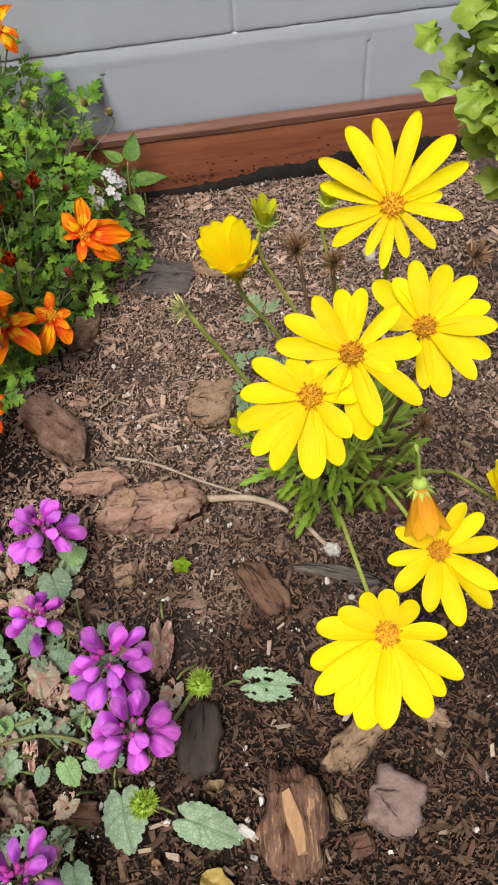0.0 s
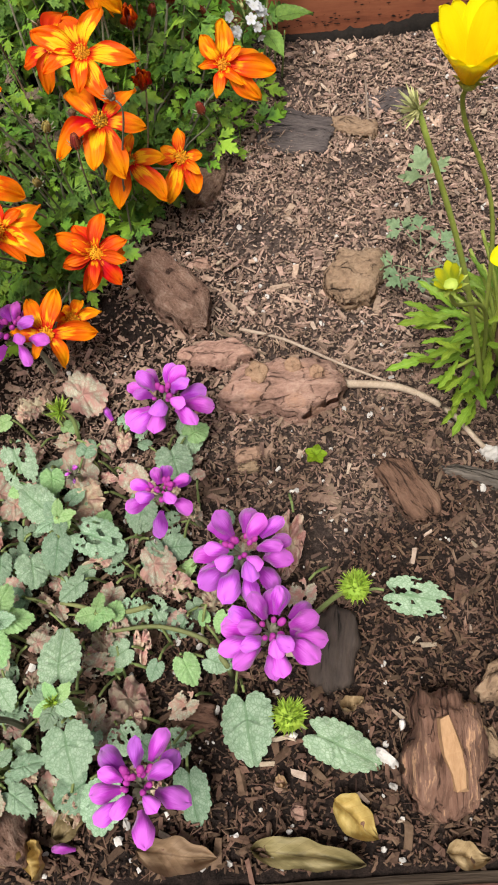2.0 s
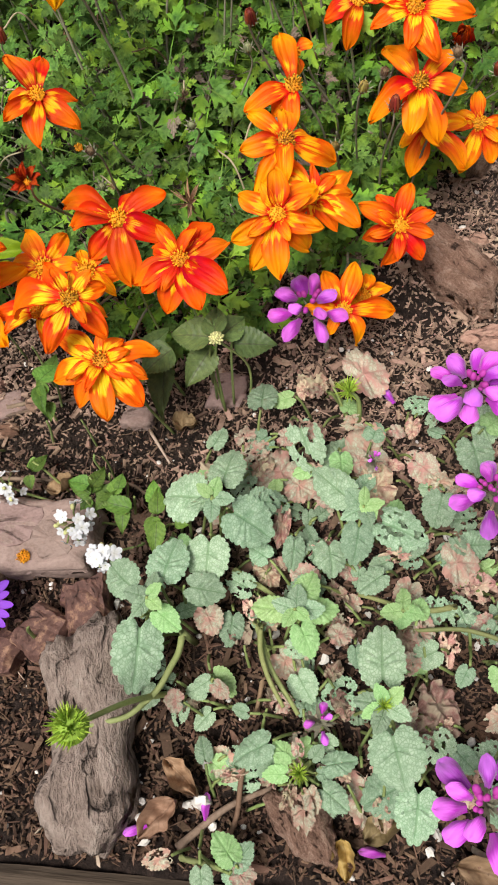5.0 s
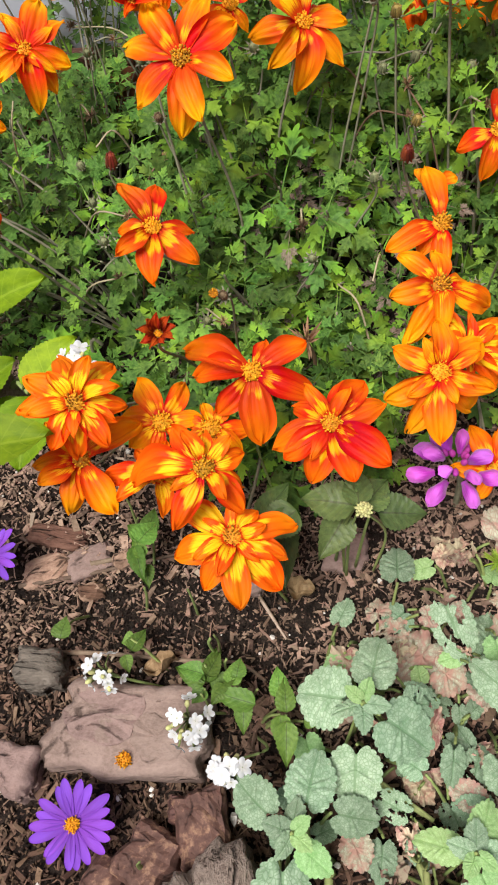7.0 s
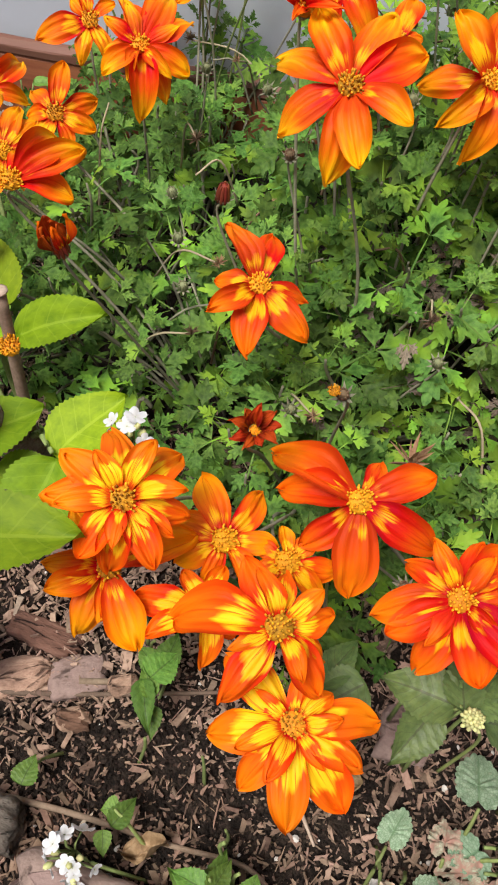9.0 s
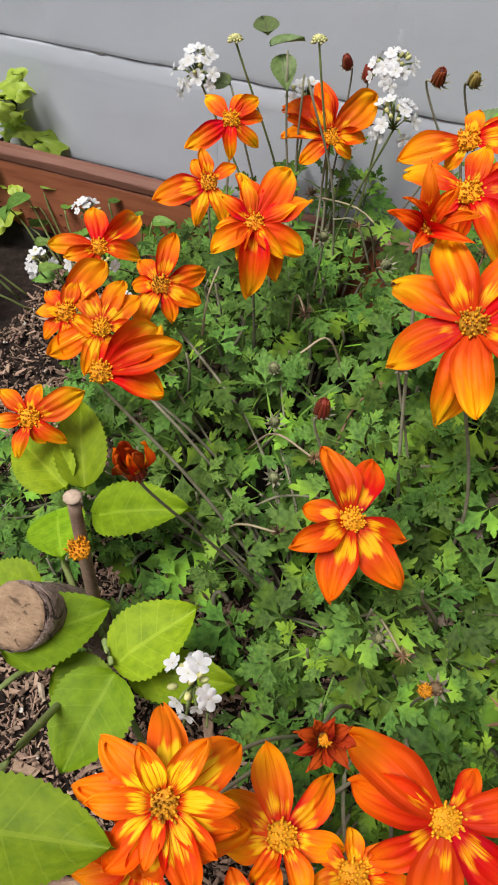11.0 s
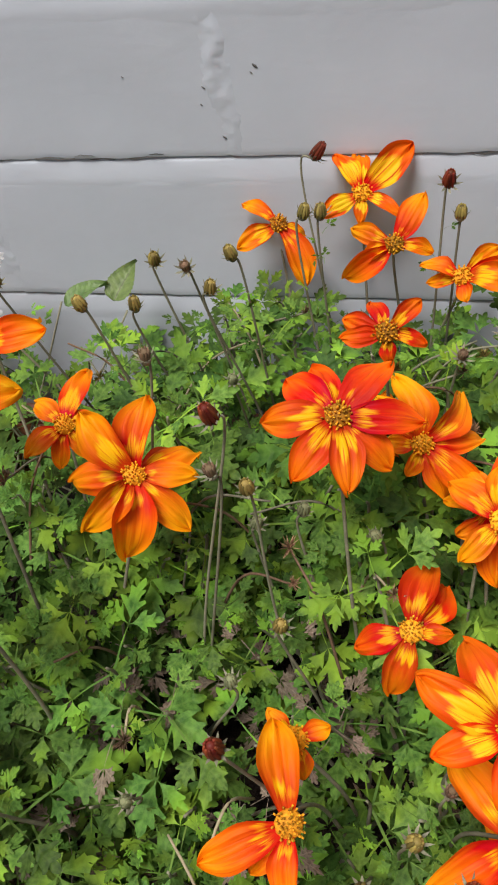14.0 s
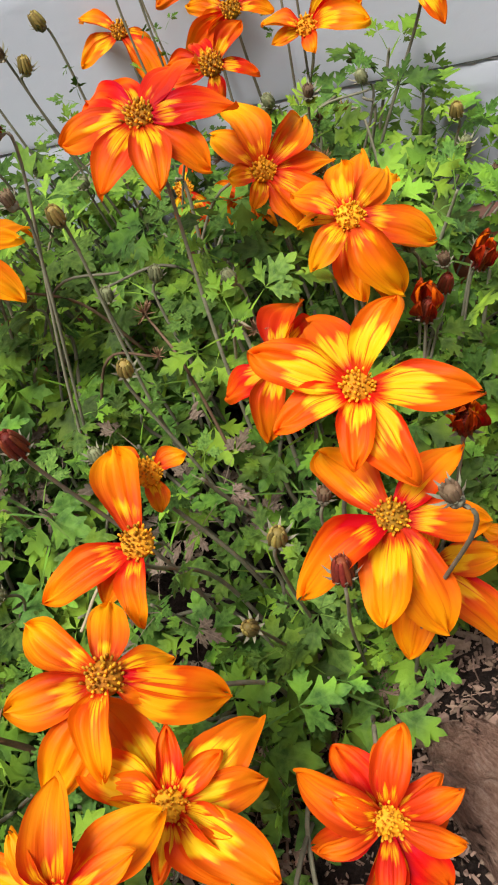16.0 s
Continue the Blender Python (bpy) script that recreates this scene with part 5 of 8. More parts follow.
def build_foliage():
    """Leafy shoots: pairs of leaves at right angles up each stem, largest below, gaps between the shoots."""
    rng = random.Random(21)
    rest = {k: Heap() for k in PLANTS}
    faded = Heap()
    stems = {k: Heap() for k in PLANTS}
    made = {k: 0 for k in PLANTS}
    tips = []
    for _ in range(12000):
        x, y = rng.uniform(-0.45, 0.07), rng.uniform(0.09, 0.445)
        hh = mound(x, y)
        sparse = x < -0.245
        if hh <= 0.0 or (sparse and rng.random() < 0.3):
            continue
        gap = (0.0185 if sparse else 0.0148) * (1 + 0.9 * max(0.0, noise.noise(Vector((x * 26, y * 26, 7.7)))))
        if noise.noise(Vector((x * 21, y * 21, 4.4))) > 0.34:
            continue
        if any((x - a) ** 2 + (y - b) ** 2 < gap * gap for a, b in tips):
            continue
        tips.append((x, y))
        tip = Vector((x, y, 0.010 + hh * rng.uniform(0.48, 1.08) + 0.020 * noise.noise(Vector((x * 24, y * 24, 3)))))
        key = next(k for k, v in PLANTS.items() if v == plant_at(tip))
        foot = foot_of(tip, 0.40, False)
        lean = Vector((rng.gauss(0, 0.25), rng.gauss(-0.32, 0.22), 1)).normalized()
        line = (foot, foot.lerp(tip, 0.55) + Vector((rng.uniform(-0.012, 0.012), rng.uniform(-0.012, 0.012), -0.004)), tip - lean * 0.012, tip)
        stems[key].add(*tube_geo(spline(line, 4), 0.0011, 0.0006, 5))
        turn = rng.uniform(0, math.pi)
        side = lean.orthogonal().normalized()
        big = rng.uniform(0.84, 1.18)
        withered = math.hypot((x + 0.150) / 1.3, y - 0.215) < 0.050 and rng.random() < 0.5
        for pair, (drop, size, rise) in enumerate(((0.0, 0.015, 0.75), (0.004, 0.024, 0.22), (0.011, 0.0295, 0.0), (0.024, 0.030, -0.12), (0.042, 0.028, -0.1))):
            at = tip - lean * drop if pair < 3 else tip.lerp(foot, min(0.8, drop / max(0.03, tip.z)))
            for q in range(2):
                if pair > 2 and rng.random() < (0.45 if not sparse else 0.7):
                    continue
                w = turn + math.pi * (q + 0.5 * pair) + rng.gauss(0, 0.22)
                out = math.cos(w) * side + math.sin(w) * lean.cross(side)
                sz = size * big * rng.uniform(0.88, 1.12)
                d = (out + (rise + rng.gauss(0, 0.12)) * lean).normalized()
                up = (lean + Vector((rng.gauss(0, 0.16), rng.gauss(-0.12, 0.16), 0))).normalized()
                p = at + d * sz * 0.38
                p = Vector((p.x, min(p.y, 0.448), max(0.008, p.z)))
                m = basis(p, d, up, sz, sz, sz)
                if withered and pair > 0:
                    faded.add_mesh(FADES[rng.randrange(2)], basis(p, d, up, sz * 0.7, sz * 0.42, sz * 0.7))
                elif pair < 3 and made[key] < 290:
                    made[key] += 1
                    place("leaf", FERNS[rng.randrange(8)], PLANTS[key], m)
                else:
                    rest[key].add_mesh((LOWER if pair > 2 else FERNS)[rng.randrange(4)], m)
    for k, plant in PLANTS.items():
        if rest[k].v:
            tagged(place("foliage", rest[k].mesh("foliage", FERN), plant), kind="stuff")
        if stems[k].v:
            tagged(place("stem_tangle", stems[k].mesh("stems", GREYSTEM), plant, None, "thin grey-green stems"), kind="stuff")
    tagged(place("faded_foliage", faded.mesh("faded_foliage", FADED), PLANTS["middle"], None, "withered purple-brown leaves"), kind="stuff")


# yellow daisies
DAISY = thing("daisy_plant", (0.20, 0.06, 0), "yellow daisy plant with bright open flowers on long green stems", "flowering plant")


def daisy_petal(seed):
    a, b = (seed * 0.37) % 1, (seed * 0.61) % 1

    def f(u, v):
        hw = 0.155 * (0.35 + 0.65 * math.sin(0.5 * math.pi * min(1, u / 0.62))) * (1 - max(0, (u - 0.62) / 0.38) ** 2.4) ** 0.55 + 0.001
        z = 0.10 * u * (1 - u) - (0.02 + 0.10 * b) * u ** 3 + 0.03 * v * v + 0.006 * math.cos(4 * math.pi * v) * math.sin(math.pi * u)
        return (u, v * hw + 0.05 * (a - 0.5) * u * u, z)
    return sheet(14, 8, f, YELLOW, tip=1.9)


DAISY_PETALS = [daisy_petal(s) for s in range(1, 7)]


def daisy(c, n, petals, kind):
    c, n = Vector(c), Vector(n).normalized()
    foot = Vector((0.200 + 0.2 * (c.x - 0.200), 0.078 + 0.15 * (c.y - 0.078), 0))
    foot.z = ground_z(foot.x, foot.y)
    back = c - n * 0.005
    h = calyx_and_stem((foot, foot.lerp(back, 0.5) + Vector((rnd.uniform(-0.012, 0.012), 0.014, 0.02)), back - n * 0.022, back), 0.0013, 0.0010, 0.0042, 13)
    head = place("flower", h.mesh("flower", DAISYSTEM), DAISY)
    e1 = (Vector((1, 0, 0)) - n.x * n).normalized()
    e2 = n.cross(e1)
    ring = sorted(petals)
    full = list(ring)
    for (a, l), (b, l2) in zip(ring, ring[1:] + [(ring[0][0] + 360, ring[0][1])]):
        if b - a > 46:
            full.append(((a + b) / 2, (l + l2) / 2 * 0.96))
    for k, (a, l) in enumerate(full):
        a, l = radians(a), l / 1000 * 1.03
        d = math.cos(a) * e1 + math.sin(a) * e2
        d2 = (d + rnd.uniform(-0.12, 0.16) * n).normalized()
        tw = rnd.uniform(-0.35, 0.35)
        m = basis(c + d * 0.003 + n * 0.0004 * (k % 3), d2, n * math.cos(tw) + n.cross(d) * math.sin(tw), l - 0.003, max(l, 0.026) * rnd.uniform(0.86, 1.12) * (0.70 if kind == "n" else 1.0), l)
        place("petal", DAISY_PETALS[rnd.randrange(6)], head, m)
    place("disc", DAISY_DISC, head, basis(c + n * 0.001, e1, n))


def cup_flower(c, axis, size, count, mat, opening, name="flower", petal_set=None):
    """A half-open or wilted head: petals standing round the axis."""
    c, n = Vector(c), Vector(axis).normalized()
    foot = Vector((0.200 + 0.25 * (c.x - 0.200), 0.08 + 0.25 * (c.y - 0.08), 0))
    foot.z = ground_z(foot.x, foot.y)
    h = calyx_and_stem((foot, foot.lerp(c, 0.5) + Vector((0.006, 0.006, 0.02)), c - n * 0.02, c), 0.0012, 0.0009, 0.0040, 11)
    head = place(name, h.mesh(name, DAISYSTEM), DAISY)
    o = n.orthogonal().normalized()
    for k in range(count):
        w = 2 * math.pi * k / count + rnd.uniform(-0.15, 0.15)
        out = math.cos(w) * o + math.sin(w) * n.cross(o)
        d = (n + opening * rnd.uniform(0.7, 1.2) * out).normalized()
        l = size * rnd.uniform(0.9, 1.08)
        place("petal", petal_set[rnd.randrange(len(petal_set))], head, basis(c + out * 0.0025, d, n - out * 1.0, l, l * 1.15, l))


def spiky(c, size, count, mat, name, parent, label="", foot=None, up=(0, 0, 1), stem_mat=None, spread=1.0):
    """A round tuft of fine pointed scales on a stalk."""
    rng, h = random.Random(int(abs(c[0]) * 9999)), Heap()
    c = Vector(c)
    u = Vector(up).normalized()
    for k in range(count):
        d = Vector((rng.gauss(0, 1), rng.gauss(0, 1), rng.gauss(0, 1))).normalized()
        if d.dot(u) < -0.25:
            d = -d
        d = (d * spread + u * 0.35).normalized()
        l = size * (rng.uniform(0.72, 0.98) if count > 150 else rng.uniform(0.65, 1.05))
        m = basis(c, d, d.orthogonal())
        h.add([m @ Vector(q) for q in ((0.1 * l, -0.08 * l, 0), (0.1 * l, 0.08 * l, 0), (0.6 * l, 0.065 * l, 0.02 * l), (l, 0, 0.08 * l), (0.6 * l, -0.065 * l, 0.02 * l), (0.4 * l, 0, 0.08 * l))], [(0, 5, 1), (1, 5, 2), (2, 5, 3), (3, 5, 4), (4, 5, 0)])
    if count > 150:
        vs, fs = blob_geo(7, 10, size * 0.62, size * 0.62, size * 0.58)
        h.add([c + v for v in vs], fs)
    tuft = place(name, h.mesh(name, mat, False), parent, None, label)
    if foot is not None:
        f = Vector((foot[0], foot[1], ground_z(foot[0], foot[1])))
        vs, fs = tube_geo(spline((f, f.lerp(c, 0.55) + Vector((0.003, 0.003, 0.004)), c), 6), 0.0016, 0.0011, 6)
        place("stalk", mesh_from("stalk", vs, fs, stem_mat or (DAISYSTEM if parent == DAISY else STEM)), tuft)
    return tuft


def tuft(c, s, name, parent, label):
    """A small round head of yellow florets."""
    ob = place(name, DISCS[1], parent, basis(c, (1, 0.2, 0), (0, -0.35, 1), s, s, s * 1.3), label)
    return ob


def narrow_leaf(seed):
    a = (seed * 0.37) % 1

    def f(u, v):
        tooth = 1 + 0.22 * (1 if int(u * 9) % 2 else -1) * (0.2 < u < 0.9)
        hw = 0.092 * math.sin(math.pi * min(1, (0.06 + 0.94 * u) ** 1.3)) ** 0.7 * tooth
        return (u, v * hw, 0.25 * u * (1 - u) - 0.25 * a * u * u + 0.05 * abs(v))
    return sheet(12, 4, f, DAISYLEAF, "leaf")


def build_daisy_leaves():
    rng = random.Random(5)
    shapes = [narrow_leaf(s) for s in range(5)]
    for k in range(150):
        a, r = rng.uniform(0, 2 * math.pi), 0.05 * math.sqrt(rng.random())
        t = rng.random()
        p = Vector((0.200 + r * math.cos(a) * 0.95, 0.082 + r * math.sin(a) * 0.9, 0.008 + 0.075 * t * (1 - r / 0.09)))
        out = Vector((math.cos(a) + rng.gauss(0, 0.4), math.sin(a) + rng.gauss(0, 0.4) - 0.1, rng.uniform(-0.1, 0.7))).normalized()
        s = rng.uniform(0.017, 0.030)
        place("leaf", shapes[rng.randrange(5)], DAISY, basis(p, out, (rng.gauss(0, 0.3), -0.3, 1), s, s, s))
    h = Heap()
    for k in range(26):
        a = rng.uniform(0, 2 * math.pi)
        p = Vector((0.200, 0.080, 0.0))
        q = p + Vector((0.045 * math.cos(a), 0.04 * math.sin(a), rng.uniform(0.03, 0.085)))
        h.add(*tube_geo(spline((p, p.lerp(q, 0.5) + Vector((0, 0, 0.012)), q), 4), 0.0016, 0.0010, 5))
    tagged(place("stem_tangle", h.mesh("stem_tangle", DAISYSTEM), DAISY), kind="stuff")


# dead nettles
NETTLES = {
    "a": thing("dead_nettle", (-0.15, -0.06, 0), "silver-leaved dead nettle with round scalloped leaves", "flowering plant", "dead nettles"),
    "b": thing("dead_nettle", (-0.06, -0.06, 0), "silver-green dead nettle with purple flowers and withered pink leaves", "flowering plant", "dead nettles"),
    "c": thing("dead_nettle", (0.03, -0.07, 0), "dead nettle with magenta-purple hooded flowers over the mulch", "flowering plant", "dead nettles"),
}


def nettle_at(p):
    return NETTLES["a"] if p[0] < -0.115 else NETTLES["b"] if p[0] < -0.015 else NETTLES["c"]


def nettle_mesh(seed, mat, eaten=False, crumple=0.05):
    """A heart-shaped leaf with rounded teeth and a puckered blade, one unit long."""
    s, n = seed * 3.7, 132
    rings = (0.0, 0.22, 0.42, 0.60, 0.76, 0.90, 1.0)
    limp = crumple > 0.09
    narrow = 0.92 + 0.16 * ((seed * 0.43) % 1)
    vs, uv, fs = [], [], []
    for k, t in enumerate(rings):
        for i in range(n):
            a = 2 * math.pi * i / n
            away = abs(abs(a - math.pi) / math.pi)
            r = 0.46 + 0.12 * math.cos(a) * max(0, math.cos(a)) - 0.03 * (1 - abs(math.cos(a)))
            r += 0.10 * math.exp(-(a / 0.26) ** 2) + 0.10 * math.exp(-((2 * math.pi - a) / 0.26) ** 2)
            r -= 0.20 * math.exp(-((a - math.pi) / 0.24) ** 2)
            if k == len(rings) - 1:
                r *= 1 + (0.04 if crumple > 0.15 else 0.085) * (abs(math.sin(11.0 * a)) ** 0.7 - 0.55) * min(1, away * 4) + 0.05 * noise.noise(Vector((3 * math.cos(a) + s, 3 * math.sin(a), s)))
            x, y = 0.42 + t * r * math.cos(a), t * r * math.sin(a) * narrow
            w = 0.46 * math.sqrt(max(0.03, 1 - ((x - 0.42) / 0.60) ** 2))
            pucker = 0.018 * math.sin((x - 0.55 * abs(y)) * 46) * math.sin(min(1.0, abs(y) / 0.30) * math.pi) + 0.014 * noise.noise(Vector((x * 11 + s, y * 11, s)))
            z = pucker - 0.03 * math.exp(-(y / 0.04) ** 2) - 0.20 * (x - 0.2) ** 2 - 0.28 * y * y + 0.05 * noise.noise(Vector((x * 2.5 + s, y * 2.5, 1.0)))
            z += 0.022 * math.sin(11 * a) * t ** 6
            if limp:
                z += crumple * (1.1 * noise.noise(Vector((x * 4 + s, y * 4, 4.0))) + 0.7 * noise.noise(Vector((x * 9, y * 9 + s, 2.0))) + (1.6 * ((seed * 0.31) % 1) - 0.3) * y * y * 4)
                y *= 1 - 1.2 * crumple * ((seed * 0.57) % 1)
            vs.append((x, y, z))
            uv.append((x, 0.5 + 0.5 * max(-1, min(1, y / w))))
    for k in range(len(rings) - 1):
        for i in range(n):
            if k == 0 and i % 2:
                continue
            q = 0.42 + 0.5 * (rings[k] + rings[k + 1]) * 0.45 * math.cos(2 * math.pi * i / n), 0.5 * (rings[k] + rings[k + 1]) * 0.45 * math.sin(2 * math.pi * i / n)
            if eaten and k > 0 and noise.noise(Vector((q[0] * 6.5 + s, q[1] * 6.5 + s, s))) > 0.27:
                continue
            b, c = k * n + i, k * n + (i + 1) % n
            if k == 0:
                d = k * n + (i + 2) % n
                fs.append((b, b + n, c + n, d + n))
            else:
                fs.append((b, b + n, c + n, c))
    return mesh_from("leaf", vs, fs, mat, uv)


NETTLE = {"s": [nettle_mesh(k, SILVER) for k in range(4)], "e": [nettle_mesh(k + 5, SILVER, True) for k in range(4)], "g": [nettle_mesh(k + 10, LIME) for k in range(3)], "p": [nettle_mesh(k + 15, PALE, k % 2 == 0, 0.12) for k in range(5)], "d": [nettle_mesh(k + 24, DEAD, k % 2 == 0, 0.30) for k in range(5)]}
nettle_stalks = {k: Heap() for k in NETTLES}


def nettle_leaf(at, l, w, yaw, kind, pitch=None):
    at = Vector(at)
    plant = nettle_at(at)
    a = radians(yaw)
    d = Vector((math.cos(a), math.sin(a), rnd.uniform(-0.35, 0.02) if pitch is None else pitch)).normalized()
    if l > 13:
        at = at + d * (0.00021 * l)
        l, w = l * 1.06, w * 1.10
    up = Vector((rnd.gauss(0, 0.22), rnd.gauss(-0.15, 0.22), 1))
    me = NETTLE[kind][rnd.randrange(len(NETTLE[kind]))]
    place("leaf", me, plant, basis(at, d, up, l / 1000, w / 1000 * 1.02, l / 1000), {"s": "", "e": "silver leaf eaten with holes", "g": "fresh light green leaf", "p": "fading leaf with brown patches", "d": "withered pinkish-brown leaf"}[kind])
    key = next(k for k, v in NETTLES.items() if v == plant)
    f = Vector((at.x - d.x * 0.012 + rnd.uniform(-0.006, 0.006), at.y - d.y * 0.012 + rnd.uniform(-0.006, 0.006), 0))
    f.z = ground_z(f.x, f.y)
    nettle_stalks[key].add(*tube_geo(spline((f, f.lerp(at, 0.6) + Vector((0, 0, 0.004)), at), 4), 0.0009, 0.0007, 5))


def stem(points, r, kind):
    line = spline(points, 9)
    line[0].z = ground_z(line[0].x, line[0].y)
    line = [p + 0.0010 * Vector((noise.noise(p * 70), noise.noise(p * 70 + Vector((9, 0, 0))), noise.noise(p * 70 + Vector((0, 9, 0))))) for p in line]
    vs, fs = tube_geo(line, r * 0.75, r * 0.50, 7)
    place("runner", mesh_from("runner", vs, fs, RUNNER if kind == "green" else DRYSTEM), nettle_at(points[0]), None, "square green runner" if kind == "green" else "dead brown runner")


def hood_mesh(seed):
    """A hooded floret: a narrow tube opening into a long cupped lobe, creased down the middle."""
    s = seed * 1.9

    def f(u, v):
        hw = 0.315 * (0.40 + 0.60 * math.sin(0.5 * math.pi * min(1, u / 0.58)) ** 1.6) * max(0.0, 1 - max(0, (u - 0.62) / 0.38) ** 2.4) ** 0.5 * (1 + 0.05 * math.sin(9 * u + s)) + 0.001
        z = 0.34 * (1 - v * v) * math.sin(math.pi * min(1, 0.10 + u * 0.82)) + 0.12 * u - 0.24 * u ** 3 - 0.075 * math.exp(-(v / 0.20) ** 2) * u + 0.05 * math.sin(8 * u + 5 * abs(v) + s) * v * v + 0.08 * noise.noise(Vector((u * 2.5, v * 1.5, s)))
        return (u - 0.05 * u ** 8 * math.cos(2.2 * v), v * hw + 0.06 * math.sin(2 * s) * u * u, z)
    return sheet(12, 10, f, PURPLE, "floret")


HOODS = [hood_mesh(s) for s in range(6)]
SMALL = mesh_from("floret_bud", [Vector((v.x + 0.5, v.y, v.z)) for v in blob_geo(7, 8, 0.5, 0.38, 0.36)[0]], blob_geo(7, 8, 1, 1, 1)[1], MAGENTA, [(0.6, 0.5)] * len(blob_geo(7, 8, 1, 1, 1)[0]))


def nettle_flower(c, radius, big, small, seed):
    rng = random.Random(seed)
    c = Vector(c)
    plant = nettle_at(c)
    h = Heap()
    f = Vector((c.x + rng.uniform(-0.012, 0.012), c.y + 0.012, 0))
    f.z = ground_z(f.x, f.y)
    h.add(*tube_geo(spline((f, f.lerp(c, 0.5) + Vector((0.002, 0.002, 0.003)), c), 5), 0.0018, 0.0014, 6))
    for k in range(26):
        d = Vector((rng.gauss(0, 1), rng.gauss(0, 1), abs(rng.gauss(0, 0.7)) + 0.1)).normalized()
        m = basis(c, d, d.orthogonal())
        l = 0.007 * rng.uniform(0.7, 1.1)
        h.add([m @ Vector(q) for q in ((0, -0.0011, 0), (0, 0.0011, 0), (l * 0.7, 0.0009, 0), (l, 0, 0), (l * 0.7, -0.0009, 0))], [(0, 4, 3, 2, 1)])
    head = place("flower_head", h.mesh("flower_head", GREYSTEM, False), plant, None, "whorl of purple hooded florets")
    outer = max(2, int(big * 0.95))
    upper = big // 2 + 1
    for k in range(outer + upper):
        low = k < outer
        a = 2 * math.pi * ((k + 0.5) / outer if low else (k + 0.2) / upper) + rng.uniform(-0.30, 0.30)
        el = rng.uniform(-0.25, 0.35) if low else rng.uniform(0.35, 0.75)
        d = Vector((math.cos(a) * math.cos(el), math.sin(a) * math.cos(el), math.sin(el)))
        start = c + d * radius * (rng.uniform(0.30, 0.46) if low else rng.uniform(0.22, 0.38)) + Vector((0, 0, 0 if low else 0.003))
        l = radius * (rng.uniform(0.50, 0.66) if low else rng.uniform(0.42, 0.56))
        place("floret", HOODS[rng.randrange(6)], head, basis(start, d, (rng.gauss(0, 0.25) - 0.2 * d.x, rng.gauss(-0.2, 0.25) - 0.2 * d.y, 1), l, l * rng.uniform(0.82, 1.15), l))
    for k in range(small):
        a = rng.uniform(0, 2 * math.pi)
        el = rng.uniform(0.5, 1.3)
        d = Vector((math.cos(a) * math.cos(el), math.sin(a) * math.cos(el), math.sin(el)))
        l = radius * rng.uniform(0.11, 0.21)
        place("floret_bud", SMALL, head, basis(c + d * radius * rng.uniform(0.15, 0.36) + Vector((0, 0, 0.003)), d, (0, 0.1, 1), l, l, l))


# lantanas, broad-leaved plant, shrubs
def oval_leaf(seed, mat, teeth=9, wide=0.30, cup=0.12, quilt=0.016, point=1.0):
    """A pointed oval leaf with saw teeth, its blade raised between the side veins."""
    s = seed * 2.3
    peak = (0.5 / (0.5 + point)) ** 0.5 * (point / (0.5 + point)) ** point

    def f(u, v):
        t = 1 + 0.15 * (0.5 - ((u * teeth) % 1)) * (0.1 < u < 0.95)
        hw = wide * 1.05 * (max(0.0, u) ** 0.5 * max(0.0, 1 - u) ** point / peak * t + 0.012)
        ribs = quilt * math.sin((u - 0.22 * abs(v)) * 44) * (1 - v * v) * math.sin(math.pi * u)
        return (u, v * hw, ribs + cup * abs(v) * (0.6 + 0.4 * noise.noise(Vector((s, 0, 1)))) - 0.24 * u * u + 0.10 * u + 0.04 * noise.noise(Vector((u * 2 + s, v, 0))))
    return sheet(34, 8, f, mat, "leaf")


LANTANA_LEAVES = [oval_leaf(s, LANTANA, 9, 0.27, 0.16, 0.018, 1.2) for s in range(5)]
DARK_LEAVES = [oval_leaf(s, LANTANA_DARK, 11, 0.30, 0.2, 0.018, 1.1) for s in range(5)]
BROAD_LEAVES = [oval_leaf(s, BROAD, 17, 0.33, 0.16, 0.006, 0.82) for s in range(4)]
LANTANAS = [
    thing("lantana", (-0.15, 0.055, 0), "trailing lantana with dark toothed leaves and a closed flower cluster", "flowering plant", "lantanas"),
    thing("lantana", (-0.20, -0.02, 0), "trailing lantana with white flower clusters over bark", "flowering plant", "lantanas"),
    thing("lantana", (-0.25, 0.05, 0), "young lantana shoot with small green leaves on the soil", "flowering plant", "lantanas"),
    thing("lantana", (0.06, 0.38, 0), "lantana with a white flower cluster in front of the timber sill", "flowering plant", "lantanas"),
    thing("lantana", (-0.34, 0.42, 0), "lantana with white flower clusters against the grey wall", "flowering plant", "lantanas"),
    thing("lantana", (-0.30, 0.12, 0), "small lantana shoot with a white flower cluster", "flowering plant", "lantanas"),
    thing("lantana", (-0.48, 0.40, 0), "low spreading lantana with white flowers by the timber sill", "flowering plant", "lantanas"),
]


def nearest_lantana(p):
    return min(LANTANAS, key=lambda o: (WORLD[o.name].translation - Vector((p[0], p[1], 0))).length)


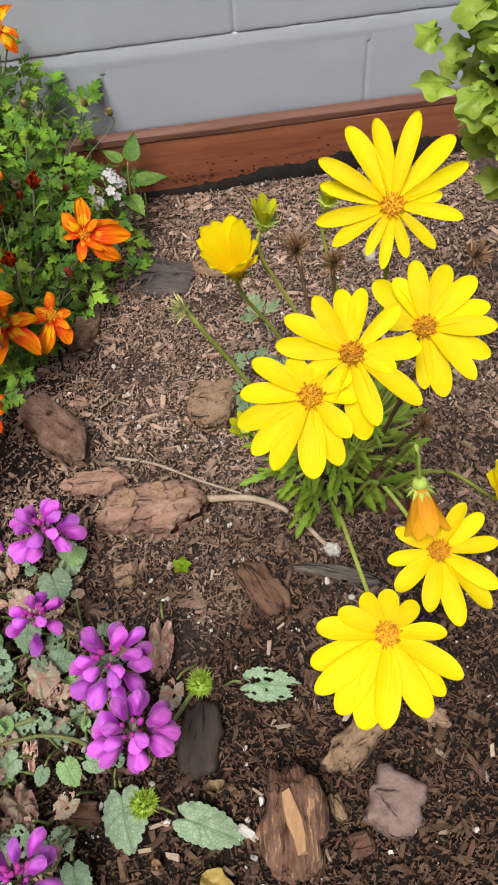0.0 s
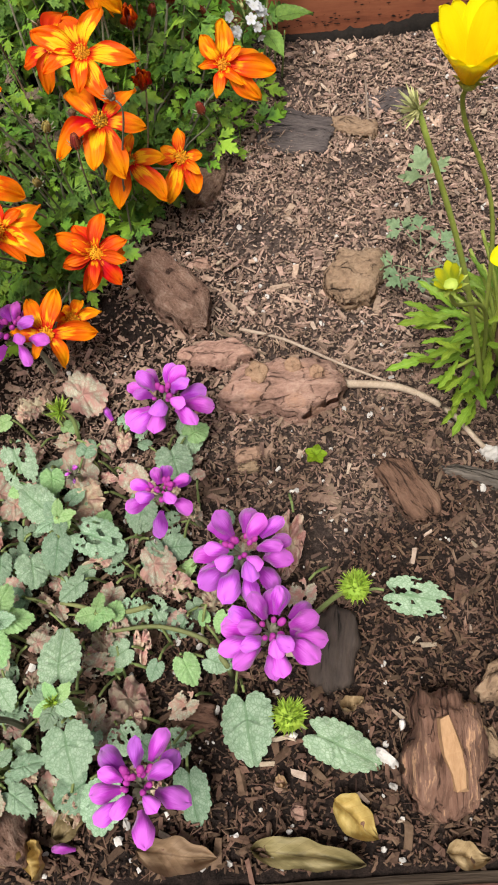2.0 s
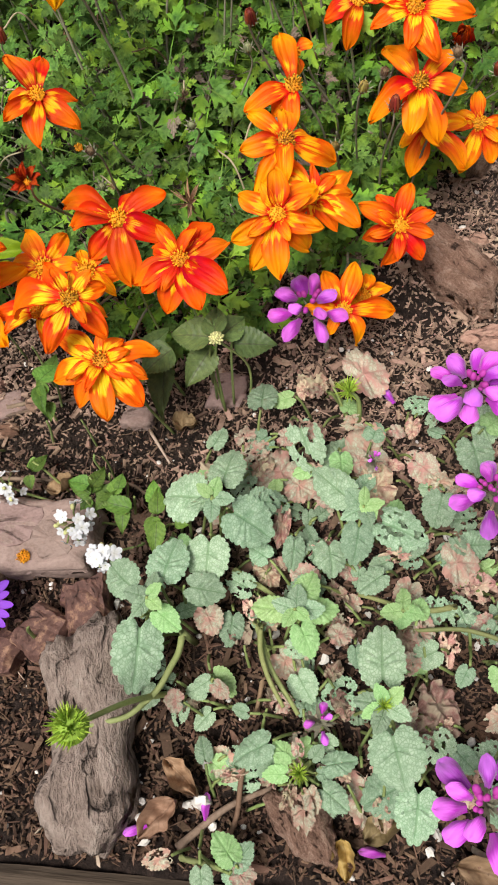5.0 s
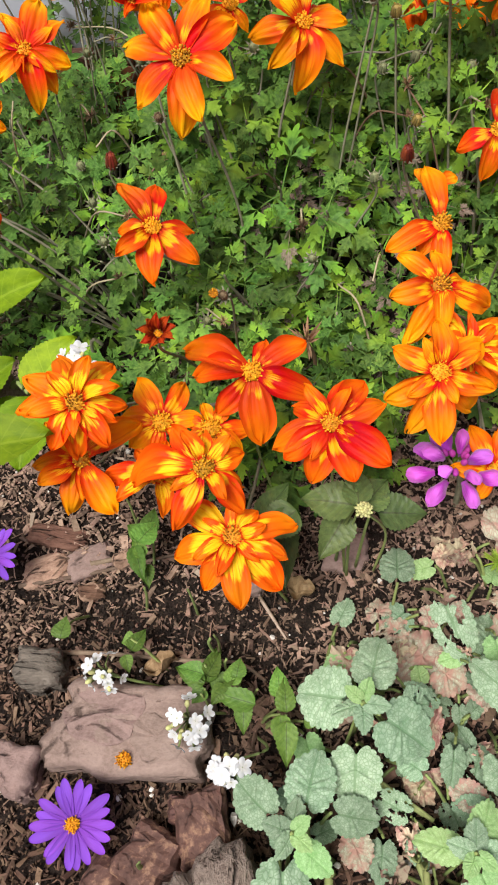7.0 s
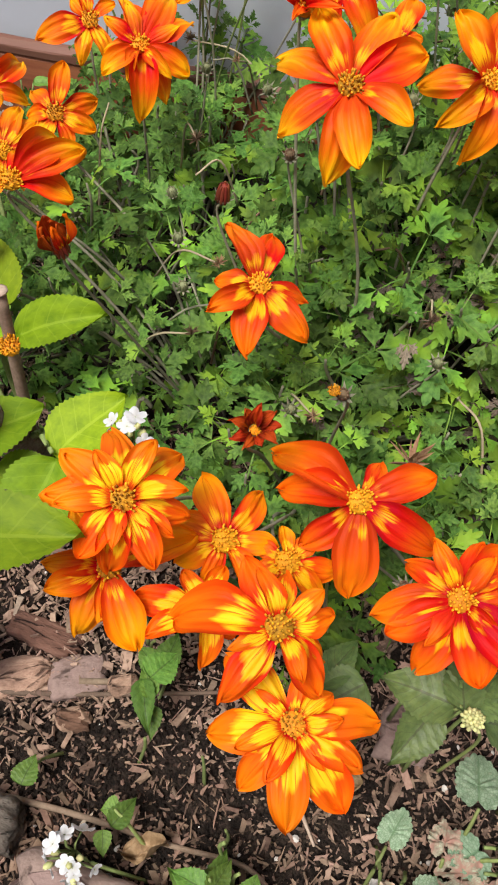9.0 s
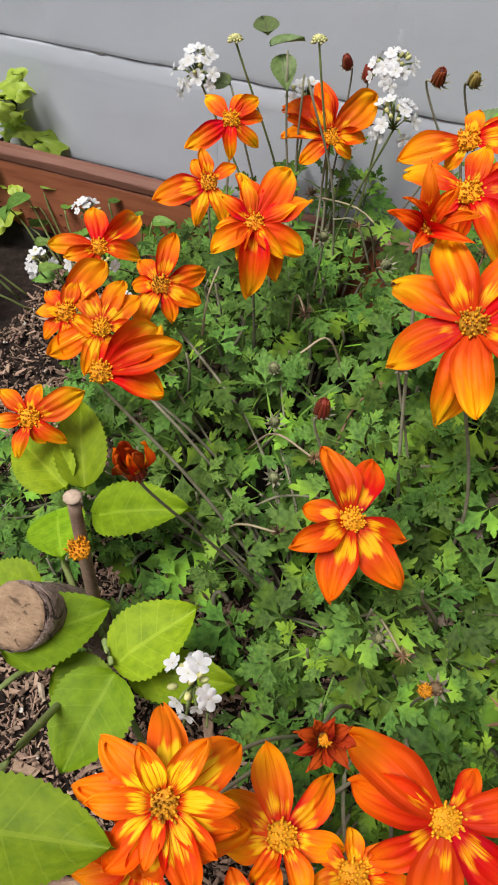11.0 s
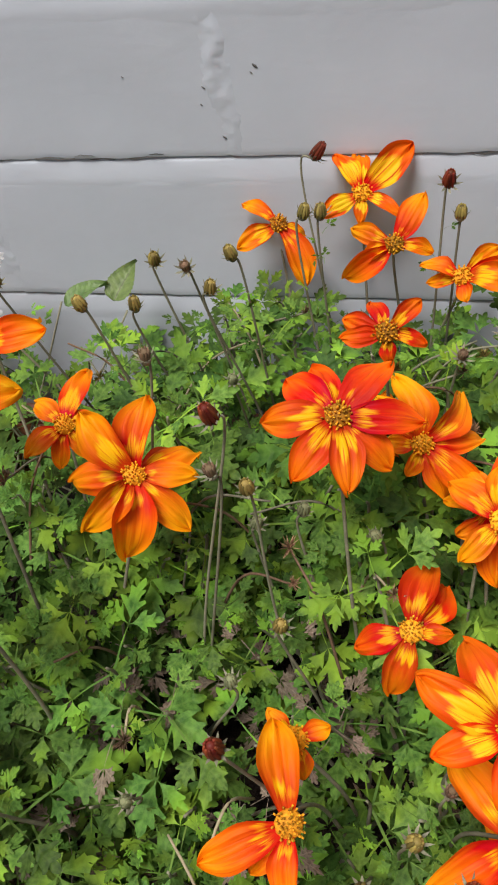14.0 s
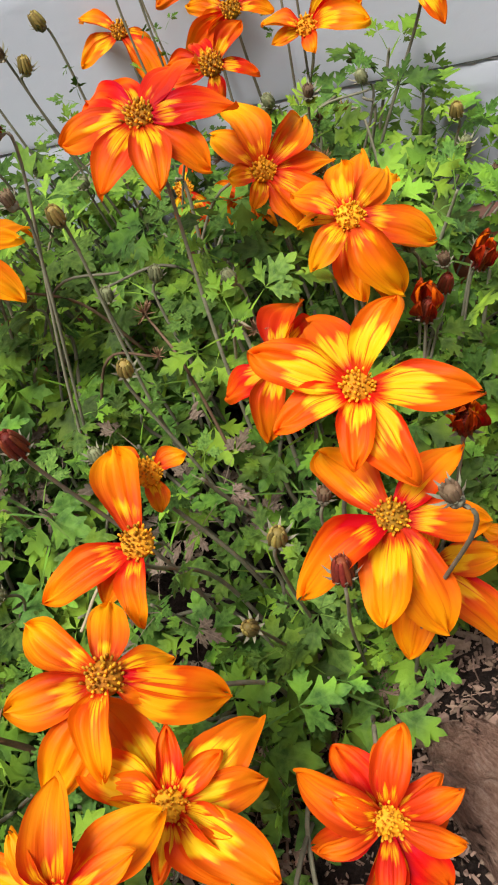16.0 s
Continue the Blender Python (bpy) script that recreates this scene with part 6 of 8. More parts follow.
def lantana_leaf(at, l, w, yaw, kind, pitch=None, plant=None):
    at = Vector(at)
    a = radians(yaw)
    d = Vector((math.cos(a), math.sin(a), rnd.uniform(-0.2, 0.1) if pitch is None else pitch)).normalized()
    plant = plant or nearest_lantana(at)
    ob = place("leaf", (DARK_LEAVES if plant in (LANTANAS[0], LANTANAS[4]) else LANTANA_LEAVES)[rnd.randrange(5)], plant, basis(at, d, (rnd.gauss(0, 0.15), rnd.gauss(-0.15, 0.15), 1), l / 1000, w / 1000 / 0.6, l / 1000))
    base = WORLD[plant.name].translation
    f = at.lerp(Vector((base.x, base.y, 0)), 0.85 if at.z > 0.1 else 0.35)
    f.z = ground_z(f.x, f.y)
    vs, fs = tube_geo(spline((f, f.lerp(at, 0.6) + Vector((rnd.uniform(-1, 1) * 0.06 * at.z, 0, 0.004)), at), 4), 0.0009 if at.z < 0.1 else 0.0007, 0.0006, 5)
    place("stalk", mesh_from("stalk", vs, fs, STEM if at.z < 0.1 else GREYSTEM), ob)


def floret_mesh():
    """A tiny flat flower of five rounded lobes."""
    vs, fs, uv = [Vector((0, 0, 0))], [], [(0.1, 0.5)]
    for k in range(40):
        a = 2 * math.pi * k / 40
        r = 0.5 * (0.62 + 0.38 * abs(math.cos(2.5 * a)) ** 0.6)
        vs.append(Vector((r * math.cos(a), r * math.sin(a), 0.05 * math.cos(5 * a) + 0.06)))
        uv.append((0.8, 0.5))
        fs.append((0, 1 + k, 1 + (k + 1) % 40))
    return mesh_from("floret", vs, fs, WHITE, uv)


FLORET = floret_mesh()


def white_cluster(c, radius, count, plant, seed, up=(0, -0.5, 1), foot=None):
    rng = random.Random(seed)
    c, u = Vector(c), Vector(up).normalized()
    base = Vector(foot) if foot else Vector((c.x + 0.01, c.y + 0.012, 0))
    base.z = ground_z(base.x, base.y)
    h = Heap()
    h.add(*tube_geo(spline((base, base.lerp(c, 0.5) + Vector((rng.uniform(-0.012, 0.012), 0, 0.006)), c - u * 0.008), 6), 0.0008, 0.0006, 5))
    head_pts = []
    for k in range(count):
        d = (Vector((rng.gauss(0, 1), rng.gauss(0, 1), rng.gauss(0, 1))).normalized() + 0.7 * u).normalized()
        p = c + d * radius * rng.uniform(0.75, 1.0) - u * radius * 0.3
        head_pts.append((p, d))
        h.add(*tube_geo([c - u * 0.008, c.lerp(p, 0.5), p], 0.0005, 0.0005, 4))
    buds = Heap()
    for k in range(8):
        d = (Vector((rng.gauss(0, 1), rng.gauss(0, 1), rng.gauss(0, 1))).normalized() + 1.1 * u).normalized()
        vs, fs = blob_geo(4, 5, 0.0020, 0.0013, 0.0013)
        mm = basis(c + d * radius * rng.uniform(0.45, 0.85) - u * radius * 0.25, d, (1, 0, 0.2))
        buds.add([mm @ v for v in vs], fs)
    head = place("flower_head", h.mesh("flower_head", STEM), plant, None, "cluster of small white florets")
    place("bud_dome", buds.mesh("bud_dome", YBUD), head, None, "pale unopened florets")
    for p, d in head_pts:
        s = rng.uniform(0.0055, 0.0088)
        place("floret", FLORET, head, basis(p, d.orthogonal(), (d + 0.4 * u).normalized(), s, s, s))


def green_cluster(c, plant, seed, foot=None):
    """A closed flower cluster: a dome of small pale buds."""
    rng = random.Random(seed)
    c = Vector(c)
    base = Vector(foot) if foot else Vector((c.x + 0.006, c.y + 0.008, 0))
    base.z = ground_z(base.x, base.y)
    h = Heap()
    h.add(*tube_geo(spline((base, base.lerp(c, 0.5) + Vector((0.008, 0.004, 0.004)), c), 6), 0.0008, 0.0006, 5))
    head = place("closed_flower_head", h.mesh("closed_flower_head", STEM), plant, None, "closed pale green flower cluster")
    g = Heap()
    for k in range(34):
        r, a = math.sqrt((k + 0.5) / 34), k * 2.39996
        d = Vector((r * math.cos(a), r * math.sin(a), math.sqrt(max(0.02, 1 - r * r)) * 0.8))
        vs, fs = blob_geo(3, 4, 0.0013, 0.0009, 0.0009)
        m = basis(c + d * 0.0034, d, (1, 0, 0.2))
        g.add([m @ v for v in vs], fs)
    place("bud_dome", g.mesh("bud_dome", YBUD), head)


BROADPLANT = thing("broad_leaved_plant", (-0.33, 0.14, 0), "young plant with broad bright green leaves and a pruned stem", "plant")


def broad_leaf(base, tip, w):
    base, tip = Vector(base), Vector(tip)
    l = (tip - base).length
    ob = place("leaf", BROAD_LEAVES[rnd.randrange(4)], BROADPLANT, basis(base, tip - base, (rnd.gauss(0.1, 0.1), rnd.gauss(-0.3, 0.1), 1), l, w / 0.84, l))
    f = Vector((-0.335, 0.15, 0.03)).lerp(base, 0.15)
    vs, fs = tube_geo(spline((f, f.lerp(base, 0.6) + Vector((0, 0, 0.008)), base), 5), 0.0017, 0.0011, 6)
    place("stalk", mesh_from("stalk", vs, fs, STEM), ob)


def lobed_leaf(seed):
    """A chartreuse leaf with shallow rounded lobes."""
    vs, fs, uv = [Vector((0.1, 0, 0))], [], [(0.1, 0.5)]
    rng = random.Random(seed)
    n = 30
    for ring in (0.5, 1.0):
        for k in range(n):
            a = 2 * math.pi * k / n
            r = ring * 0.5 * (0.86 + 0.14 * math.cos(5 * a)) * (1.0 if abs(a - math.pi) > 0.4 else 0.7)
            vs.append(Vector((0.5 + r * math.cos(a), 0.86 * r * math.sin(a), 0.06 * math.sin(3 * a + seed) * ring - 0.10 * ring * ring)))
            uv.append((0.5 + 0.5 * r * math.cos(a), 0.5 + r * math.sin(a)))
    for k in range(n):
        j = (k + 1) % n
        fs.append((0, 1 + k, 1 + j))
        fs.append((1 + k, 1 + n + k, 1 + n + j, 1 + j))
    return mesh_from("leaf", vs, fs, CHARTREUSE, uv)


CHARTS = [lobed_leaf(s) for s in range(4)]


def chartreuse_shrub(foot, boxes, count, size, seed, label):
    """A loose shrub: dark stems from its foot, leaves round each stem's end."""
    rng = random.Random(seed)
    t = thing("shrub", foot, label, "shrub", "chartreuse shrubs")
    f = Vector(foot)
    f.z = ground_z(f.x, f.y)
    h = Heap()
    for b in boxes:
        e = Vector(b)
        line = spline((f, f.lerp(e, 0.55) + Vector((0.02, 0.02, 0.03)), e), 6)
        h.add(*tube_geo(line, 0.002, 0.0012, 6))
        for k in range(count):
            p = line[rng.randrange(len(line) * 3 // 4, len(line))] + Vector((max(-0.012, rng.gauss(0.004, 0.010)), rng.gauss(0, 0.010), rng.gauss(0, 0.010)))
            a = rng.uniform(0, 2 * math.pi)
            s = size * rng.uniform(0.75, 1.15)
            place("leaf", CHARTS[rng.randrange(4)], t, basis(p, (math.cos(a), math.sin(a), rng.uniform(-0.5, 0.2)), (rng.gauss(0, 0.4), rng.gauss(-0.6, 0.3), 1), s, s, s))
    tagged(place("stem_tangle", h.mesh("stem_cluster", ROT), t, None, "dark thin stems"), kind="stuff")


def aster(c, radius, count, up, seed):
    rng = random.Random(seed)
    c, u = Vector(c), Vector(up).normalized()
    t = thing("aster", (c.x, c.y, 0), "small violet daisy with a yellow centre low on the mulch", "flower", "violet daisies")
    f = Vector((c.x, c.y + 0.01, ground_z(c.x, c.y + 0.01)))
    vs, fs = tube_geo(spline((f, f.lerp(c, 0.5), c), 4), 0.0012, 0.0010, 5)
    place("stalk", mesh_from("stalk", vs, fs, STEM), t)
    e1 = u.orthogonal().normalized()
    for k in range(count):
        a = 2 * math.pi * k / count + rng.uniform(-0.1, 0.1)
        d = math.cos(a) * e1 + math.sin(a) * u.cross(e1)
        l = radius * rng.uniform(0.88, 1.05)
        place("petal", VIOLET_PETALS[k % 2], t, basis(c + d * 0.002, (d + 0.12 * u).normalized(), u, l, l * 0.9, l))
    place("disc", DISCS[0], t, basis(c + u * 0.001, e1, u, 0.7, 0.7, 0.7))


def recolour(me, mat):
    c = me.copy()
    c.materials.clear()
    c.materials.append(mat)
    return c


VIOLET_PETALS = [recolour(m, VIOLET) for m in DAISY_PETALS[:2]]
CLOSED_PETALS = [recolour(m, CLOSED) for m in DAISY_PETALS[:3]]
WILT_PETALS = [recolour(m, WILT) for m in DAISY_PETALS[:3]]

# ---- the bed, built ----
build_ground()
build_wall()
build_timber()
build_mulch()

# bark, chips and stones
bark(-0.004, 0.150, 0.080, 0.035, 0.026, -50, 'fibrous brown')
bark(0.115, 0.151, 0.034, 0.044, 0.020, -10, 'tan')
bark(0.024, 0.098, 0.045, 0.019, 0.014, 4, 'orange')
bark(0.064, 0.070, 0.075, 0.037, 0.022, 4, 'orange')
bark(0.131, -0.001, 0.044, 0.025, 0.010, -63, 'red')
bark(0.179, 0.001, 0.058, 0.010, 0.008, -23, 'grey')
bark(0.126, -0.143, 0.058, 0.036, 0.030, -95, 'striped')
bark(0.171, -0.104, 0.048, 0.020, 0.016, 41, 'tan')
bark(0.182, -0.142, 0.031, 0.033, 0.020, -31, 'pink')
bark(0.080, -0.090, 0.047, 0.025, 0.012, -100, 'black')
bark(0.008, -0.119, 0.024, 0.016, 0.012, -9, 'red')
bark(0.087, 0.310, 0.062, 0.046, 0.006, -17, 'slate')
bark(0.133, 0.308, 0.040, 0.018, 0.010, -21, 'tan')
bark(0.163, 0.339, 0.040, 0.030, 0.005, 34, 'slate')
bark(0.020, 0.258, 0.056, 0.024, 0.013, 62, 'fibrous brown')
bark(0.225, 0.055, 0.035, 0.027, 0.014, -43, 'red')
bark(-0.239, -0.032, 0.080, 0.045, 0.022, 1, 'pink')
bark(-0.200, -0.072, 0.032, 0.027, 0.022, -77, 'dark')
bark(-0.222, -0.086, 0.027, 0.031, 0.022, -24, 'dark')
bark(-0.242, -0.097, 0.018, 0.023, 0.018, -3, 'dark')
bark(-0.186, -0.134, 0.108, 0.050, 0.034, -80, 'log')
bark(-0.083, -0.166, 0.037, 0.025, 0.020, -57, 'fibrous brown')
bark(-0.139, 0.067, 0.024, 0.027, 0.010, 0, 'pink')
bark(-0.190, 0.045, 0.021, 0.016, 0.010, -5, 'pink')
bark(-0.287, -0.007, 0.024, 0.021, 0.020, 0, 'grey')
bark(-0.303, 0.050, 0.030, 0.019, 0.007, 24, 'orange')
bark(-0.279, 0.057, 0.027, 0.020, 0.006, 31, 'pink')
bark(-0.274, 0.038, 0.015, 0.008, 0.010, 4, 'red')
bark(-0.300, 0.070, 0.040, 0.015, 0.007, -8, 'red')
bark(-0.259, 0.057, 0.014, 0.010, 0.010, 21, 'orange')
bark(-0.274, 0.039, 0.016, 0.010, 0.010, 27, 'orange')
bark(-0.290, -0.054, 0.023, 0.024, 0.020, -13, 'pink')
bark(-0.204, -0.066, 0.027, 0.013, 0.020, 0, 'dark')
bark(0.160, -0.158, 0.013, 0.014, 0.012, 13, 'red')
bark(0.151, -0.138, 0.015, 0.007, 0.010, -79, 'tan')
bark(0.215, -0.096, 0.024, 0.011, 0.010, -38, 'orange')
bark(0.041, 0.029, 0.017, 0.010, 0.006, 10, 'tan')
bark(0.041, 0.020, 0.013, 0.007, 0.006, 9, 'tan')
bark(0.015, 0.180, 0.013, 0.010, 0.008, -4, 'orange')
bark(0.100, -0.143, 0.014, 0.006, 0.008, -39, 'white')
bark(0.181, 0.019, 0.011, 0.009, 0.008, -15, 'white')
bark(-0.131, -0.160, 0.009, 0.007, 0.012, 0, 'white')
bark(-0.143, 0.009, 0.007, 0.005, 0.008, 8, 'white')
bark(-0.126, -0.141, 0.007, 0.006, 0.010, 16, 'white')
bark(0.272, 0.298, 0.012, 0.017, 0.010, -9, 'white')
bark(0.011, -0.078, 0.005, 0.004, 0.006, -22, 'white')
bark(0.057, -0.164, 0.008, 0.008, 0.008, -7, 'orange')
bark(0.049, -0.152, 0.007, 0.006, 0.007, 0, 'orange')

# fallen leaves
dry_leaf(0.001, -0.179, 0.037, 0.015, 0.008, -6, 'brown')
dry_leaf(0.060, -0.184, 0.052, 0.014, 0.008, -7, 'olive')
dry_leaf(0.083, -0.169, 0.025, 0.015, 0.008, -37, 'yellow')
dry_leaf(0.131, -0.186, 0.019, 0.011, 0.006, -6, 'tan')
dry_leaf(-0.149, -0.169, 0.024, 0.013, 0.008, -132, 'brown')
dry_leaf(-0.141, -0.151, 0.023, 0.011, 0.010, -43, 'tan')
dry_leaf(-0.046, -0.166, 0.023, 0.012, 0.008, 31, 'olive')
dry_leaf(-0.064, -0.179, 0.017, 0.010, 0.010, -77, 'yellow')
dry_leaf(-0.161, 0.042, 0.014, 0.013, 0.006, 0, 'tan')
dry_leaf(-0.228, -0.002, 0.017, 0.008, 0.008, 24, 'tan')
dry_leaf(0.050, -0.152, 0.006, 0.006, 0.006, 0, 'tan')
dry_leaf(0.087, -0.120, 0.012, 0.007, 0.008, 14, 'tan')

# twigs
twig(((0.101, 0.072, 0.006), (0.133, 0.065, 0.006), (0.159, 0.048, 0.006), (0.177, 0.021, 0.006)), 0.0026, 'pale')
twig(((0.039, 0.120, 0.005), (0.067, 0.110, 0.005), (0.099, 0.088, 0.005), (0.127, 0.071, 0.005)), 0.0013, 'pale')
twig(((-0.315, 0.040, 0.008), (-0.275, 0.049, 0.008), (-0.215, 0.064, 0.008)), 0.0014, 'brown')
twig(((-0.301, 0.003, 0.008), (-0.261, 0.004, 0.008), (-0.222, 0.003, 0.008), (-0.192, 0.003, 0.008), (-0.177, -0.005, 0.008)), 0.0014, 'brown')
twig(((-0.140, -0.180, 0.008), (-0.119, -0.162, 0.008), (-0.096, -0.151, 0.008)), 0.002, 'brown')
twig(((-0.183, 0.038, 0.006), (-0.171, 0.021, 0.006)), 0.0009, 'brown')
twig(((-0.182, 0.036, 0.006), (-0.168, 0.016, 0.006)), 0.001, 'pale')
twig(((0.147, 0.360, 0.006), (0.143, 0.289, 0.006), (0.146, 0.275, 0.006)), 0.0009, 'pale')
twig(((0.022, 0.122, 0.005), (0.055, 0.099, 0.005)), 0.0009, 'brown')
twig(((-0.277, 0.054, 0.008), (-0.242, 0.062, 0.008)), 0.0016, 'brown')

# bidens flowers
bidens((-0.163, 0.275, 0.172), (0.25, -0.51, 0.82), ((-171, 27), (-122, 25), (-87, 30), (-39, 27), (8, 22), (40, 29), (90, 29), (141, 29)), 'o')
bidens((-0.089, 0.281, 0.198), (0.07, -0.58, 0.81), ((-174, 24), (-120, 25), (-76, 25), (-39, 24), (0, 27), (57, 27), (112, 23), (143, 24)), 'r')
bidens((-0.061, 0.310, 0.162), (0.11, -0.74, 0.66), ((-109, 13), (-61, 22), (-40, 29), (9, 24), (45, 27), (106, 26), (131, 23), (180, 13)), 'o')
bidens((-0.204, 0.308, 0.166), (0.32, -0.53, 0.79), ((-135, 19), (-92, 17), (-46, 16), (32, 12), (82, 27), (142, 19)), 'of')
bidens((-0.062, 0.254, 0.121), (-0.01, -0.42, 0.91), ((-163, 22), (-108, 24), (-2, 14), (49, 24), (77, 27)), 'r')
bidens((-0.093, 0.452, 0.198), (0.05, -0.74, 0.67), ((-153, 22), (-91, 14), (-25, 21), (45, 32), (97, 24), (126, 24)), 'y')
bidens((-0.076, 0.420, 0.187), (0.02, -0.71, 0.71), ((-156, 17), (-147, 27), (-5, 18), (61, 26), (156, 23)), 'o')
bidens((-0.136, 0.455, 0.181), (0.13, -0.71, 0.69), ((-148, 24), (-58, 33), (-17, 15), (154, 22)), 'o')
bidens((-0.045, 0.410, 0.176), (0.03, -0.70, 0.71), ((-170, 15), (-77, 12), (-9, 26), (16, 24), (45, 21), (163, 19)), 'o')
bidens((0.000, 0.401, 0.188), (-0.07, -0.71, 0.70), ((-149, 12), (-63, 20), (-28, 16), (50, 18), (95, 24), (125, 25), (148, 20)), 'y')
bidens((-0.076, 0.344, 0.189), (0.03, -0.65, 0.76), ((-167, 17), (-82, 12), (-7, 17), (49, 18), (112, 17), (163, 19)), 'r')
bidens((-0.096, 0.179, 0.126), (0.27, -0.46, 0.85), ((-151, 28), (-123, 18), (-88, 21), (106, 29)), 'o')
bidens((-0.098, 0.206, 0.125), (0.25, -0.52, 0.82), ((-69, 12), (27, 12), (140, 12)), 'o')
bidens((-0.109, 0.381, 0.130), (0.19, -0.73, 0.66), ((-104, 13), (-73, 24), (-51, 24), (77, 13)), 'y')
bidens((-0.034, 0.292, 0.148), (0.04, -0.71, 0.71), ((-136, 17), (-85, 28), (-68, 29), (-19, 27), (44, 24), (75, 24)), 'of')
bidens((-0.034, 0.204, 0.148), (0.05, -0.59, 0.80), ((-157, 23), (-96, 21), (-70, 27), (-10, 29), (62, 24), (115, 28), (156, 29)), 'yf')
bidens((-0.030, 0.186, 0.118), (0.03, -0.49, 0.87), ((-148, 29), (-99, 27), (-72, 31), (-6, 25), (46, 26), (130, 29)), 'of')
bidens((-0.023, 0.200, 0.078), (0.12, -0.57, 0.81), ((-154, 17), (-107, 28), (-44, 31), (6, 22), (79, 16)), 'of')
bidens((0.009, 0.214, 0.065), (0.07, -0.57, 0.81), ((-109, 28), (-65, 23), (7, 13), (95, 21), (150, 14)), 'o', 0.0, 3)
bidens((-0.039, 0.127, 0.075), (0.15, -0.51, 0.85), ((-161, 20), (-107, 22), (-54, 21), (6, 17), (35, 16), (80, 22), (125, 21), (153, 23)), 'r', 0.0, 6)
bidens((-0.069, 0.084, 0.058), (0.20, -0.44, 0.87), ((-120, 15), (4, 28), (77, 26), (117, 24)), 'of')
bidens((-0.059, 0.104, 0.045), (0.18, -0.46, 0.87), ((-32, 12), (22, 17), (66, 15)), 'of')
bidens((-0.098, 0.141, 0.124), (0.30, -0.35, 0.89), ((-161, 23), (-114, 29), (-94, 20), (-12, 12), (-10, 31), (22, 17), (89, 19), (148, 23)), 'of')
bidens((-0.085, 0.120, 0.104), (0.24, -0.26, 0.94), ((-136, 15), (-55, 19), (-31, 28), (11, 21), (46, 27), (127, 29), (157, 24)), 'yf', 0.0, 5)
bidens((-0.100, 0.096, 0.119), (0.07, -0.52, 0.85), ((-150, 25), (-112, 28), (-92, 29), (-48, 23), (-19, 23), (38, 25), (89, 21), (154, 21)), 'of', 0.0, 4)
bidens((-0.145, 0.070, 0.118), (-0.01, -0.37, 0.93), ((-161, 26), (-142, 24), (-107, 26), (-66, 25), (-35, 29), (21, 23), (57, 24), (76, 22), (148, 20)), 'r', 0.0, 4)
bidens((-0.180, 0.097, 0.118), (0.08, -0.42, 0.90), ((-127, 24), (-82, 32), (-23, 28), (33, 26), (69, 16), (157, 33), (179, 26)), 'r')
bidens((-0.196, 0.047, 0.119), (0.12, -0.32, 0.94), ((-178, 34), (-114, 26), (-41, 24), (-16, 18), (27, 18), (99, 18), (131, 22)), 'y', 0.0, 4)
bidens((-0.221, 0.080, 0.103), (0.17, -0.37, 0.91), ((-143, 18), (-99, 16), (62, 22), (121, 25)), 'of')
bidens((-0.199, 0.079, 0.100), (0.12, -0.37, 0.92), ((-37, 17), (-2, 19), (115, 12), (164, 13)), 'of')
bidens((-0.222, 0.057, 0.095), (0.17, -0.31, 0.93), ((-177, 23), (-140, 20), (-72, 17), (30, 12)), 'yf')
bidens((-0.186, 0.030, 0.091), (0.09, -0.26, 0.96), ((-159, 26), (-117, 25), (-85, 28), (-43, 29), (-17, 23), (19, 27), (52, 15), (145, 27)), 'y', 0.0, 6)
bidens((-0.249, 0.067, 0.136), (0.26, -0.37, 0.89), ((-169, 23), (-112, 21), (-87, 23), (-49, 22), (0, 20), (57, 24), (107, 23), (159, 22)), 'y', 0.0, 6)
bidens((-0.256, 0.062, 0.100), (0.25, -0.32, 0.91), ((-169, 20), (-142, 21), (-98, 24), (-78, 17), (-52, 28), (36, 30)), 'of')
bidens((-0.216, 0.094, 0.147), (0.18, -0.45, 0.87), ((-180, 11), (-140, 9), (-100, 11), (-60, 9), (-20, 11), (20, 9), (60, 10), (100, 12), (140, 10)), 'd', 2.2)
bidens((-0.233, 0.173, 0.133), (0.13, -0.35, 0.93), ((-176, 17), (-131, 23), (-88, 27), (-37, 26), (6, 20), (90, 23), (132, 26)), 'r')
bidens((-0.213, 0.212, 0.194), (0.09, -0.52, 0.85), ((-145, 28), (-87, 31), (-72, 28), (-23, 25), (37, 29), (72, 30), (126, 29), (156, 28)), 't')
bidens((-0.321, 0.298, 0.152), (0.29, -0.54, 0.79), ((-157, 17), (-124, 23), (-76, 30), (-47, 25), (-8, 25), (49, 27), (76, 32), (123, 26)), 'tf', 0.0, 5)
bidens((-0.229, 0.272, 0.202), (0.12, -0.62, 0.78), ((-136, 17), (-47, 25), (21, 29), (47, 20), (89, 18), (166, 22)), 'tf')
bidens((-0.239, 0.323, 0.195), (0.13, -0.66, 0.74), ((-153, 27), (-115, 13), (15, 28), (37, 25), (89, 12)), 'o')
bidens((-0.235, 0.236, 0.207), (0.15, -0.57, 0.80), ((-160, 19), (-100, 17), (-40, 18), (20, 19), (70, 18), (117, 20), (160, 17)), 'r', 2.3)
bidens((-0.368, 0.379, 0.155), (0.33, -0.61, 0.72), ((-129, 26), (28, 17), (59, 18), (89, 15), (151, 18)), 'tf')
bidens((-0.324, 0.411, 0.141), (0.24, -0.64, 0.73), ((109, 27), (156, 30), (163, 24), (177, 15)), 'r')
bidens((-0.322, 0.409, 0.140), (0.24, -0.64, 0.73), ((-173, 28), (-29, 14), (15, 18), (62, 34)), 'of')
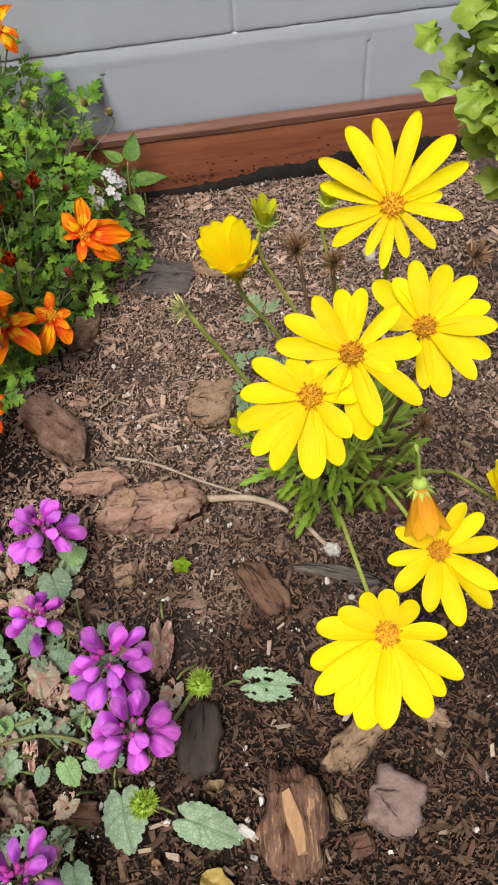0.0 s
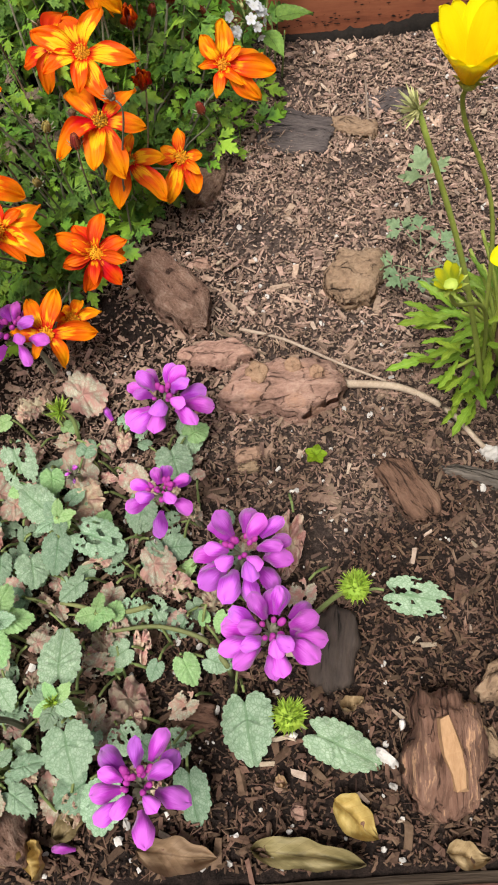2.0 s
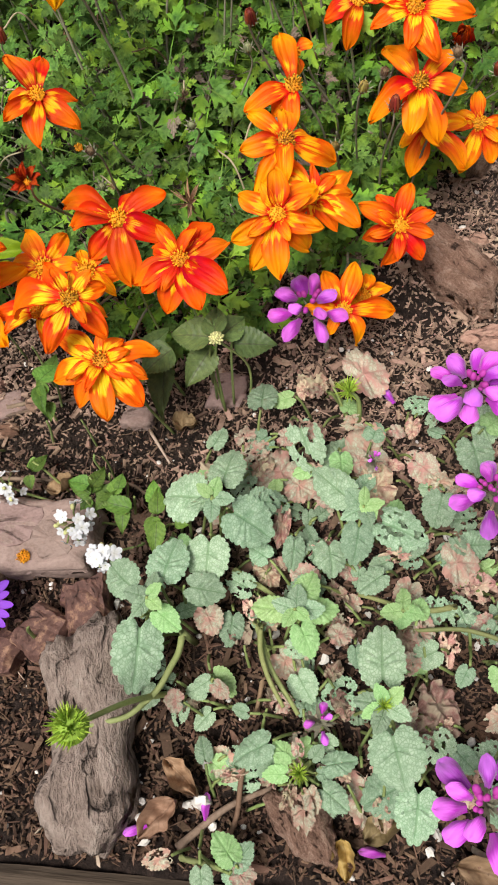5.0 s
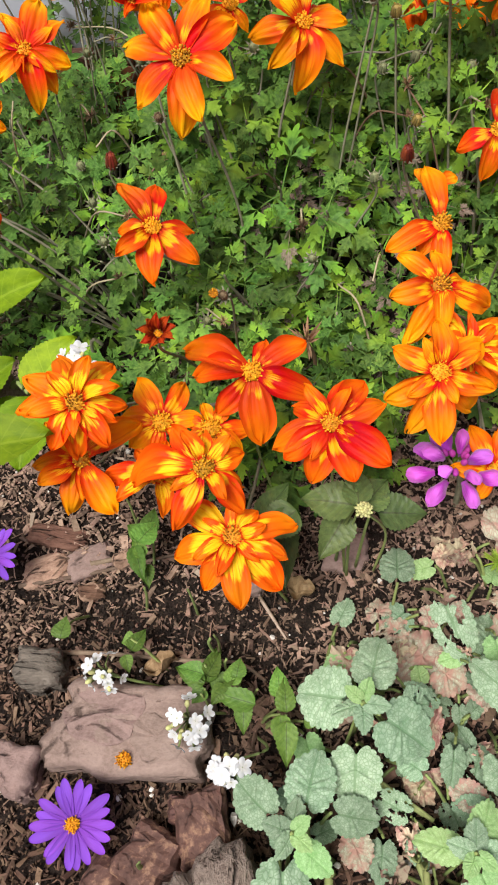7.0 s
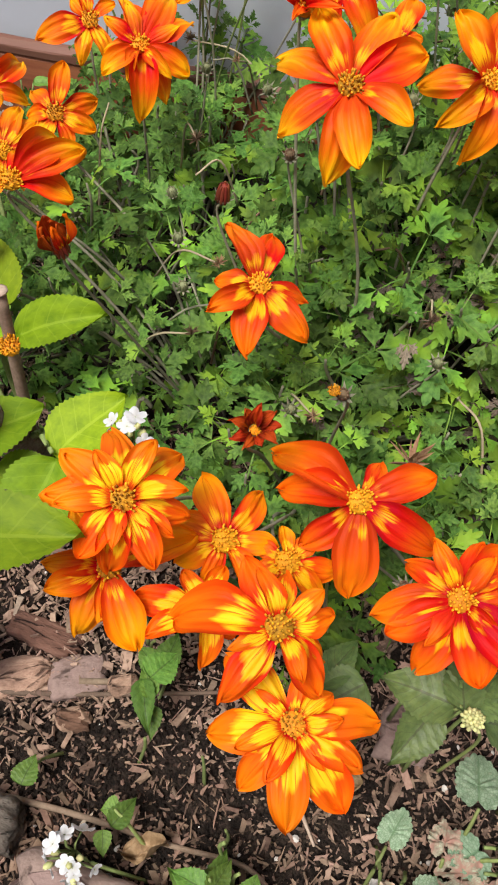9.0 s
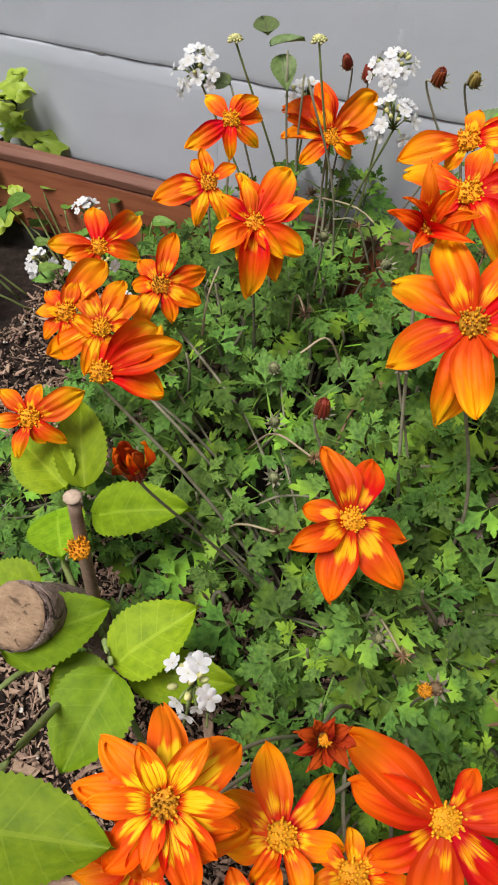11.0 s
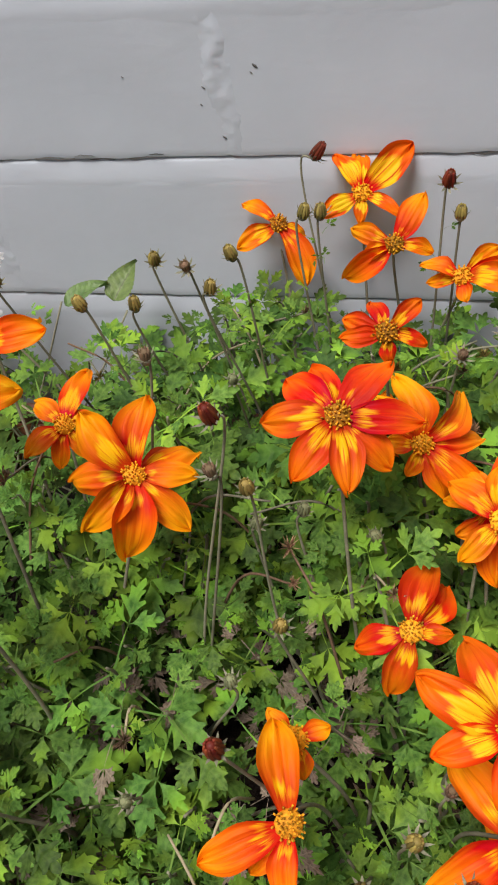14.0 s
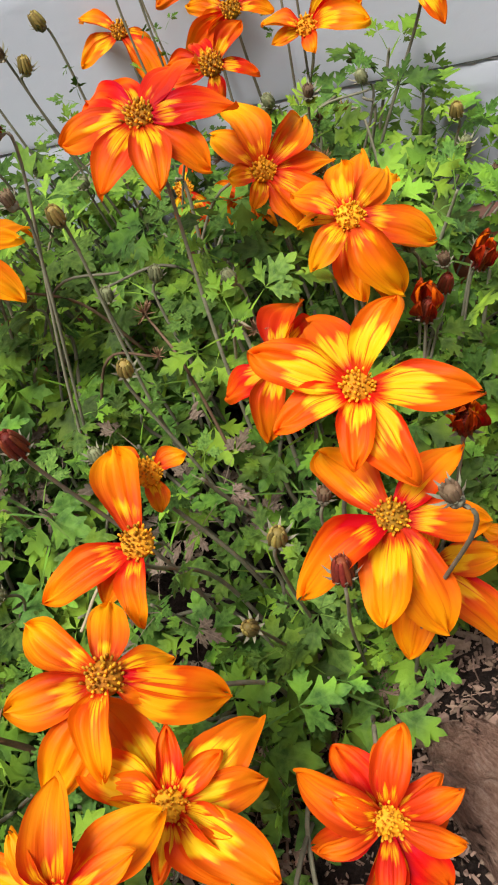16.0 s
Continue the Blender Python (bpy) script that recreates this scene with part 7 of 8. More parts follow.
bidens((-0.368, 0.349, 0.135), (0.33, -0.56, 0.76), ((-144, 28), (52, 16), (122, 17), (147, 14)), 'of')
bidens((-0.356, 0.270, 0.128), (0.35, -0.46, 0.81), ((-162, 13), (-96, 23), (-47, 17), (42, 23), (97, 24)), 'of')
bidens((-0.365, 0.232, 0.129), (0.38, -0.40, 0.83), ((-133, 25), (-87, 20), (65, 21), (92, 24), (140, 25)), 'of')
bidens((-0.382, 0.232, 0.132), (0.41, -0.40, 0.82), ((-113, 14), (81, 30), (99, 14), (152, 14)), 'of')
bidens((-0.415, 0.310, 0.108), (0.40, -0.47, 0.79), ((-164, 25), (-137, 19), (9, 21), (63, 31), (117, 24)), 'tf')
bidens((-0.341, 0.195, 0.143), (0.30, -0.45, 0.84), ((5, 24), (40, 31), (62, 30), (95, 16)), 't')
bidens((-0.381, 0.192, 0.105), (0.40, -0.46, 0.80), ((-39, 12), (-17, 17), (45, 24)), 'tf')
bidens((0.039, 0.273, 0.087), (0.03, -0.63, 0.77), ((-93, 12), (-44, 31), (-5, 34), (21, 29), (88, 28), (128, 22), (162, 14)), 'o', 0.0, 5)
bidens((-0.033, 0.278, 0.156), (0.14, -0.68, 0.72), ((-134, 19), (-65, 28), (-19, 27), (44, 23), (140, 22)), 'of')
bidens((-0.075, 0.350, 0.135), (0.17, -0.69, 0.70), ((-148, 13), (-59, 17), (-20, 23)), 'of')
# bidens buds
bud((-0.128, 0.266, 0.210), "red")
bud((-0.118, 0.262, 0.183), "olive")
bud((-0.114, 0.180, 0.165), "red")
bud((-0.176, 0.373, 0.207), "olive")
bud((-0.106, 0.238, 0.141), "olive")
bud((-0.075, 0.177, 0.087), "olive")
bud((-0.053, 0.421, 0.218), "red")
bud((-0.141, 0.367, 0.213), "olive")
bud((-0.325, 0.438, 0.169), "red")
bud((-0.313, 0.438, 0.165), "red")
bud((-0.261, 0.360, 0.202), "red")
bud((-0.246, 0.360, 0.204), "olive")
bud((-0.198, 0.337, 0.207), "olive")
bud((-0.300, 0.150, 0.154), "long")
bud((-0.256, 0.206, 0.147), "red")
bud((-0.193, 0.122, 0.140), "seed")
bud((-0.113, 0.449, 0.221), "red", (0.5, -0.2, 0.6))
bud((-0.107, 0.400, 0.215), "olive")
bud((-0.114, 0.400, 0.215), "olive")
bud((-0.162, 0.370, 0.205), "seed")
bud((-0.184, 0.360, 0.193), "olive")
bud((-0.159, 0.300, 0.209), "seed")
bud((-0.047, 0.420, 0.204), "olive")
bud((-0.149, 0.360, 0.201), "olive")
bud((-0.045, 0.360, 0.169), "seed")
bud((-0.129, 0.260, 0.192), "seed")
bud((-0.016, 0.160, 0.155), "seed")
bud((-0.043, 0.170, 0.119), "red")
bud((-0.059, 0.180, 0.123), "olive")
bud((-0.013, 0.260, 0.129), "long")
bud((-0.007, 0.220, 0.116), "long")
bud((0.009, 0.300, 0.119), "long")
bud((0.009, 0.360, 0.150), "olive")
bud((-0.004, 0.300, 0.123), "seed")
bud((-0.048, 0.200, 0.116), "seed")
bud((-0.236, 0.236, 0.150), "seed")
bud((0.022, 0.255, 0.070), "red")
bud((0.049, 0.400, 0.121), "olive")
bud((0.068, 0.400, 0.110), "olive")
bud((0.030, 0.405, 0.102), "seed")
bud((0.026, 0.330, 0.090), "red")
bud((-0.004, 0.300, 0.112), "red")
bud((-0.160, 0.080, 0.100), "seed")
green = random.Random(52)
made_buds = 0
while made_buds < 30:
    x, y = green.uniform(-0.36, 0.03), green.uniform(0.15, 0.42)
    if mound(x, y) > 0.04:
        made_buds += 1
        bud((x, y, mound(x, y) + green.uniform(0.012, 0.026)), "green")
build_foliage()
strew = random.Random(91)
tuft((-0.1956, 0.1174, 0.1455), 0.42, "opening_bud", PLANTS["middle"], "small bud opening to yellow florets")
spiky((-0.1605, 0.1576, 0.066), 0.017, 16, SEED, "withered_head", PLANTS["middle"], "withered papery brown flower head", (-0.160, 0.165), (0, -0.2, 1), DRYSTEM, 0.5)
for k in range(46):
    x, y = strew.uniform(-0.36, 0.02), strew.uniform(0.15, 0.42)
    hh = mound(x, y)
    if hh < 0.03:
        continue
    a, l = strew.uniform(0, 6.28), strew.uniform(0.015, 0.035)
    p = Vector((x, y, hh + strew.uniform(0.0, 0.012)))
    q = p + Vector((l * math.cos(a), l * math.sin(a) * 0.7, strew.uniform(0.0, 0.02)))
    low = p - Vector((l * math.cos(a) * 0.8, l * math.sin(a) * 0.6, 0.03))
    vs, fs = tube_geo(spline((low, p + Vector((0, 0, 0.003)), Vector((q.x, min(q.y, 0.45), q.z))), 6), 0.0007, 0.0005, 5)
    place("dry_stem" if k % 3 else "bare_stem", mesh_from("dry_stem", vs, fs, STRAW if k % 3 == 1 else DRYSTEM if k % 3 == 2 else GREYSTEM), plant_at(p))
    if k % 2:
        spiky((q.x, min(q.y, 0.445), q.z), strew.uniform(0.004, 0.0065), 34, (SEED, DRYSTEM, SEED, DRYSTEM, BUDGREEN, SEED)[k // 2 % 6], "spent_head", plant_at(p), "small dried brown flower head" if k // 2 % 6 != 4 else "small olive spent flower head", None, (0, -0.3, 1))

# yellow daisies
daisy((0.207, 0.044, 0.259), (-0.19, -0.58, 0.79), ((-178, 32), (-158, 29), (-127, 23), (-107, 26), (-83, 22), (-55, 25), (-21, 29), (3, 21), (20, 36), (41, 39), (66, 38), (91, 38), (110, 38), (138, 36), (151, 32)), 'n')
daisy((0.177, -0.016, 0.238), (-0.14, -0.49, 0.86), ((-165, 24), (-91, 34), (-81, 30), (-44, 33), (-29, 18), (-3, 27), (73, 27), (90, 27), (114, 27), (141, 30), (164, 30)), 'y')
daisy((0.158, -0.028, 0.230), (-0.09, -0.46, 0.88), ((-169, 31), (-146, 32), (-127, 32), (-99, 32), (-77, 29), (-55, 22), (-9, 19), (20, 18), (107, 18), (138, 27), (167, 28)), 'y')
daisy((0.174, -0.107, 0.169), (-0.12, -0.26, 0.96), ((-169, 33), (-151, 36), (-133, 36), (-116, 37), (-102, 35), (-74, 34), (-57, 31), (-38, 32), (-6, 23), (37, 18), (76, 18), (143, 21), (164, 28)), 'y')
daisy((0.209, -0.067, 0.154), (-0.18, -0.31, 0.93), ((-179, 23), (-149, 26), (-113, 27), (-88, 33), (-60, 32), (-44, 29), (-1, 26), (28, 25), (52, 24), (85, 18), (142, 21)), 'y')
daisy((0.213, 0.002, 0.227), (-0.20, -0.49, 0.85), ((-101, 26), (-83, 30), (-57, 30), (-35, 29), (-13, 29), (10, 28), (35, 29), (61, 28), (88, 28), (110, 24), (126, 29), (159, 20)), 'y')
cup_flower((0.140, 0.068, 0.212), (-0.12, -0.25, 1), 0.030, 12, YELLOW, 0.42, "flower", DAISY_PETALS)
cup_flower((0.203, -0.046, 0.180), (0.1, -0.5, -0.9), 0.024, 7, WILT, 0.35, "wilted_flower", WILT_PETALS)
cup_flower((0.246, -0.045, 0.160), (0.0, -0.4, 1), 0.026, 9, YELLOW, 0.5, "flower", DAISY_PETALS)
cup_flower((0.154, 0.064, 0.243), (0.1, -0.1, 1), 0.013, 7, YELLOW, 0.22, "closed_flower", CLOSED_PETALS)
cup_flower((0.195, 0.120, 0.204), (0.1, -0.1, 1), 0.012, 7, YELLOW, 0.2, "closed_flower", CLOSED_PETALS)
cup_flower((0.133, 0.014, 0.158), (-0.3, -0.3, 1), 0.012, 7, YELLOW, 0.3, "closed_flower", CLOSED_PETALS)
spiky((0.113, 0.030, 0.231), 0.0095, 46, YBUD, "bud", DAISY, "yellow-green bristly bud", (0.185, 0.055), (-0.8, -0.2, 0.5), None, 0.8)
spiky((0.172, 0.083, 0.208), 0.012, 70, SEED, "seed_head", DAISY, "dry brown seed head", (0.19, 0.07), (0, -0.2, 1), DRYSTEM)
spiky((0.190, 0.081, 0.197), 0.011, 60, SEED, "seed_head", DAISY, "dry brown seed head", (0.195, 0.07), (0, -0.3, 1), DRYSTEM)
spiky((0.258, 0.064, 0.203), 0.012, 60, SEED, "seed_head", DAISY, "dry brown seed head", (0.21, 0.07), (0.3, -0.3, 1), DRYSTEM)
spiky((0.228, 0.020, 0.128), 0.011, 60, SEED, "seed_head", DAISY, "dry brown seed head", (0.205, 0.06), (0.2, -0.4, 1), DRYSTEM)
build_daisy_leaves()

# dead nettles
stem(((-0.143, -0.085, 0.030), (-0.147, -0.104, 0.030), (-0.161, -0.124, 0.030), (-0.184, -0.134, 0.030)), 0.0024, 'green')
stem(((-0.110, -0.077, 0.025), (-0.101, -0.099, 0.025), (-0.086, -0.121, 0.025)), 0.0022, 'green')
stem(((-0.124, -0.050, 0.020), (-0.101, -0.064, 0.020)), 0.002, 'green')
stem(((-0.011, -0.066, 0.020), (-0.029, -0.069, 0.020), (-0.059, -0.062, 0.020)), 0.0022, 'green')
stem(((0.028, -0.100, 0.022), (0.014, -0.085, 0.022), (-0.008, -0.078, 0.022), (-0.033, -0.079, 0.022)), 0.002, 'green')
stem(((-0.124, -0.051, 0.020), (-0.105, -0.062, 0.020)), 0.0022, 'green')
stem(((-0.107, -0.080, 0.030), (-0.103, -0.101, 0.030), (-0.093, -0.119, 0.030)), 0.002, 'green')
stem(((-0.061, -0.060, 0.012), (-0.035, -0.044, 0.012), (-0.018, -0.035, 0.012)), 0.0016, 'brown')
stem(((-0.110, -0.133, 0.012), (-0.113, -0.162, 0.012), (-0.117, -0.182, 0.012)), 0.002, 'brown')
stem(((-0.104, -0.101, 0.012), (-0.108, -0.122, 0.012)), 0.0018, 'brown')
stem(((-0.138, -0.183, 0.020), (-0.110, -0.188, 0.020)), 0.002, 'green')
nettle_leaf((-0.129, -0.023, 0.050), 21, 20, 79, 's')
nettle_leaf((-0.132, -0.024, 0.048), 21, 28, 171, 's')
nettle_leaf((-0.128, -0.027, 0.050), 23, 27, -27, 's')
nettle_leaf((-0.133, -0.035, 0.040), 22, 23, -93, 's')
nettle_leaf((-0.117, -0.024, 0.045), 14, 18, 9, 'e')
nettle_leaf((-0.163, -0.074, 0.045), 21, 18, 141, 's')
nettle_leaf((-0.155, -0.072, 0.045), 22, 23, 79, 's')
nettle_leaf((-0.161, -0.078, 0.046), 30, 27, -90, 's')
nettle_leaf((-0.147, -0.066, 0.040), 18, 16, -7, 's')
nettle_leaf((-0.158, -0.078, 0.045), 14, 13, -36, 'g')
nettle_leaf((-0.058, -0.025, 0.040), 26, 19, 137, 's')
nettle_leaf((-0.058, -0.025, 0.036), 19, 17, -99, 's')
nettle_leaf((-0.056, -0.025, 0.034), 24, 22, -20, 'e')
nettle_leaf((-0.075, -0.034, 0.030), 16, 18, -79, 's')
nettle_leaf((-0.091, -0.031, 0.028), 16, 13, -94, 's')
nettle_leaf((-0.057, -0.022, 0.045), 10, 9, -58, 'g')
nettle_leaf((-0.088, -0.078, 0.040), 18, 14, 167, 'g')
nettle_leaf((-0.088, -0.078, 0.042), 16, 14, 67, 'g')
nettle_leaf((-0.088, -0.078, 0.040), 16, 13, 15, 'g')
nettle_leaf((-0.088, -0.079, 0.040), 15, 13, -65, 'g')
nettle_leaf((-0.048, -0.118, 0.052), 25, 23, 92, 's')
nettle_leaf((-0.046, -0.123, 0.050), 22, 23, -77, 's')
nettle_leaf((-0.049, -0.120, 0.056), 9, 7, -144, 'g')
nettle_leaf((-0.114, 0.034, 0.030), 20, 19, 90, 's')
nettle_leaf((-0.095, 0.037, 0.030), 27, 22, -70, 'e')
nettle_leaf((-0.109, 0.028, 0.020), 13, 21, -141, 's')
nettle_leaf((-0.093, -0.132, 0.030), 19, 16, -155, 's')
nettle_leaf((-0.095, -0.139, 0.025), 13, 13, -119, 's')
nettle_leaf((-0.031, -0.143, 0.020), 21, 22, -95, 's')
nettle_leaf((-0.016, -0.131, 0.020), 13, 13, -45, 's')
nettle_leaf((-0.003, 0.027, 0.030), 19, 23, -74, 's')
nettle_leaf((-0.015, -0.003, 0.025), 17, 19, -107, 's')
nettle_leaf((-0.028, -0.122, 0.022), 14, 16, -58, 'e')
nettle_leaf((-0.038, -0.072, 0.030), 10, 10, -174, 'g')
nettle_leaf((-0.038, -0.072, 0.030), 13, 9, 90, 'g')
nettle_leaf((-0.038, -0.072, 0.030), 9, 9, -7, 'g')
nettle_leaf((-0.038, -0.072, 0.030), 8, 10, -98, 'g')
nettle_leaf((-0.084, 0.058, 0.020), 12, 17, -170, 'd')
nettle_leaf((-0.071, 0.056, 0.022), 20, 19, 159, 'd')
nettle_leaf((-0.076, 0.009, 0.018), 16, 14, 180, 'd')
nettle_leaf((-0.098, -0.012, 0.020), 19, 11, -96, 'd')
nettle_leaf((-0.040, 0.022, 0.020), 23, 31, -175, 'p')
nettle_leaf((-0.035, 0.002, 0.020), 24, 25, -168, 'd')
nettle_leaf((-0.030, -0.037, 0.020), 15, 16, -164, 'd')
nettle_leaf((-0.022, -0.044, 0.020), 17, 24, 3, 'p')
nettle_leaf((-0.009, -0.052, 0.018), 15, 21, -16, 'd')
nettle_leaf((-0.017, -0.074, 0.020), 16, 15, -86, 'd')
nettle_leaf((-0.037, -0.075, 0.020), 14, 11, -86, 'd')
nettle_leaf((-0.029, -0.098, 0.018), 23, 21, -63, 'd')
nettle_leaf((-0.058, -0.136, 0.014), 25, 24, -76, 'p')
nettle_leaf((-0.071, -0.105, 0.020), 14, 13, -67, 'd')
nettle_leaf((-0.100, -0.114, 0.016), 11, 13, -11, 'p')
nettle_leaf((-0.122, 0.002, 0.018), 18, 19, 43, 'd')
nettle_leaf((-0.101, 0.003, 0.016), 15, 22, -20, 'p')
nettle_leaf((-0.092, 0.021, 0.015), 25, 22, -128, 'p')
nettle_leaf((-0.101, -0.089, 0.020), 15, 16, -42, 'p')
nettle_leaf((-0.090, -0.098, 0.020), 14, 15, -60, 's')
nettle_leaf((-0.058, -0.075, 0.015), 15, 16, -168, 'p')
nettle_leaf((-0.069, -0.046, 0.012), 12, 12, -5, 'p')
nettle_leaf((0.034, -0.105, 0.016), 29, 29, -88, 's')
nettle_leaf((0.057, -0.127, 0.020), 34, 21, -27, 's')
nettle_leaf((0.102, -0.062, 0.016), 31, 20, -15, 'e')
nettle_leaf((0.006, -0.139, 0.018), 24, 21, -85, 's')
nettle_leaf((-0.035, -0.146, 0.020), 18, 21, -153, 's')
nettle_leaf((-0.019, -0.121, 0.020), 21, 18, -160, 'd')
nettle_leaf((-0.003, 0.035, 0.020), 15, 26, 4, 's')
nettle_leaf((-0.071, 0.065, 0.016), 22, 36, 24, 'p')
nettle_leaf((0.066, -0.008, 0.012), 32, 19, -101, 'd')
nettle_leaf((0.072, -0.052, 0.014), 17, 16, -120, 'p')
nettle_leaf((-0.076, 0.002, 0.016), 26, 19, 72, 's')
nettle_flower((-0.002, 0.041, 0.046), 0.0255, 11, 10, 1)
nettle_flower((0.001, -0.026, 0.064), 0.0205, 7, 16, 2)
nettle_flower((0.038, -0.053, 0.049), 0.0265, 13, 9, 3)
nettle_flower((0.050, -0.095, 0.057), 0.0255, 13, 8, 4)
nettle_flower((-0.008, -0.156, 0.056), 0.0235, 8, 16, 5)
nettle_flower((-0.087, 0.085, 0.058), 0.0225, 9, 9, 6)
nettle_flower((-0.073, -0.132, 0.082), 0.009, 2, 2, 7)
nettle_flower((-0.052, 0.002, 0.040), 0.006, 2, 3, 8)
spiky((0.089, -0.080, 0.070), 0.010, 190, TUFT, "spent_head", NETTLES["c"], "bristly bright green spent flower head", (0.065, -0.075))
spiky((0.056, -0.134, 0.072), 0.010, 190, TUFT, "spent_head", NETTLES["c"], "bristly bright green spent flower head", (0.050, -0.12))
spiky((-0.172, -0.140, 0.085), 0.012, 190, TUFT, "spent_head", NETTLES["a"], "bristly green spent flower head", (-0.15, -0.11))
spiky((-0.066, 0.050, 0.030), 0.010, 60, TUFT, "spent_head", NETTLES["b"], "bristly green spent flower head", (-0.06, 0.04))
spiky((-0.084, -0.147, 0.035), 0.006, 90, TUFT, "spent_head", NETTLES["b"], "bristly green spent flower head", (-0.080, -0.140))
for k in range(11):
    nettle_leaf((-0.083 + 0.006 * math.cos(2.4 * k), -0.146 + 0.006 * math.sin(2.4 * k), 0.026 + 0.0012 * (k % 4)), 8 + 3 * (k % 3), 8 + 2 * (k % 3), 137 * k, "sgpsgspdsgp"[k], 0.1)
for k in range(3):
    nettle_leaf((-0.139 + 0.013 * k, -0.183 - 0.0025 * k, 0.022), 13 - k, 12 - k, 200 + 80 * k, "psp"[k], 0.0)
    nettle_leaf((-0.116 + 0.004 * k, -0.187, 0.021 + 0.002 * k), 12 + k, 11 + k, -20 + 75 * k, "ssg"[k], 0.05)
spiky((-0.048, -0.121, 0.058), 0.006, 40, TUFT, "young_shoot", NETTLES["b"], "tight green shoot tip", (-0.045, -0.115))
for x, y, z in ((-0.131, -0.026, 0.052), (-0.158, -0.076, 0.047), (-0.057, -0.025, 0.042), (-0.047, -0.120, 0.054), (-0.088, -0.078, 0.043)):
    for k in range(5):
        nettle_leaf((x, y, z + 0.001 * k), 12.5 - k, 11 - k, 78 * k + 4000 * x, "g" if k > 2 else "s", 0.1 + 0.1 * k)
fill = random.Random(31)
for _ in range(230):
    x, y = fill.uniform(-0.165, 0.035), fill.uniform(-0.16, 0.055)
    if math.hypot((x + 0.065) / 0.105, (y + 0.055) / 0.115) < 1:
        s = fill.uniform(9, 16)
        nettle_leaf((x, y, fill.uniform(0.010, 0.026)), s, s * fill.uniform(0.85, 1.1), fill.uniform(0, 360), fill.choice("ssseegpppddd"))
for key, heap in nettle_stalks.items():
    tagged(place("leaf_stalk", heap.mesh("leaf_stalk", STEM), NETTLES[key], None, "thin pale green leaf stalks"), kind="stuff")

fallen = random.Random(12)
for x, y in ((-0.128, -0.168), (-0.046, -0.176), (-0.155, -0.172), (-0.04, 0.055), (-0.074, -0.160)):
    t = thing("fallen_petal", (x, y, 0), "small fallen purple petal on the mulch", "petal", "fallen petals")
    place("petal", HOODS[fallen.randrange(4)], t, basis((x, y, ground_z(x, y) + 0.006), (fallen.gauss(0, 1), fallen.gauss(0, 1), 0), (fallen.gauss(0, 0.4), fallen.gauss(0, 0.4), 1), 0.012, 0.007, 0.010))

# lantanas
lantana_leaf((-0.134, 0.055, 0.075), 27, 18, 167, 'l')
lantana_leaf((-0.133, 0.051, 0.080), 24, 13, 95, 'l')
lantana_leaf((-0.132, 0.054, 0.075), 21, 16, 55, 'l')
lantana_leaf((-0.125, 0.054, 0.070), 23, 17, 5, 'l')
lantana_leaf((-0.139, 0.058, 0.060), 25, 16, -119, 'l')
lantana_leaf((-0.163, 0.065, 0.050), 22, 19, -141, 'l')
lantana_leaf((-0.169, 0.064, 0.040), 36, 16, -88, 'l')
lantana_leaf((-0.180, 0.058, 0.050), 28, 13, 64, 'l')
lantana_leaf((-0.202, -0.015, 0.030), 17, 9, 155, 'l')
lantana_leaf((-0.201, -0.015, 0.030), 19, 10, 84, 'l')
lantana_leaf((-0.199, -0.017, 0.030), 14, 11, 32, 'l')
lantana_leaf((-0.202, -0.017, 0.030), 9, 9, -130, 'l')
lantana_leaf((-0.188, -0.012, 0.030), 10, 10, 84, 'l')
lantana_leaf((-0.178, -0.023, 0.030), 23, 11, 167, 'l')
lantana_leaf((-0.184, -0.022, 0.028), 14, 9, -86, 'l')
lantana_leaf((-0.167, -0.019, 0.028), 15, 10, 102, 'l')
lantana_leaf((-0.167, -0.027, 0.028), 17, 10, -79, 'l')
lantana_leaf((-0.241, 0.008, 0.020), 7, 9, -158, 'l')
lantana_leaf((-0.246, 0.052, 0.030), 21, 10, -67, 'l')
lantana_leaf((-0.242, 0.050, 0.040), 16, 15, 63, 'l')
lantana_leaf((-0.242, 0.058, 0.030), 13, 10, 145, 'l')
lantana_leaf((-0.239, 0.056, 0.035), 17, 12, 86, 'l')
lantana_leaf((-0.240, 0.046, 0.030), 16, 8, 122, 'l')
lantana_leaf((-0.240, 0.045, 0.025), 13, 8, -76, 'l')
lantana_leaf((-0.241, 0.000, 0.025), 14, 9, 67, 'l')
lantana_leaf((-0.244, -0.001, 0.022), 9, 7, -69, 'l')
lantana_leaf((-0.202, -0.012, 0.035), 14, 10, 167, 'l')
lantana_leaf((-0.201, -0.013, 0.035), 14, 9, 69, 'l')
lantana_leaf((-0.191, -0.015, 0.030), 12, 9, 70, 'l')
lantana_leaf((-0.193, -0.015, 0.030), 11, 9, -119, 'l')
lantana_leaf((-0.187, -0.018, 0.025), 8, 9, -39, 'l')
lantana_leaf((-0.164, -0.026, 0.030), 16, 10, 98, 'l')
lantana_leaf((-0.164, -0.030, 0.030), 19, 11, -87, 'l')
lantana_leaf((-0.157, -0.027, 0.020), 8, 6, 0, 'l')
lantana_leaf((-0.279, 0.006, 0.020), 12, 11, 85, 'l')
white_cluster((-0.208, -0.034, 0.036), 0.012, 16, LANTANAS[1], 1, foot=(-0.195, -0.02, 0))
white_cluster((-0.187, -0.051, 0.036), 0.012, 16, LANTANAS[1], 2, foot=(-0.18, -0.03, 0))
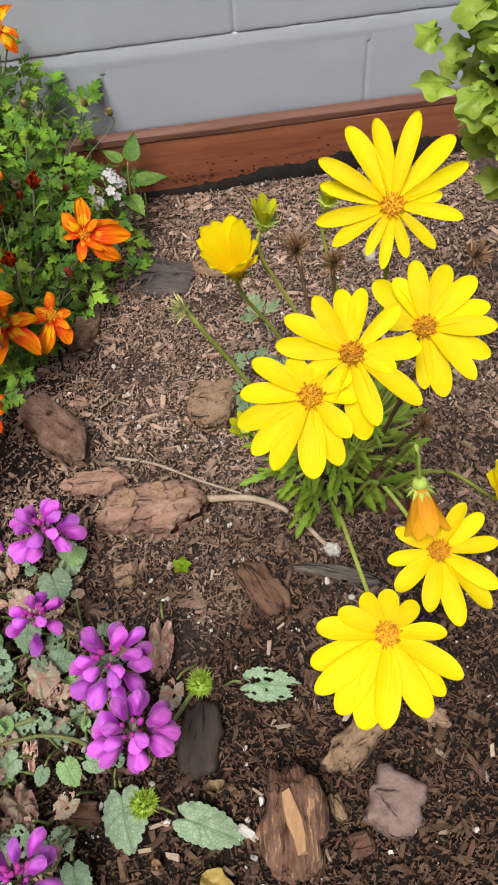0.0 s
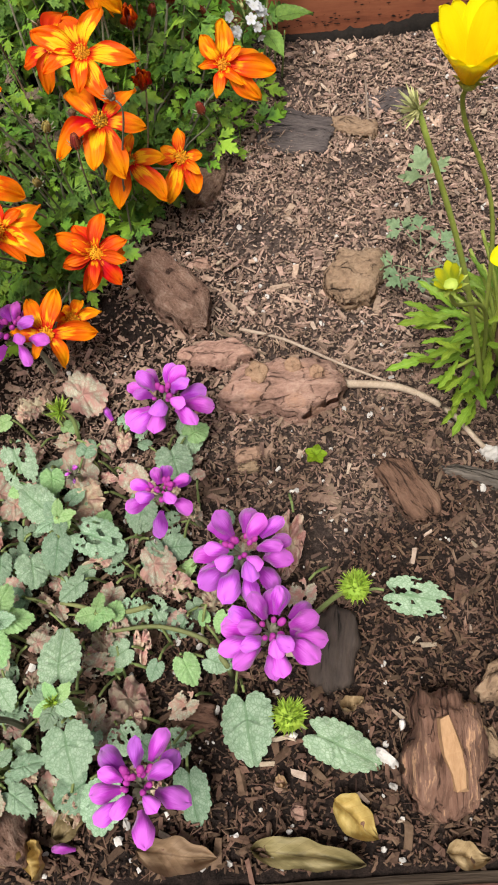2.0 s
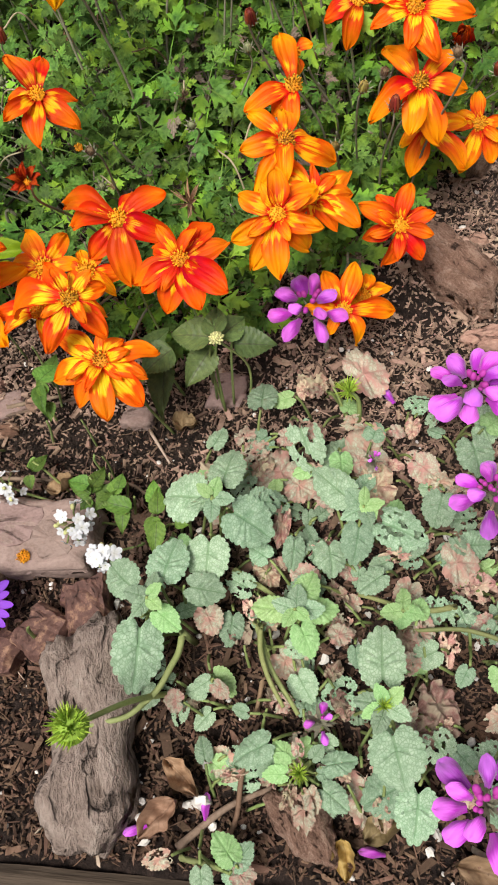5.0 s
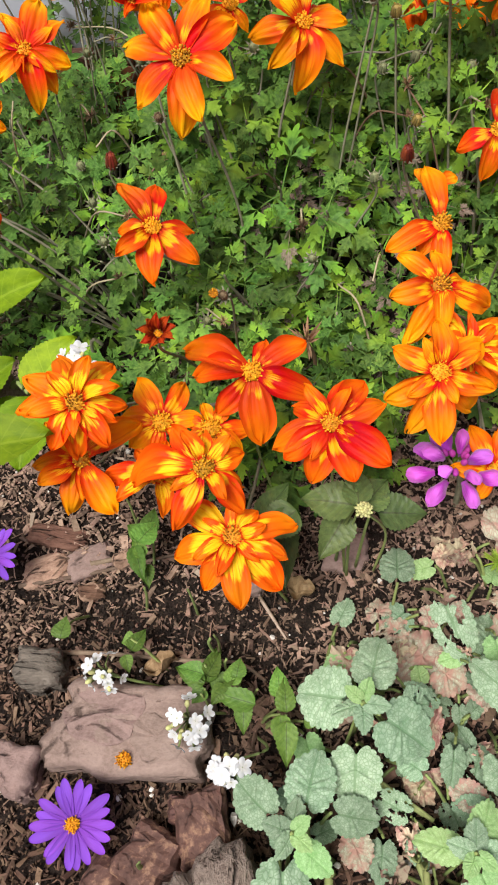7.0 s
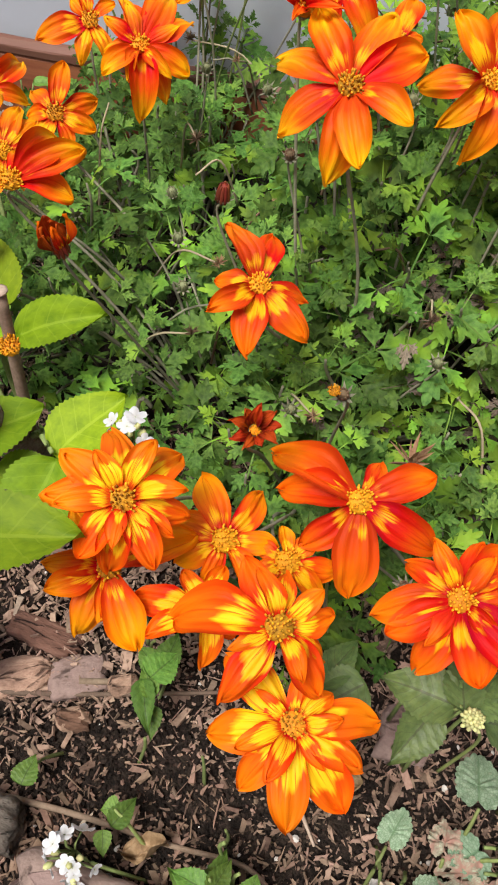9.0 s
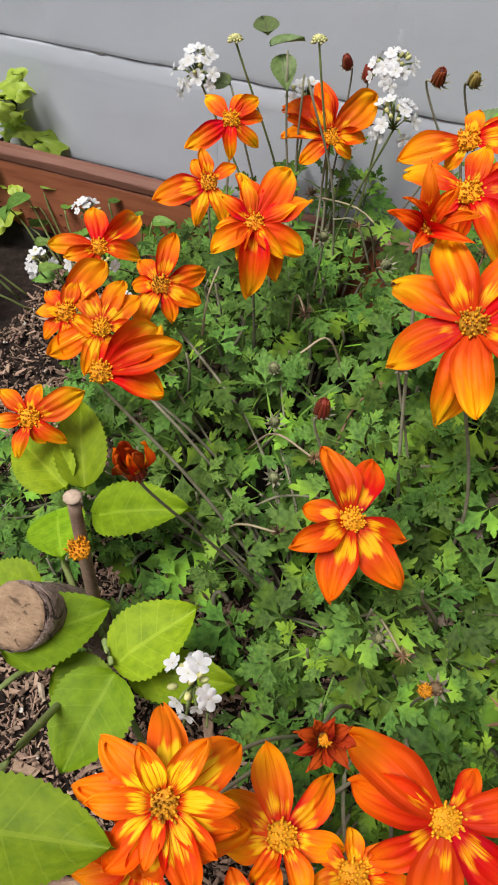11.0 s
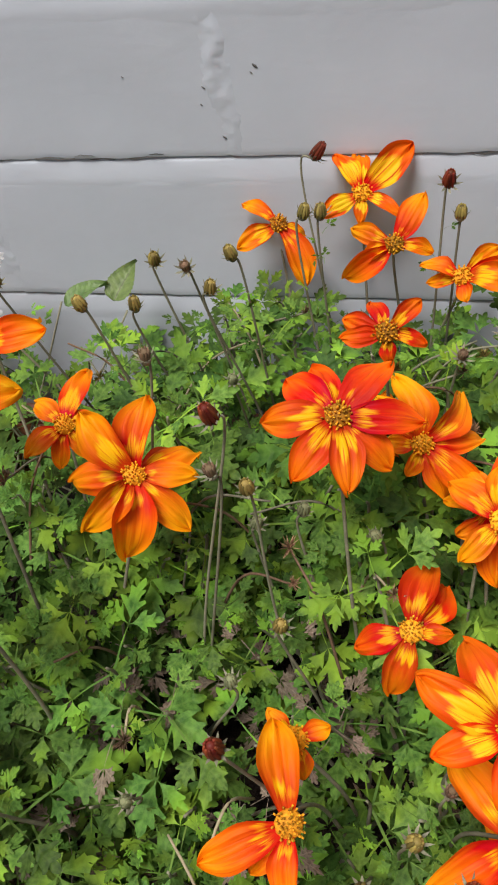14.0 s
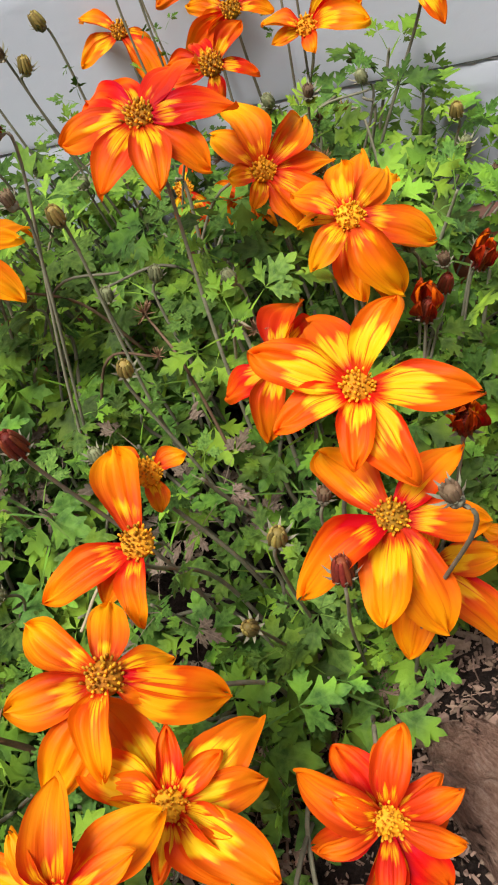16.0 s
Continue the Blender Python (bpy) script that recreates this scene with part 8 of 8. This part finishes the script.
white_cluster((-0.250, -0.014, 0.034), 0.010, 12, LANTANAS[1], 3, foot=(-0.225, -0.01, 0))
white_cluster((0.056, 0.350, 0.072), 0.017, 28, LANTANAS[3], 4, foot=(0.06, 0.38, 0))
white_cluster((-0.396, 0.397, 0.170), 0.015, 22, LANTANAS[4], 5, foot=(-0.35, 0.42, 0))
white_cluster((-0.298, 0.430, 0.174), 0.014, 18, LANTANAS[4], 6, foot=(-0.33, 0.42, 0))
white_cluster((-0.286, 0.394, 0.164), 0.014, 18, LANTANAS[4], 7, foot=(-0.33, 0.42, 0))
white_cluster((-0.345, 0.430, 0.150), 0.013, 14, LANTANAS[4], 8, foot=(-0.34, 0.42, 0))
white_cluster((-0.430, 0.330, 0.085), 0.014, 18, LANTANAS[4], 9, foot=(-0.38, 0.40, 0))
white_cluster((-0.265, 0.110, 0.107), 0.011, 12, LANTANAS[5], 10, foot=(-0.285, 0.125, 0))
white_cluster((-0.400, 0.300, 0.080), 0.013, 16, LANTANAS[4], 12, foot=(-0.37, 0.38, 0))
west = random.Random(77)
for _ in range(34):
    x, y = west.uniform(-0.56, -0.40), west.uniform(0.33, 0.435)
    s = west.uniform(12, 24)
    lantana_leaf((x, y, west.uniform(0.02, 0.06)), s, s * 0.6, west.uniform(0, 360), "l", None, LANTANAS[6])
for k, (x, y, z) in enumerate(((-0.485, 0.40, 0.062), (-0.455, 0.345, 0.070), (-0.50, 0.36, 0.045))):
    white_cluster((x, y, z), 0.012, 14, LANTANAS[6], 20 + k, foot=(-0.48, 0.40, 0))
green_cluster((-0.131, 0.048, 0.083), LANTANAS[0], 1)
green_cluster((-0.374, 0.400, 0.186), LANTANAS[4], 2, (-0.345, 0.42, 0))
green_cluster((-0.329, 0.400, 0.192), LANTANAS[4], 3, (-0.335, 0.42, 0))
lantana_leaf((-0.360, 0.410, 0.187), 20, 13, 120, "l", 0.2, LANTANAS[4])
lantana_leaf((-0.352, 0.410, 0.178), 20, 13, -60, "l", -0.6, LANTANAS[4])
lantana_leaf((-0.358, 0.408, 0.183), 18, 9, 20, "l", 0.3, LANTANAS[4])
lantana_leaf((-0.378, 0.402, 0.162), 20, 12, 180, "l", 0.0, LANTANAS[4])
lantana_leaf((-0.250, 0.425, 0.150), 26, 16, 20, "l", 0.5, LANTANAS[4])
lantana_leaf((-0.225, 0.430, 0.150), 26, 15, 60, "l", 0.8, LANTANAS[4])
lantana_leaf((0.077, 0.395, 0.062), 26, 16, 70, "l", 0.9, LANTANAS[3])
lantana_leaf((0.078, 0.380, 0.050), 30, 19, 10, "l", 0.0, LANTANAS[3])
lantana_leaf((0.070, 0.370, 0.045), 26, 17, -60, "l", -0.2, LANTANAS[3])
lantana_leaf((0.068, 0.398, 0.060), 22, 14, 140, "l", 0.4, LANTANAS[3])

# broad-leaved plant
broad_leaf((-0.345, 0.178, 0.072), (-0.302, 0.181, 0.097), 0.028)
broad_leaf((-0.305, 0.122, 0.066), (-0.283, 0.148, 0.084), 0.033)
broad_leaf((-0.298, 0.041, 0.132), (-0.2565, 0.052, 0.140), 0.031)
broad_leaf((-0.303, 0.118, 0.068), (-0.306, 0.080, 0.060), 0.037)
broad_leaf((-0.345, 0.107, 0.072), (-0.316, 0.139, 0.078), 0.034)
broad_leaf((-0.328, 0.110, 0.058), (-0.300, 0.116, 0.058), 0.028)
broad_leaf((-0.352, 0.182, 0.080), (-0.378, 0.222, 0.092), 0.027)
broad_leaf((-0.360, 0.180, 0.080), (-0.396, 0.195, 0.086), 0.030)
broad_leaf((-0.362, 0.172, 0.070), (-0.343, 0.148, 0.084), 0.030)
broad_leaf((-0.303, 0.126, 0.055), (-0.261, 0.136, 0.058), 0.025)
broad_leaf((-0.350, 0.140, 0.062), (-0.385, 0.128, 0.060), 0.032)
vs, fs = tube_geo(spline(((-0.335, 0.15, -0.005), (-0.340, 0.146, 0.04), (-0.342, 0.117, 0.086)), 6), 0.008, 0.0135, 14)
place("pruned_stem", mesh_from("pruned_stem", vs, fs, BARK["log"]), BROADPLANT, None, "thick pruned woody stem")
end = Vector((0.0, -0.025, 0.034)).normalized()
vs, fs = blob_geo(7, 16, 0.0016, 0.0129, 0.0129)
place("cut_face", mesh_from("cut_face", [basis((-0.342, 0.1166, 0.0865), end, (1, 0, 0)) @ (v * (1 + 0.08 * noise.noise(v * 300))) for v in vs], fs, BARK["tan"]), BROADPLANT, None, "brown weathered cut end")
vs, fs = tube_geo(spline(((-0.333, 0.148, 0.02), (-0.330, 0.147, 0.075), (-0.328, 0.148, 0.127)), 6), 0.0030, 0.0024, 8)
shoot = place("cut_shoot", mesh_from("cut_shoot", vs, fs, TWIG["brown"]), BROADPLANT, None, "brown cut shoot")
vs, fs = blob_geo(5, 10, 0.0012, 0.0036, 0.0036)
place("cut_face", mesh_from("cut_face", [pose(-0.328, 0.148, 0.1285, 0, 90, 0) @ v for v in vs], fs, TWIG["pale"]), shoot, None, "pale cut end")
tuft((-0.3265, 0.1425, 0.104), 0.95, "flower_tuft", BROADPLANT, "tuft of orange-yellow florets on the cut shoot")
vs, fs = tube_geo(spline(((-0.288, 0.176, 0.0), (-0.2905, 0.177, 0.036), (-0.2875, 0.178, 0.045), (-0.2835, 0.178, 0.040)), 6), 0.0013, 0.0010, 6)
place("bent_stem", mesh_from("bent_stem", vs, fs, GREYSTEM), PLANTS["west"], None, "bent grey-green stem")

# shrubs, violet daisies, small finds
chartreuse_shrub((0.34, 0.12, 0), ((0.272, 0.118, 0.270), (0.262, 0.128, 0.292), (0.285, 0.120, 0.290), (0.290, 0.112, 0.262), (0.30, 0.13, 0.30), (0.288, 0.105, 0.243)), 26, 0.022, 4, "shrub with bright chartreuse lobed leaves on dark stems")
chartreuse_shrub((-0.62, 0.44, 0), ((-0.585, 0.45, 0.10), (-0.60, 0.44, 0.06), (-0.60, 0.45, 0.03)), 14, 0.026, 5, "low chartreuse leafy plant by the timber sill")
aster((-0.254, -0.076, 0.024), 0.017, 18, (0.1, -0.3, 1), 1)
aster((-0.322, 0.046, 0.028), 0.015, 16, (-0.2, -0.3, 1), 2)
tuft((-0.237, -0.048, 0.0205), 0.75, "floret_tuft", thing("fallen_floret", (-0.237, -0.048, 0.0205), "tiny fallen yellow flower resting on bark", "flower"), "")
greys = thing("grey_leaved_seedling", (0.15, 0.15, 0), "small grey-green seedling with cut leaves beside the daisies", "plant")
GREYS = [recolour(m, GREYLEAF) for m in FERNS[:3]]
for k in range(9):
    a = k * 0.75
    place("leaf", GREYS[k % 3], greys, basis((0.158 + 0.012 * math.cos(a), 0.15 + 0.014 * math.sin(a), 0.018 + 0.006 * (k % 4)), (math.cos(a), math.sin(a), 0.15), (0, -0.3, 1), 0.020, 0.023, 0.020))
place("leaf", GREYS[0], greys, basis((0.165, 0.185, 0.05), (-0.2, 0.4, 0.7), (0, -1, 0.4), 0.030, 0.036, 0.03))
seedling = thing("seedling", (0.080, 0.021, 0), "tiny lime-green seedling alone on the mulch", "plant")
for k in range(5):
    a = k * 1.3
    place("leaf", BROAD_LEAVES[k % 4], seedling, basis((0.080, 0.021, 0.010), (math.cos(a), math.sin(a), 0.25), (0, 0, 1), 0.007, 0.008, 0.007))
